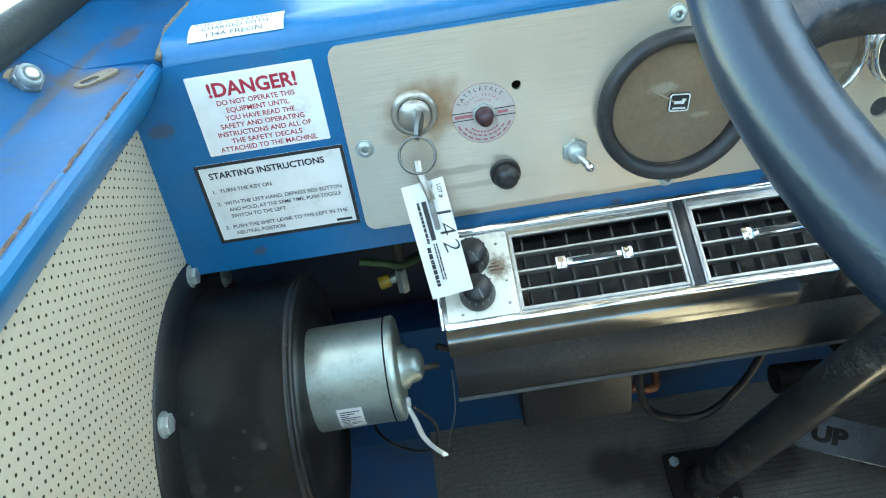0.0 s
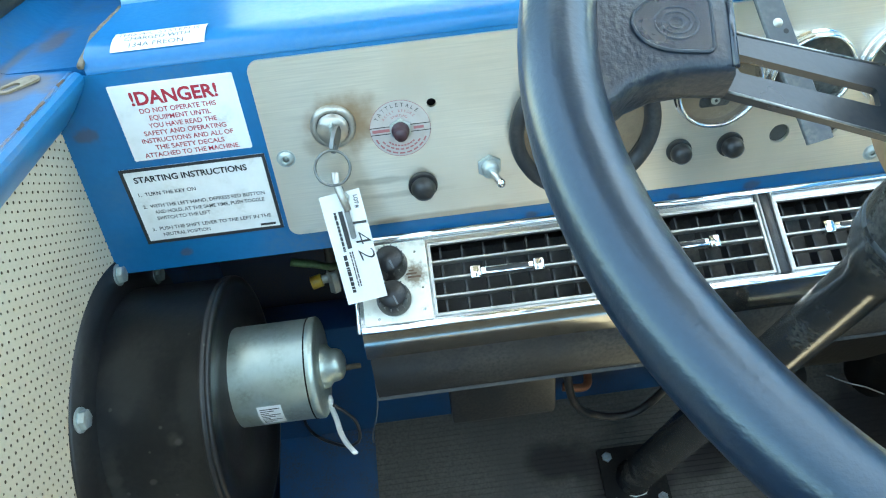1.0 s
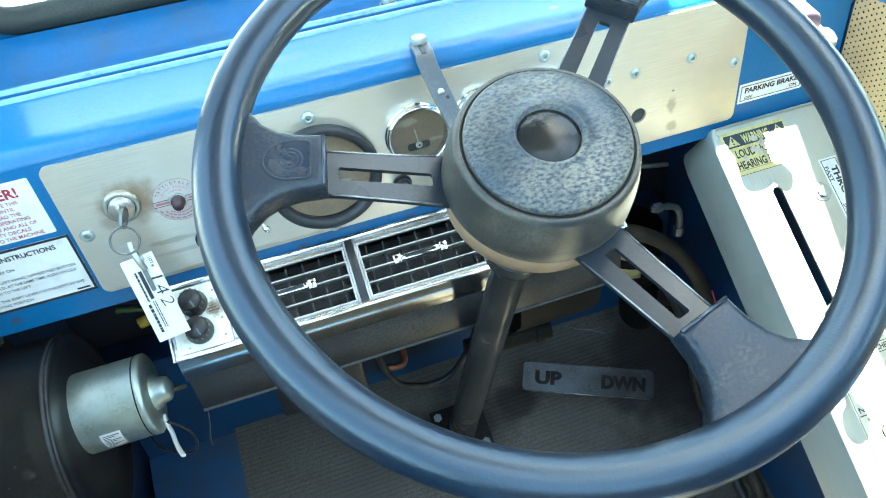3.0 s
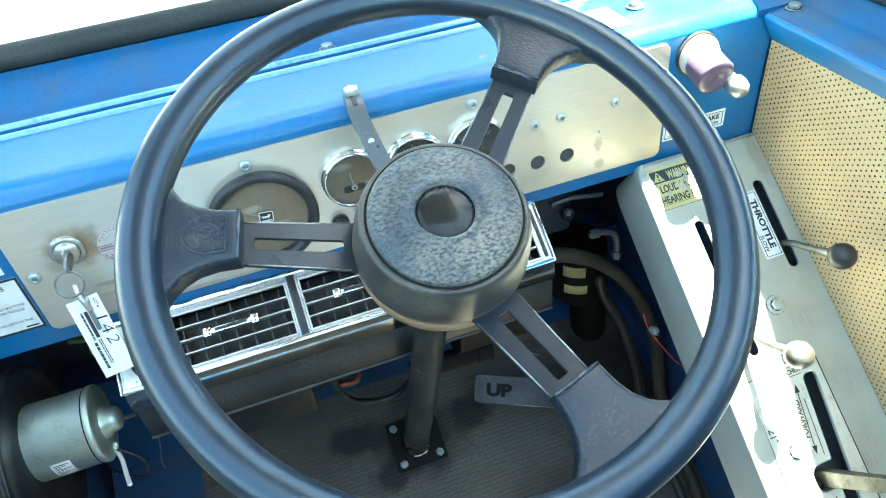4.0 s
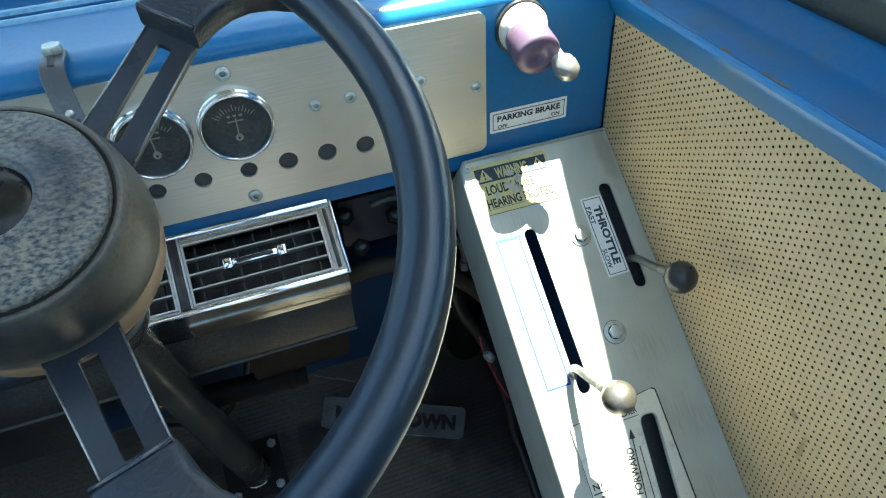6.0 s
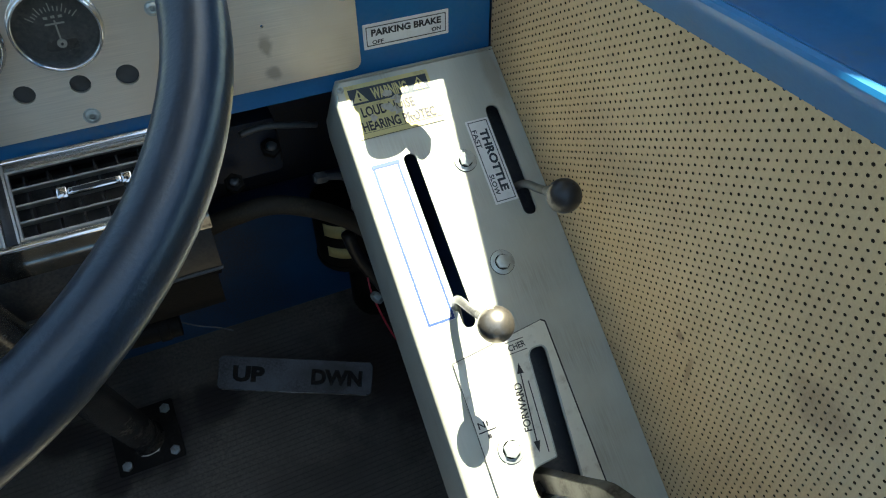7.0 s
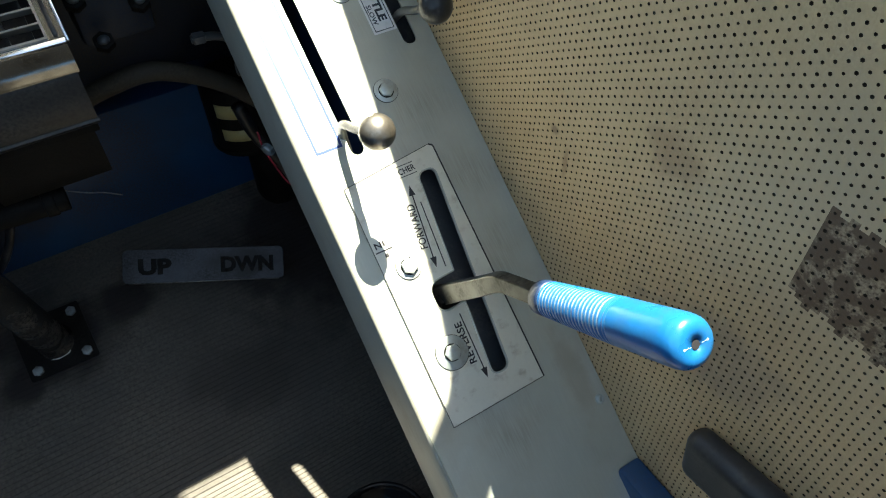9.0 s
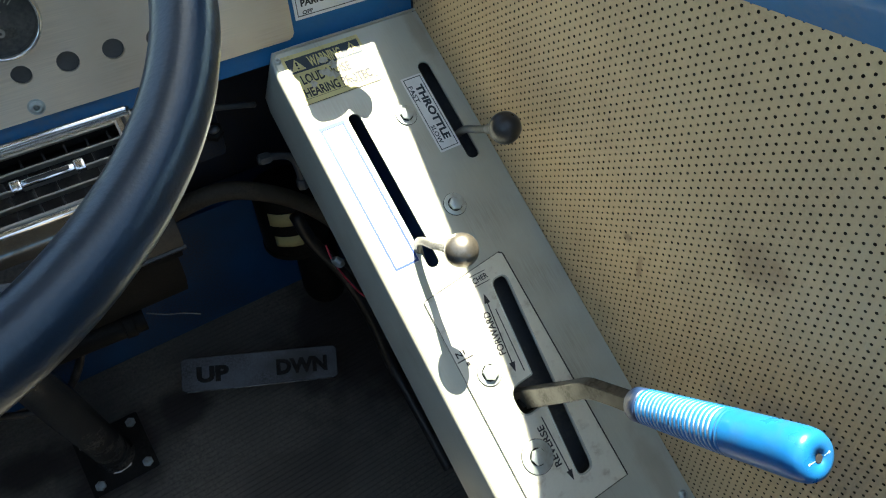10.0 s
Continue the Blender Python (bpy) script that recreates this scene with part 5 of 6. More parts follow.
part("tray", prism(bmesh.new(), [(-0.030, 0.4835), (-0.026, 0.440), (0.000, 0.405), (0.090, 0.400), (0.095, 0.472), (0.020, 0.4765)], 0.355, 0.4475), GRIME, ev)
part("lip", box(bmesh.new(), (0.350, -0.0345, 0.4700), (0.4520, -0.0305, 0.4825), 0.0015), GRIME, ev)
part("pipe", cyl(bmesh.new(), (0.300, 0.010, 0.392), (0.402, 0.008, 0.388), 0.0125, seg=20, bevel=0.001), GRIME, ev)
part("pipe_band", cyl(bmesh.new(), (0.382, 0.0085, 0.389), (0.392, 0.0083, 0.3885), 0.0142, seg=20, bevel=0.001), GRIME, ev)
solid("frayed_wire", tube(bmesh.new(), [(0.405, -0.020, 0.415), (0.420, -0.028, 0.411), (0.432, -0.034, 0.410), (0.446, -0.040, 0.405)], 0.0006, seg=6), STRAP, "frayed grey wire end under the air conditioner", "cable")
solid("copper_pipe", tube(bmesh.new(), [(0.212, 0.120, 0.285), (0.226, 0.118, 0.2825), (0.238, 0.120, 0.281), (0.243, 0.130, 0.285), (0.244, 0.160, 0.300)], 0.0048, seg=10), COPPER, "short tarnished copper pipe under the dash", "pipe")
solid("wire_bundle", tube(bmesh.new(), [(0.02, 0.03, 0.47), (0.06, 0.04, 0.44), (0.12, 0.03, 0.415), (0.20, 0.05, 0.40), (0.28, 0.06, 0.43)], 0.003, seg=8), BODY, "thin black wire bundle under the unit", "cable")
solid("loose_wire", tube(bmesh.new(), [(0.03, -0.02, 0.49), (0.028, -0.03, 0.46), (0.020, -0.03, 0.43), (0.018, -0.028, 0.415)], 0.0007, seg=6), STRAP, "thin pale loose wire", "cable")

# ---------------- blower ----------------
BL = Matrix.Translation((-0.1390, -0.036, 0.496)) @ frame_z((1, 0, 0))
blower = thing("blower", BL, "round black fan blower with a galvanised electric motor", "blower")
part("flange", lathe(bmesh.new(), [(0.0, 0.0005), (0.1155, 0.0005), (0.1160, 0.002), (0.1155, 0.0040), (0.094, 0.0045), (0.090, 0.006)], seg=72), HOUSING, blower, "black bolted flange")
part("housing", lathe(bmesh.new(), [(0.0905, 0.004), (0.0905, 0.0690), (0.0912, 0.0695), (0.0918, 0.0708), (0.0914, 0.0720), (0.0906, 0.0724), (0.0903, 0.0732), (0.0912, 0.0738), (0.0914, 0.0752), (0.0900, 0.0765), (0.0850, 0.0767), (0.0835, 0.0740), (0.0560, 0.0715), (0.0530, 0.0740), (0.0, 0.0740)], seg=72), HOUSING, blower, "dusty black drum housing")
inv = BL.inverted()
spots = random.Random(12)
for k in range(15):
    ang, r = radians(spots.uniform(95, 205)), spots.choice((0.0012, 0.0018, 0.0024, 0.003, 0.006))
    blotch(HOUSING, inv @ Vector((spots.uniform(-0.128, -0.066), -0.036 + 0.0905 * math.cos(ang), 0.496 + 0.0905 * math.sin(ang))), (r, r, r), (0.085, 0.080, 0.070), 0.6 if r < 0.005 else 0.35, 160)
for x, deg, sx, r in ((-0.115, 120, 0.020, 0.035), (-0.075, 135, 0.010, 0.045), (-0.128, 170, 0.006, 0.040)):
    c = Vector((x, -0.036 + 0.0905 * math.cos(radians(deg)), 0.496 + 0.0905 * math.sin(radians(deg))))
    blotch(HOUSING, inv @ c, (r, r, sx), (0.040, 0.038, 0.034), 0.45, 60)
for y, z in ((0.001, 0.603), (-0.111, 0.572), (-0.139, 0.48), (0.06, 0.56)):
    p = inv @ Vector((-0.14, y, z))
    p = Vector((p.x, p.y, 0)).normalized() * 0.1065
    bt = part("flange_bolt", cyl(bmesh.new(), (p.x, p.y, 0.004), (p.x, p.y, 0.009), 0.0062, seg=6, bevel=0.0008), BOLT, blower, "zinc hex bolt")
    part("washer", cyl(bmesh.new(), (p.x, p.y, 0.0035), (p.x, p.y, 0.0052), 0.0078, seg=20), BOLT, bt)
MO = inv @ Matrix.Translation((-0.078, -0.0315, 0.5125)) @ frame_z((1, 0, 0))
motor = part("motor", lathe(bmesh.new(), [(0.0, 0.0), (0.0370, 0.0), (0.0372, 0.003), (0.0368, 0.006), (0.0368, 0.066), (0.0374, 0.068), (0.0374, 0.0715), (0.0360, 0.0728), (0.0250, 0.0732), (0.0, 0.0732)], seg=56), GALV, blower, "galvanised cylindrical electric motor", m=MO)
part("seam", lathe(bmesh.new(), [(0.0370, 0.0655), (0.0375, 0.0660), (0.0370, 0.0666)], seg=56), GRIME, motor)
part("seam", lathe(bmesh.new(), [(0.0370, 0.0050), (0.0375, 0.0055), (0.0370, 0.0060)], seg=56), GRIME, motor)
part("end_cap", lathe(bmesh.new(), [(0.0165, 0.0725), (0.0160, 0.0770), (0.0125, 0.0800), (0.0120, 0.0840), (0.0105, 0.0870), (0.0060, 0.0895), (0.0, 0.0900)], seg=32), GALV, motor)
mi = (BL @ MO).inverted()
def on_motor(ang, s0, s1, w):
    """A curved label on the motor's shell."""
    bm = bmesh.new()
    rows = []
    for i in range(7):
        a = radians(ang - w / 2 + w * i / 6)
        rows.append([bm.verts.new((0.0371 * math.cos(a), 0.0371 * math.sin(a), s)) for s in (s0, s1)])
    for p, q in zip(rows, rows[1:]):
        bm.faces.new((p[0], q[0], q[1], p[1]))
    bmesh.ops.recalc_face_normals(bm, faces=bm.faces)
    return bm
def motor_angle(y, z):
    p = mi @ Vector((-0.05, y, z))
    return math.degrees(math.atan2(p.y, p.x))
A0 = motor_angle(-0.0315 - 0.0355, 0.5125 - 0.0060)
lb = part("motor_label", on_motor(A0, 0.0290, 0.0460, 34), WHITE, motor, "small white printed label")
bm = bmesh.new()
for k in range(9):
    a = radians(A0 - 13 + 3.1 * k)
    s0, s1 = 0.0308, 0.0442 - 0.004 * (k % 3)
    b = a + radians(1.3)
    bm.faces.new([bm.verts.new((0.03725 * math.cos(t), 0.03725 * math.sin(t), s)) for t, s in ((a, s0), (b, s0), (b, s1), (a, s1))])
bmesh.ops.recalc_face_normals(bm, faces=bm.faces)
part("printed_code", bm, INK, lb)
ct = thing("cable_tie", Matrix.Translation((-0.0055, -0.0420, 0.4860)), "white nylon cable tie hanging off the motor", "cable tie")
part("tail", tube(bmesh.new(), [(0.0, 0.0, 0.0), (0.005, -0.012, -0.005), (0.010, -0.030, -0.002), (0.017, -0.050, 0.010), (0.026, -0.073, 0.028)], 0.0021, seg=6, flat=0.55), TIE, ct)
part("head", box(bmesh.new(), (-0.0033, -0.0032, -0.0033), (0.0033, 0.0032, 0.0033), 0.001), TIE, ct)
solid("motor_wire", tube(bmesh.new(), [(0.0, -0.052, 0.492), (0.012, -0.050, 0.470), (0.010, -0.045, 0.44), (-0.01, -0.03, 0.42), (-0.04, 0.0, 0.415), (-0.05, 0.05, 0.44)], 0.0014, seg=6), BLACK, "thin black motor wire", "cable")
solid("motor_lead", tube(bmesh.new(), [(0.009, -0.034, 0.510), (0.016, -0.031, 0.508), (0.021, -0.028, 0.505)], 0.0022, seg=8), HOSE, "short brown lead from the motor shaft", "cable")
yv = thing("valve_fitting", Matrix.Translation((-0.010, 0.070, 0.515)) @ Matrix.Scale(0.78, 4), "small brass and zinc hose fitting with yellow cap", "fitting")
part("yellow_cap", cyl(bmesh.new(), (-0.012, -0.004, 0.0), (0.0, -0.002, 0.002), 0.0075, seg=14, bevel=0.001), CAP_YELLOW, yv, "yellow plastic cap")
part("stem", cyl(bmesh.new(), (0.0, -0.002, 0.002), (0.014, 0.0, 0.004), 0.005, seg=12, bevel=0.0006), BOLT, yv)
part("nut", cyl(bmesh.new(), (0.013, -0.006, -0.012), (0.013, -0.006, 0.016), 0.0065, seg=6, bevel=0.0006), BOLT, yv)
part("pipe", tube(bmesh.new(), [(0.013, -0.004, 0.014), (0.013, 0.01, 0.05), (0.013, 0.05, 0.075)], 0.0055, seg=10), HOSE, yv)
solid("green_wire_loom", tube(bmesh.new(), [(-0.03, 0.06, 0.545), (-0.012, 0.06, 0.540), (0.002, 0.065, 0.532), (0.02, 0.08, 0.53)], 0.006, seg=8, flat=0.5), mat("green_tape", (0.05, 0.11, 0.03), 0.6, dirt=DUST, dirt_amount=0.2), "green taped wire loom under the dash", "cable")

# ---------------- steering wheel and column ----------------
WH = Matrix.Translation((0.3007, -0.2219, 0.7849)) @ rx(26.2)
wheel = thing("steering_wheel", WH, "worn black three-spoke steering wheel with a large dusty hub", "steering wheel")
part("rim", tube(bmesh.new(), ring_path(0.1711, 120), 0.0124, seg=20, n=0, closed=True), RIM, wheel, "worn black rim, blue sky sheen put into its colour")
for a in (167.0, 47.0, -73.0):
    m = Matrix.Rotation(radians(a), 4, "Z")
    L = [(0.046, -0.0165), (0.080, -0.0150), (0.124, -0.0135), (0.124, 0.0135), (0.080, 0.0150), (0.046, 0.0165)]
    bm = plate(bmesh.new(), L, [round_rect(0.0600, -0.0040, 0.1110, 0.0040, 0.0014, 3)], 0.0030, z=-0.0110)
    for v in bm.verts:
        v.co.z -= 0.26 * max(0.0, 0.1225 - v.co.x)
    sp = part("spoke", bm, SPOKE, wheel, "slotted black metal spoke", m=m)
    for sy in (-1, 1):
        bm = tube(bmesh.new(), [(x, sy * (y - 0.0003), -0.0110 - 0.26 * max(0.0, 0.1225 - x)) for x, y in ((0.056, 0.0161), (0.080, 0.0150), (0.117, 0.0137))], 0.0005, seg=6, n=0)
        part("wear_highlight_edge", bm, EDGE_WEAR_GLINT, sp)
    half = [(0.1165, 0.0160), (0.1300, 0.0172), (0.1400, 0.0200), (0.1480, 0.0250), (0.1545, 0.0330), (0.1585, 0.0420), (0.1620, 0.0500), (0.1700, 0.0500)]
    half = [(x, y) for x, y in half]
    loop = [(x, -y) for x, y in half] + [(x, y) for x, y in half[::-1]]
    bm = plate(bmesh.new(), loop, (), 0.0170, z=0.0015)
    es = [e for e in bm.edges if len(e.link_faces) == 2 and e.calc_face_angle(0) > 1.0 and abs(e.verts[0].co.z - e.verts[1].co.z) < 1e-6]
    bmesh.ops.bevel(bm, geom=es, offset=0.0040, segments=3, affect="EDGES", profile=0.5)
    pd = part("pad", bm, PAD, wheel, "leather-grained black pad", m=m)
    if a == 167.0:
        shape = soften([(0.1236, -0.0112, 0.003), (0.1236, 0.0112, 0.003), (0.1420, 0.0118, 0.012), (0.1500, 0.0, 0.012), (0.1420, -0.0118, 0.012)])
        em = part("emblem", plate(bmesh.new(), shape, (), 0.0006, z=0.0021), EMBLEM, pd, "smooth glossy emblem field")
        part("emblem_rim", tube(bmesh.new(), [(x, y, 0.0018) for x, y in shape], 0.0007, seg=8, n=0, closed=True), PAD, em)
        for r in (0.0068, 0.0046, 0.0024):
            part("emblem_ring", tube(bmesh.new(), [(0.1345 + r * math.cos(0.35 * i), r * math.sin(0.35 * i), 0.0021) for i in range(18)], 0.0004, seg=6, n=0, closed=True), EMBLEM, em)
    bm = tube(bmesh.new(), [(0.1172, -0.0150, 0.0004), (0.1172, 0.0150, 0.0004)], 0.0012, seg=8, n=0)
    part("pad_lip", bm, EMBLEM, pd)
hub = part("hub", lathe(bmesh.new(), [(0.0, 0.002), (0.0450, 0.002), (0.0468, 0.0045), (0.0490, 0.0040), (0.0505, 0.0000), (0.0530, -0.0100), (0.0543, -0.0200), (0.0550, -0.0280), (0.0548, -0.0305), (0.0538, -0.0315), (0.0525, -0.0315), (0.0, -0.0310)], seg=72), HUB, wheel, "dusty moulded hub")
part("hub_base", lathe(bmesh.new(), [(0.0530, -0.0312), (0.0540, -0.0325), (0.0544, -0.0400), (0.0532, -0.0475), (0.0485, -0.0535), (0.0390, -0.0560), (0.0240, -0.0570), (0.0, -0.0570)], seg=64), TAN, wheel, "tan dusty hub base")
cap = part("hub_cap", lathe(bmesh.new(), [(0.0452, 0.003), (0.0450, 0.0060), (0.0435, 0.0078), (0.0300, 0.0098), (0.0205, 0.0104), (0.0198, 0.0115), (0.0180, 0.0112), (0.0172, 0.0080), (0.0, 0.0080)], seg=64), CAP, wheel, "speckled dusty hub cap")
part("cap_groove", lathe(bmesh.new(), [(0.0454, 0.0046), (0.0463, 0.0050), (0.0466, 0.0046)], seg=64), GRIME, cap)
part("centre_dome", lathe(bmesh.new(), [(0.0170, 0.0082), (0.0140, 0.0096), (0.0080, 0.0106), (0.0, 0.0110)], seg=40), DOME, cap, "smooth black centre dome")

column = thing("steering_column", Matrix.Translation((0.3030, 0.1130, 0.1085)) @ rx(26.2), "black steering column bolted to the floor by a square plate", "steering column")
part("tube", lathe(bmesh.new(), [(0.0, 0.004), (0.0225, 0.004), (0.0225, 0.010), (0.0195, 0.012), (0.0185, 0.250), (0.0145, 0.520), (0.0140, 0.596), (0.0160, 0.606), (0.0215, 0.618), (0.0245, 0.628), (0.0256, 0.640), (0.0256, 0.690), (0.0, 0.691)], seg=40), COLUMN, column, m=pose(-0.0008, 0.0, 0.0))
part("collar_ring", lathe(bmesh.new(), [(0.0252, 0.640), (0.0264, 0.641), (0.0264, 0.645), (0.0252, 0.646)], seg=40), STRAP, column)
part("base_plate", plate(bmesh.new(), round_rect(-0.040, -0.039, 0.040, 0.039, 0.003), (), 0.006, z=0.004), GRIME, column, "square black base plate")
for x in (-0.029, 0.029):
    for y in (-0.028, 0.028):
        part("bolt", cyl(bmesh.new(), (x, y, 0.004), (x, y, 0.0085), 0.0065, seg=6, bevel=0.0008), WEATHERED, column, "dull zinc hex bolt")
part("paint_chip", plate(bmesh.new(), [(-0.012, -0.021), (0.003, -0.0195), (0.012, -0.0185), (0.010, -0.022), (-0.004, -0.024)], (), 0.0004, z=0.0046), TIE, column)

# ---------------- rocker pedal ----------------
pu, pv = Vector((0.180, -0.067, -0.034)), Vector((0.0145, 0.0275, 0.0275))
def pedal_matrix():
    u = pu.normalized()
    n = u.cross(pv.normalized()).normalized()
    return Matrix.Translation(Vector((0.5005, 0.0905, 0.1555))) @ Matrix((u, n.cross(u), n)).transposed().to_4x4()
ped = thing("rocker_pedal", pedal_matrix(), "scuffed steel rocker foot pedal lettered up and down", "pedal")
part("tread", plate(bmesh.new(), round_rect(-0.098, -0.021, 0.098, 0.021, 0.006), (), 0.004, z=0.002), PEDAL, ped)
lettering("UP", ped, -0.060, 0.0, 0.040, 0.0185, GRIME, z=0.0026, bold=0.055)
lettering("DWN", ped, 0.052, 0.0, 0.066, 0.0185, GRIME, z=0.0026, bold=0.055)
# Pale tube draws the highlight on the pedal's lower edge.
part("wear_highlight_edge", tube(bmesh.new(), [(-0.092, -0.0212, 0.0014), (0.0, -0.0213, 0.0014), (0.092, -0.0212, 0.0014)], 0.0008, seg=8, n=0), EDGE_WEAR_GLINT, ped)
part("post", cyl(bmesh.new(), (0, 0, -0.002), (0.0, -0.025, -0.075), 0.010, seg=16), BODY, ped)

# ---------------- side console ----------------
CON = Matrix.Translation((0, -0.005, 0.604)) @ rx(36.65)
def conl(y):
    """Distance up the console's slope for a world y."""
    return (y + 0.005) / 0.8023
console = thing("control_console", CON, "sloping satin steel side console with lever slots", "console")
SLOT1 = round_rect(0.6105, conl(-0.181), 0.6215, conl(-0.0625), 0.0052)
SLOT2 = round_rect(0.6930, conl(-0.124), 0.7050, conl(-0.0440), 0.0055)
GATE = soften([(0.6522, conl(-0.2060), 0.0070), (0.6680, conl(-0.2060), 0.0070), (0.6522, conl(-0.3430), 0.0070), (0.6365, conl(-0.3430), 0.0070), (0.6422, conl(-0.2925), 0.0015), (0.6190, conl(-0.2945), 0.0110), (0.6190, conl(-0.2735), 0.0110), (0.6445, conl(-0.2725), 0.0015)])
EDGE = [(0.5815, conl(-0.005)), (0.7203, conl(-0.005)), (0.7203, conl(-0.62)), (0.5660, conl(-0.62)), (0.5720, conl(-0.25)), (0.5760, conl(-0.02)), (0.5780, conl(-0.0095))]
bm = plate(bmesh.new(), EDGE, [SLOT1, SLOT2, GATE], 0.0022)
part("top", bm, CONSOLE, console, "satin steel top plate")
bm = bmesh.new()
pts = [(0.5660, conl(-0.62)), (0.5720, conl(-0.25)), (0.5760, conl(-0.02)), (0.5780, conl(-0.0095)), (0.5815, conl(-0.005)), (0.60, conl(-0.0045)), (0.7203, conl(-0.0045))]
for a, b in zip(pts, pts[1:]):
    prev = None
    for ins, zz in ((0.0, 0.0), (-0.0010, -0.0008), (-0.0016, -0.0022), (-0.0018, -0.064)):
        off = [(p[0] + ins, p[1] + (-ins if p[1] > conl(-0.02) else 0)) for p in (a, b)]
        cur = [bm.verts.new((*off[0], zz)), bm.verts.new((*off[1], zz))]
        if prev:
            bm.faces.new((prev[0], prev[1], cur[1], cur[0]))
        prev = cur
bmesh.ops.remove_doubles(bm, verts=bm.verts, dist=0.0001)
bmesh.ops.recalc_face_normals(bm, faces=bm.faces)
bmesh.ops.solidify(bm, geom=bm.faces[:], thickness=0.0018)
part("skirt", bm, CONSOLE, console, "folded steel side skirt")
part("inner_panel", plate(bmesh.new(), [(0.6140, conl(-0.62)), (0.7195, conl(-0.62)), (0.7195, conl(-0.03)), (0.640, conl(-0.03)), (0.640, conl(-0.21)), (0.6265, conl(-0.21))], (), 0.002, z=-0.026), STRAP, console, "dusty steel plate below the slots")
side = solid("console_support", plate(bmesh.new(), [(-0.75, 0.0), (-0.050, 0.0), (-0.056, 0.110), (-0.085, 0.190), (-0.110, console_z(-0.110) - 0.075), (-0.75, console_z(-0.75) - 0.075 if console_z(-0.75) > 0.08 else 0.01)], (), 0.003, m=Matrix.Translation((0.706, 0, 0)) @ SIDE), BLUE_FLOOR, "scuffed blue painted steel support below the side console", "support")

def on_console(x, y, up=0.0, turn=0.0):
    return CON @ Matrix.Translation((x, conl(y), up)) @ Matrix.Rotation(radians(turn), 4, "Z")
hex_bolt(on_console(0.6600, -0.0770), 0.0058, 0.0035, 0.0095, label="zinc hex bolt with washer on the side console", group="console bolts")
hex_bolt(on_console(0.6590, -0.1485, 0, 10), 0.0062, 0.0035, 0.0100, label="zinc hex bolt with washer on the side console", group="console bolts")
hex_bolt(on_console(0.6120, -0.2580, 0.0015), 0.0068, 0.0035, 0.0105, label="zinc hex bolt with washer on the shift plate", group="console bolts")
hex_bolt(on_console(0.6135, -0.3180, 0.0015, 22), 0.0068, 0.0035, 0.0135, label="zinc hex bolt with washer on the shift plate", group="console bolts")
button_screw(on_console(0.7120, -0.391), 0.004, "console screws")
button_screw(on_console(0.5800, -0.0100), 0.003, "console screws")

# shift plate with printed legend
sp = thing("shift_plate", on_console(0, -0.005), "pale aluminium shift gate plate with black printed legend", "plate")
PL = [(0.5915, conl(-0.1985)), (0.6715, conl(-0.1912)), (0.6748, conl(-0.1930)), (0.6752, conl(-0.3590)), (0.5890, conl(-0.3590))]
part("sheet", plate(bmesh.new(), PL, [GATE], 0.0013, z=0.0014), ALU, sp)
bm = bmesh.new()
def line(bm, a, b, w, z=0.0018):
    a, b = Vector(a), Vector(b)
    s = (b - a).normalized()
    s = Vector((-s.y, s.x)) * w / 2
    f = bm.faces.new([bm.verts.new((*p, z)) for p in (a - s, b - s, b + s, a + s)])
    f.normal_update()
    if f.normal.z < 0:
        f.normal_flip()
for a, b in zip(PL, PL[1:] + PL[:1]):
    line(bm, a, b, 0.0013 if a[0] > 0.6 and b[0] > 0.5895 else 0.0006)
line(bm, (0.6440, conl(-0.2240)), (0.6397, conl(-0.2680)), 0.0009)
line(bm, (0.6330, conl(-0.2985)), (0.6318, conl(-0.3340)), 0.0010)
part("printed_outline", bm, INK, sp)
part("gate_edge", tube(bmesh.new(), [(x, y, 0.0012) for x, y in GATE], 0.0008, seg=6, n=0, closed=True), CONSOLE, sp)
arrow(sp, [(0.6405, conl(-0.2155)), (0.6330, conl(-0.2620))], 0.0005, 0.0085, INK, z=0.0019, both=True)
arrow(sp, [(0.6318, conl(-0.3330)), (0.6315, conl(-0.3385))], 0.0005, 0.0085, INK, z=0.0019)
lettering("FORWARD", sp, 0.6322, conl(-0.2375), 0.037, 0.0062, INK, z=0.0018, turn=83, bold=0.02)
lettering("REVERSE", sp, 0.6268, conl(-0.3165), 0.034, 0.0060, INK, z=0.0018, turn=87, bold=0.02)
lettering("CHER", sp, 0.6450, conl(-0.1985) - 0.0035, 0.0150, 0.0048, INK, z=0.0018, turn=2, bold=0.02)
bars(sp, [(0.6370, conl(-0.1985) - 0.0085, 0.6525, conl(-0.1985) - 0.0079), (0.6360, conl(-0.1985) + 0.0006, 0.6525, conl(-0.1985) + 0.0012)], INK, z=0.0018)
lettering("N", sp, 0.5965, conl(-0.2385), 0.0055, 0.0050, INK, z=0.0018, bold=0.02)
bars(sp, [(0.6005, conl(-0.2402), 0.6020, conl(-0.2368)), (0.5925, conl(-0.2432), 0.6070, conl(-0.2424)), (0.5985, conl(-0.2475), 0.6015, conl(-0.2450))], INK, z=0.0018)

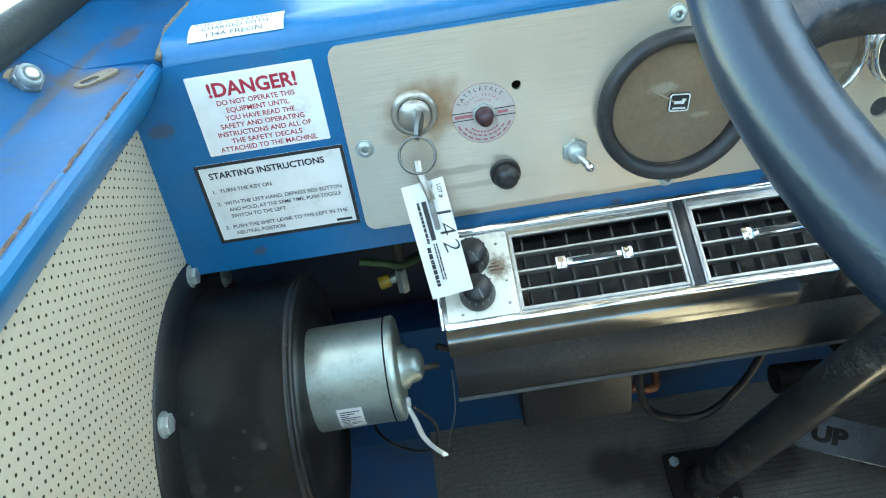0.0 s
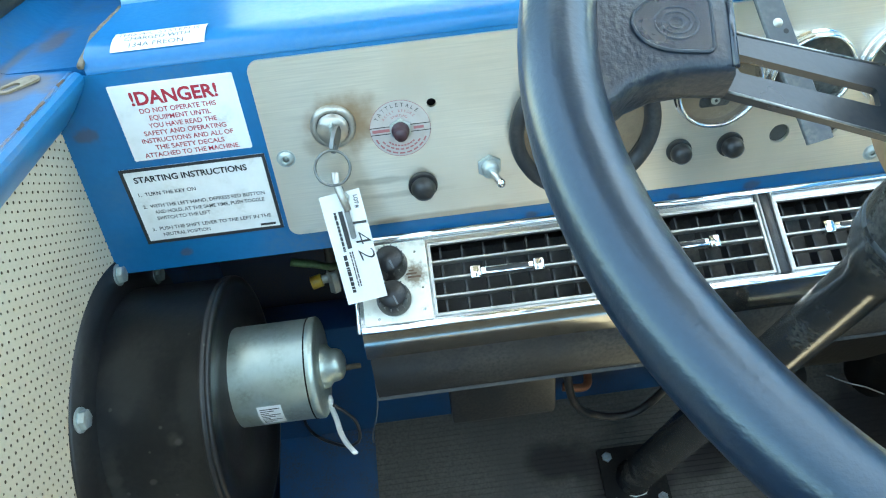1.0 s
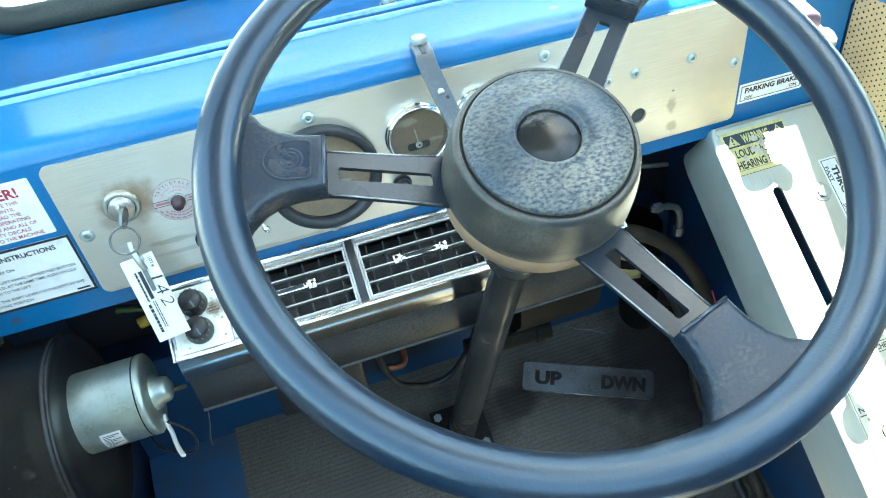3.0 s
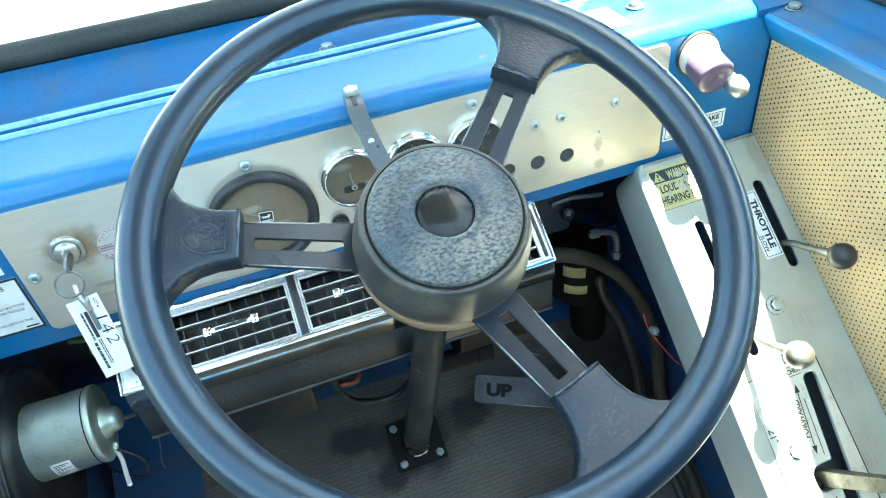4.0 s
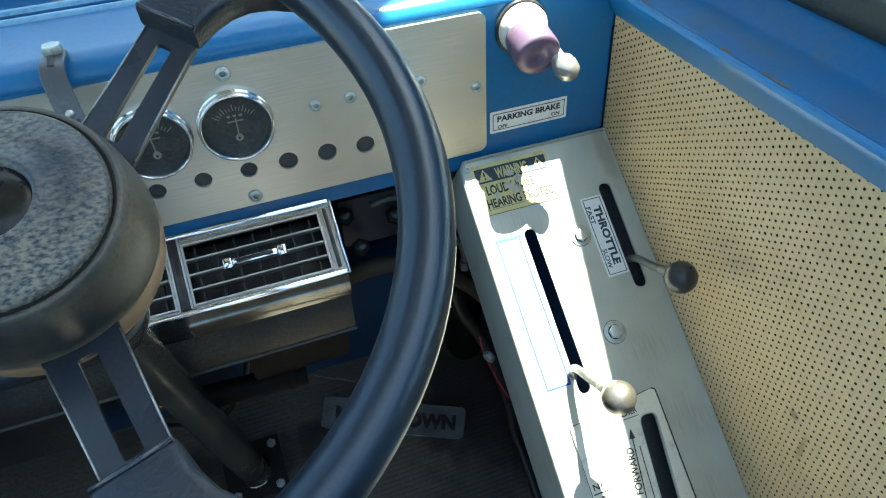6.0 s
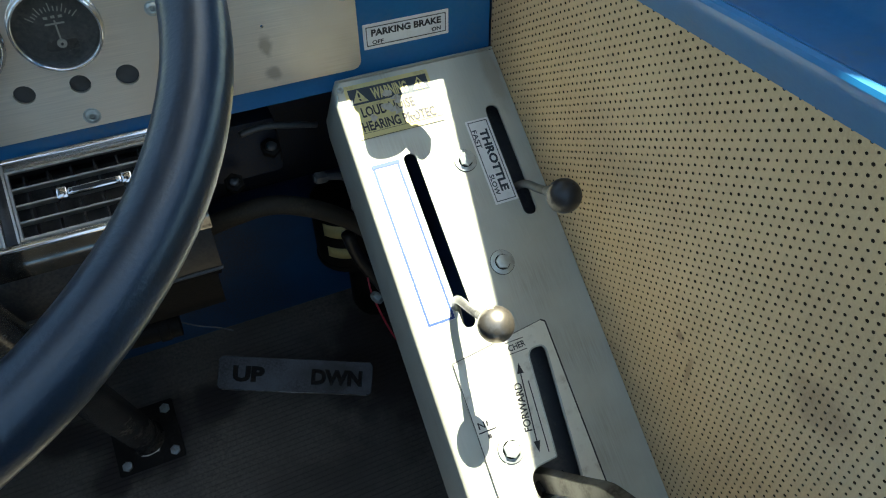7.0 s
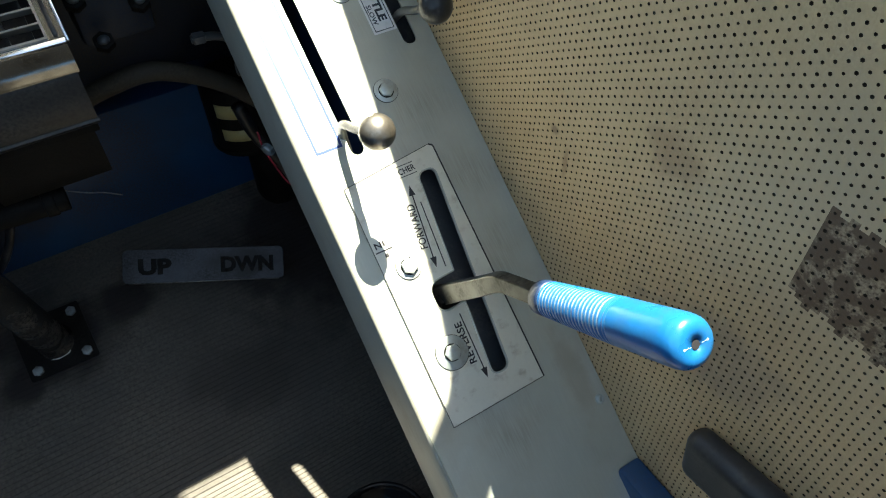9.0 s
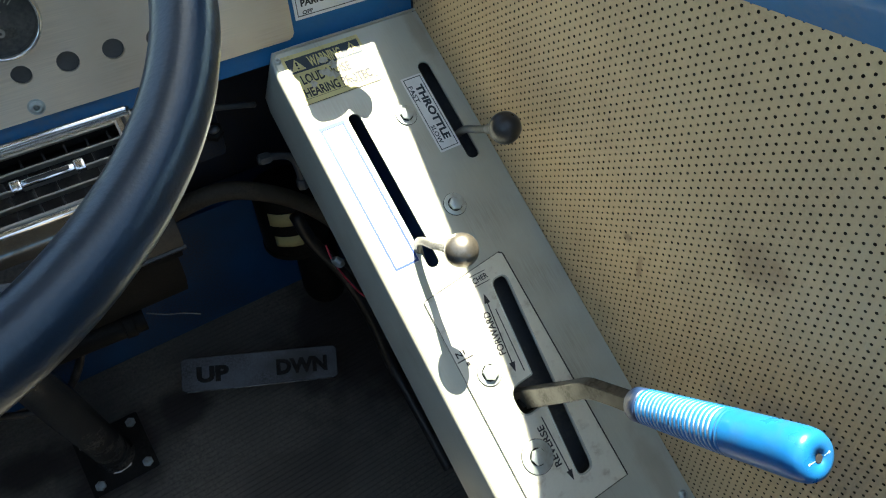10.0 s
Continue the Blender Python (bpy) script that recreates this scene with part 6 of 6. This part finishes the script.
def console_decal(name, x0, y0, x1, y1, label, material=WHITE):
    w, h = x1 - x0, conl(y1) - conl(y0)
    th = thing(name, on_console((x0 + x1) / 2, 0) @ Matrix.Translation((0, (conl(y0) + conl(y1)) / 2 - conl(0), 0)), label, "decal")
    part("sheet", plate(bmesh.new(), round_rect(-w / 2, -h / 2, w / 2, h / 2, 0.0006, 2), (), 0.0002, z=0.0003), material, th)
    return th, w, h
d, w, h = console_decal("throttle_decal", 0.6715, -0.1115, 0.6925, -0.0515, "white throttle decal with blue lettering and border")
border(d, -w / 2 + 0.0018, -h / 2 + 0.0018, w / 2 - 0.0018, h / 2 - 0.0018, 0.0006, NAVY)
lettering("THROTTLE", d, w * 0.12, 0, h * 0.74, 0.0070, NAVY, turn=-90, bold=0.045)
lettering("FAST", d, -w * 0.27, h * 0.27, h * 0.22, 0.0042, NAVY, turn=-90, bold=0.02)
lettering("SLOW", d, -w * 0.24, -h * 0.28, h * 0.24, 0.0042, NAVY, turn=-90, bold=0.02)
d, w, h = console_decal("blank_lever_decal", 0.5830, -0.1730, 0.6065, -0.0645, "white decal with a thin blue border, sun-bleached")
border(d, -w / 2 + 0.0005, -h / 2 + 0.0005, w / 2 - 0.0005, h / 2 - 0.0005, 0.0020, CYAN_INK)
bars(d, [(-w / 2, h / 2 - 0.0034, w / 2, h / 2)], CYAN_INK, z=0.0007, name="header_bar")
d, w, h = console_decal("noise_warning_decal", 0.5825, -0.0465, 0.6560, -0.0085, "torn yellow noise warning decal with black lettering", YELLOW)
bars(d, [(-w * 0.465, h * 0.13, w * 0.465, h * 0.42)], NAVY, z=0.0005, name="header_band")
lettering("WARNING", d, 0.0, h * 0.275, w * 0.42, 0.0095, YELLOW, z=0.0008, bold=0.04)
bars(d, [(-w / 2, -h / 2, w / 2, -h / 2 + 0.0005), (-w / 2, -h * 0.40, w / 2, -h * 0.392)], INK)
lettering("LOUD NOISE", d, -w * 0.08, -h * 0.02, w * 0.62, 0.0085, INK, bold=0.03)
lettering("HEARING PROTEC", d, -w * 0.0, -h * 0.28, w * 0.86, 0.0082, INK, bold=0.03)
for sx in (-1, 1):
    tri = part("warning_triangle", bmesh.new(), YELLOW, d)
    bm = bmesh.new()
    bm.faces.new([bm.verts.new((sx * w * 0.355 + a, h * 0.270 + b, 0.0008)) for a, b in ((-0.0065, -0.0050), (0.0065, -0.0050), (0.0, 0.0060))])
    bm.to_mesh(tri.data)
    bm.free()
    bars(tri, [(sx * w * 0.355 - 0.0008, h * 0.270 - 0.0010, sx * w * 0.355 + 0.0008, h * 0.270 + 0.0030), (sx * w * 0.355 - 0.0008, h * 0.270 - 0.0038, sx * w * 0.355 + 0.0008, h * 0.270 - 0.0022)], INK, z=0.0011, name="mark")
rng = random.Random(8)
for cx, cy, size in ((-0.006, -0.001, 0.010), (0.004, 0.004, 0.007), (-0.020, -0.008, 0.006), (0.012, -0.011, 0.006), (0.001, -0.006, 0.008), (-0.004, 0.010, 0.006)):
    bm = bmesh.new()
    bm.faces.new([bm.verts.new((cx + size * rng.uniform(0.25, 1.0) * math.cos(2 * math.pi * i / 11), cy + size * rng.uniform(0.2, 0.7) * math.sin(2 * math.pi * i / 11), 0.0010)) for i in range(11)])
    part("torn_spot", bm, TORN, d, "bare paper where the decal is torn")

# levers
def lever_ball(base, elbow, c, r, material, name, label):
    th = thing(name, Matrix(), label, "lever")
    part("rod", tube(bmesh.new(), [base, elbow, Vector(elbow).lerp(Vector(c), 0.45), Vector(elbow).lerp(Vector(c), 0.9)], 0.0034, seg=12, n=6), ARM, th)
    e, k = Vector(elbow), Vector(c)
    part("collar", cyl(bmesh.new(), e.lerp(k, 0.62), e.lerp(k, 0.86), 0.0040, 0.0048, seg=16, bevel=0.0006), ARM, th)
    part("knob", ball(bmesh.new(), c, r, seg=32), material, th)
lever_ball((0.6160, -0.164, 0.450), (0.6085, -0.1690, 0.4945), (0.6093, -0.2306, 0.5295), 0.0128, BRASS, "ball_lever", "bent steel lever with a tarnished ball knob")
lever_ball((0.7000, -0.074, 0.500), (0.6985, -0.106, 0.534), (0.690, -0.177, 0.574), 0.0128, BLACK, "throttle_lever", "steel throttle lever with a black ball knob")
sh = thing("shift_lever", Matrix(), "flat steel shift lever with a ribbed blue vinyl grip", "lever")
bm = bmesh.new()
arm_pts = smooth_path([(0.6290, -0.263, 0.372), (0.6320, -0.2835, 0.396), (0.6350, -0.3017, 0.417), (0.6382, -0.3200, 0.438), (0.6408, -0.3350, 0.4555), (0.6425, -0.3460, 0.4625), (0.6455, -0.3740, 0.4770), (0.6455, -0.385, 0.486)], 5)
rings = []
for i, p in enumerate(arm_pts):
    dd = (arm_pts[min(i + 1, len(arm_pts) - 1)] - arm_pts[max(i - 1, 0)]).normalized()
    up = dd.cross(Vector((1, 0, 0))).normalized()
    wide = 1.38 - 0.40 * min(1.0, i / (0.7 * len(arm_pts)))
    rings.append([bm.verts.new(p + Vector((1, 0, 0)) * a + up * b * wide) for a, b in ((-0.0044, -0.0060), (0.0044, -0.0060), (0.0050, -0.0054), (0.0050, 0.0054), (0.0044, 0.0060), (-0.0044, 0.0060), (-0.0050, 0.0054), (-0.0050, -0.0054))])
for a, b in zip(rings, rings[1:]):
    for q in range(8):
        bm.faces.new((a[q], a[(q + 1) % 8], b[(q + 1) % 8], b[q]))
bm.faces.new(rings[0][::-1]), bm.faces.new(rings[-1])
bmesh.ops.recalc_face_normals(bm, faces=bm.faces)
part("arm", bm, SHIFT_ARM, sh, "greasy flat steel arm")
bm = box(bmesh.new(), (0.6235, -0.2885, 0.3830), (0.6480, -0.2785, 0.3935), 0.0012)
part("pivot_block", bm, GRIME, sh, "greasy pivot block in the gate")
g0, g1 = Vector((0.6455, -0.374, 0.477)), Vector((0.6400, -0.4800, 0.5570))
part("grip_cuff", lathe(bmesh.new(), [(0.0, -0.0006), (0.0098, -0.0006), (0.0113, 0.0016), (0.0116, 0.0095), (0.0113, 0.0112), (0.0, 0.0112)], m=Matrix.Translation(g0) @ frame_z(g1 - g0), seg=32), GRIP_WORN, sh, "grimy navy cuff of the grip")
prof = [(0.0, 0.0108), (0.0104, 0.0115)]
s = 0.0125
while s < 0.082:
    r = 0.0117 + 0.0018 * (s - 0.0125) / 0.07
    prof += [(r - 0.0010, s), (r, s + 0.0006), (r, s + 0.0020), (r - 0.0010, s + 0.0026)]
    s += 0.0036
prof += [(0.0134, 0.0840), (0.0134, 0.0846), (0.0135, 0.098), (0.0137, 0.112), (0.0138, 0.121), (0.0138, 0.1272), (0.0132, 0.1314), (0.0116, 0.1342), (0.0090, 0.1354), (0.0030, 0.1358), (0.0026, 0.1300), (0.0, 0.1300)]
part("grip", lathe(bmesh.new(), prof, m=Matrix.Translation(g0) @ frame_z(g1 - g0), seg=32), GRIP, sh, "ribbed blue vinyl grip with a cracked end")
# Pale bands paint the sun glint, with some dust, between the ribs.
bm = bmesh.new()
for i in range(18):
    s = 0.0125 + 0.0036 * i + 0.0020
    r = 0.0117 + 0.0018 * (s - 0.0125) / 0.07
    lathe(bm, [(r - 0.0010, s), (r - 0.0005, s + 0.0002), (r - 0.0005, s + 0.0018), (r - 0.0010, s + 0.0020)], m=Matrix.Translation(g0) @ frame_z(g1 - g0), seg=32)
part("groove_glint_dust", bm, GROOVE, sh, "pale bands between the ribs for sun glint and dust")
hm = Matrix.Translation(g0) @ frame_z(g1 - g0)
bm = bmesh.new()
for sx in (-1, 1):
    box(bm, (min(sx * 0.0030, sx * 0.0066), -0.00012, 0.1350), (max(sx * 0.0030, sx * 0.0066), 0.00012, 0.13583))
    cyl(bm, (sx * 0.0070, 0, 0.1349), (sx * 0.0070, 0, 0.13562), 0.0007, seg=10)
bmesh.ops.transform(bm, matrix=hm @ Matrix.Rotation(radians(-2), 4, "Z"), verts=bm.verts)
part("end_crack", bm, GROOVE, sh, "pale crack across the grip's end")
part("grip_hole", cyl(bmesh.new(), hm @ Vector((0, 0, 0.128)), hm @ Vector((0, 0, 0.1354)), 0.0024, seg=12), INK, sh)

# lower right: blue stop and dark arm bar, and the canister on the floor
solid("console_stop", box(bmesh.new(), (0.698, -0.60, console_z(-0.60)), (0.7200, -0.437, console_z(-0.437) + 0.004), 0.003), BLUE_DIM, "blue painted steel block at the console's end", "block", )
bm = box(bmesh.new(), (-0.010, -0.40, -0.022), (0.012, 0.0, 0.022), 0.0095, 4)
bmesh.ops.transform(bm, matrix=Matrix.Translation((0.7085, -0.4735, 0.3760)) @ rx(-9), verts=bm.verts)
solid("arm_bar", bm, BEZEL, "dark grey padded bar fixed to the side panel", "arm rest")
can = thing("floor_canister", Matrix.Translation((0.536, -0.308, 0.0)), "round glossy black canister standing on the floor", "canister")
part("drum", lathe(bmesh.new(), [(0.0, 0.007), (0.049, 0.007), (0.050, 0.088), (0.0525, 0.092), (0.0525, 0.099), (0.050, 0.102), (0.047, 0.099), (0.047, 0.092), (0.0, 0.090)], seg=48), GLOSS, can)

# ---------------- hoses and fittings behind the console ----------------
solid("heater_hose", tube(bmesh.new(), [(0.43, 0.085, 0.425), (0.475, 0.075, 0.442), (0.520, 0.070, 0.446), (0.569, 0.070, 0.420), (0.611, 0.070, 0.380), (0.644, 0.070, 0.330), (0.665, 0.070, 0.284), (0.685, 0.068, 0.223), (0.693, 0.062, 0.169), (0.692, 0.040, 0.105), (0.690, 0.005, 0.072), (0.687, -0.040, 0.048), (0.684, -0.100, 0.016)], 0.0098, seg=14), HOSE, "dusty brown-grey heater hose curving down to the floor", "hose")
solid("drain_hose", tube(bmesh.new(), [(0.592, 0.085, 0.370), (0.602, 0.080, 0.330), (0.632, 0.075, 0.260), (0.652, 0.062, 0.180), (0.660, 0.040, 0.105), (0.663, 0.005, 0.070), (0.662, -0.045, 0.042), (0.660, -0.100, 0.013)], 0.0078, seg=12), BODY, "thin dusty rubber hose beside the heater hose", "hose")
el = thing("elbow_fitting", Matrix(), "small bent steel pipe elbow with nuts", "fitting")
part("pipe", tube(bmesh.new(), [(0.560, 0.061, 0.4715), (0.580, 0.060, 0.470), (0.594, 0.059, 0.463), (0.599, 0.058, 0.448), (0.600, 0.058, 0.424)], 0.0042, seg=10), STRAP, el)
part("nut", cyl(bmesh.new(), (0.562, 0.061, 0.4715), (0.573, 0.0605, 0.4710), 0.0066, seg=6, bevel=0.0008), STRAP, el)
part("nut", cyl(bmesh.new(), (0.600, 0.058, 0.434), (0.600, 0.058, 0.422), 0.0066, seg=6, bevel=0.0008), STRAP, el)
solid("valve", box(bmesh.new(), (0.47, 0.06, 0.49), (0.535, 0.12, 0.55), 0.006), FIREWALL, "valve body under the dash, its blue darkened for the shade", "valve")
for p in ((0.475, 0.052, 0.536), (0.485, 0.048, 0.497), (0.525, 0.055, 0.520)):
    q = Vector(p) + Vector((0.0, -0.005, 0.007))
    pn = thing("pipe_nut", Matrix(), "grimy steel pipe nut under the dash", "fitting", "pipe nuts")
    part("nut", cyl(bmesh.new(), p, q, 0.0095, seg=6, bevel=0.0015), GRIME, pn)
    part("pipe_end", ball(bmesh.new(), q, 0.0055, (1, 1, 0.7), seg=16), STRAP, pn)
solid("feed_pipe", tube(bmesh.new(), [(0.500, 0.046, 0.548), (0.520, 0.044, 0.552), (0.545, 0.046, 0.546), (0.570, 0.055, 0.535)], 0.0030, seg=10), STRAP, "thin bare metal pipe under the dash", "pipe")
hb = thing("pump_housing", Matrix.Translation((0.621, 0.197, 0.110)), "round dark pump housing with yellow warning stickers", "pump")
part("drum", cyl(bmesh.new(), (0, 0, 0.133), (0, 0, 0.230), 0.045, seg=36, bevel=0.006), GRIME, hb)
part("band", cyl(bmesh.new(), (0, 0, 0.1335), (0, 0, 0.142), 0.0465, seg=36, bevel=0.002), GRIME, hb, "rusty clamp band")
part("neck", cyl(bmesh.new(), (0.023, 0, 0.0), (0.023, 0, 0.135), 0.030, seg=28, bevel=0.003), GRIME, hb)
for z0, z1, first, last in ((0.192, 0.212, -57, -13), (0.158, 0.175, -54, -8)):
    bm = bmesh.new()
    rows = [[bm.verts.new((0.0454 * math.sin(radians(first + (last - first) * i / 8)), -0.0454 * math.cos(radians(first + (last - first) * i / 8)), z)) for z in (z0, z1)] for i in range(9)]
    for p, q in zip(rows, rows[1:]):
        bm.faces.new((p[0], q[0], q[1], p[1]))
    st = part("sticker", bm, YELLOW, hb, "scuffed yellow warning sticker")
    thick = st.modifiers.new("thickness", "SOLIDIFY")
    thick.thickness, thick.offset = 0.0003, 1.0
solid("console_fitting", cyl(bmesh.new(), (0.5765, -0.072, 0.424), (0.5705, -0.075, 0.4225), 0.0065, seg=6, bevel=0.0018), WEATHERED, "small zinc nut on the console skirt", "fitting")

solid("red_wire", tube(bmesh.new(), [(0.5735, -0.050, 0.428), (0.5725, -0.062, 0.418), (0.5720, -0.090, 0.416), (0.5720, -0.118, 0.419), (0.5735, -0.135, 0.424)], 0.0009, seg=6), RED, "thin red wire along the console skirt", "cable")

# sill hardware
nd = Vector((0.80, -0.30, 0.52)).normalized()
sn = thing("sill_nut", Matrix.Translation(Vector((-0.1625, -0.0320, 0.7520)) - nd * 0.002) @ frame_z(nd) @ Matrix.Scale(0.82, 4), "large weathered steel nut on a bolt end in the window sill", "bolt")
part("washer", cyl(bmesh.new(), (0, 0, 0), (0, 0, 0.0018), 0.0118, seg=28, bevel=0.0004), RUSTED, sn)
part("nut", cyl(bmesh.new(), (0, 0, 0.0018), (0, 0, 0.0105), 0.0100, seg=6, bevel=0.0012), WEATHERED, sn)
part("collar", lathe(bmesh.new(), [(0.0084, 0.0100), (0.0078, 0.0140), (0.0062, 0.0152), (0.0052, 0.0150), (0.0050, 0.0142), (0.0, 0.0142)], seg=28), WEATHERED, sn)
part("bolt_end", lathe(bmesh.new(), [(0.0042, 0.0138), (0.0042, 0.0158), (0.0034, 0.0164), (0.0, 0.0164)], seg=18), DULL, sn)
solid("sill_slot", plate(bmesh.new(), round_rect(-0.0130, -0.0062, 0.0130, 0.0062, 0.0060), [round_rect(-0.0095, -0.0034, 0.0015, 0.0034, 0.0032)], 0.0012), RUSTED, "rusty oval washer in the window sill", "washer", Matrix.Translation((-0.1340, -0.014, 0.7440)) @ Matrix.Rotation(radians(56), 4, "Z"))
hex_bolt(Matrix.Translation((0.7380, -0.002, 0.7405)), 0.0062, 0.0040, 0.0085, label="weathered hex bolt on the window sill", material=WEATHERED)
hex_bolt(Matrix.Translation((0.7560, 0.012, 0.7480)) @ Matrix.Rotation(radians(-50), 4, "Y"), 0.0062, 0.011, label="weathered hex bolt standing out of the sill", material=WEATHERED)
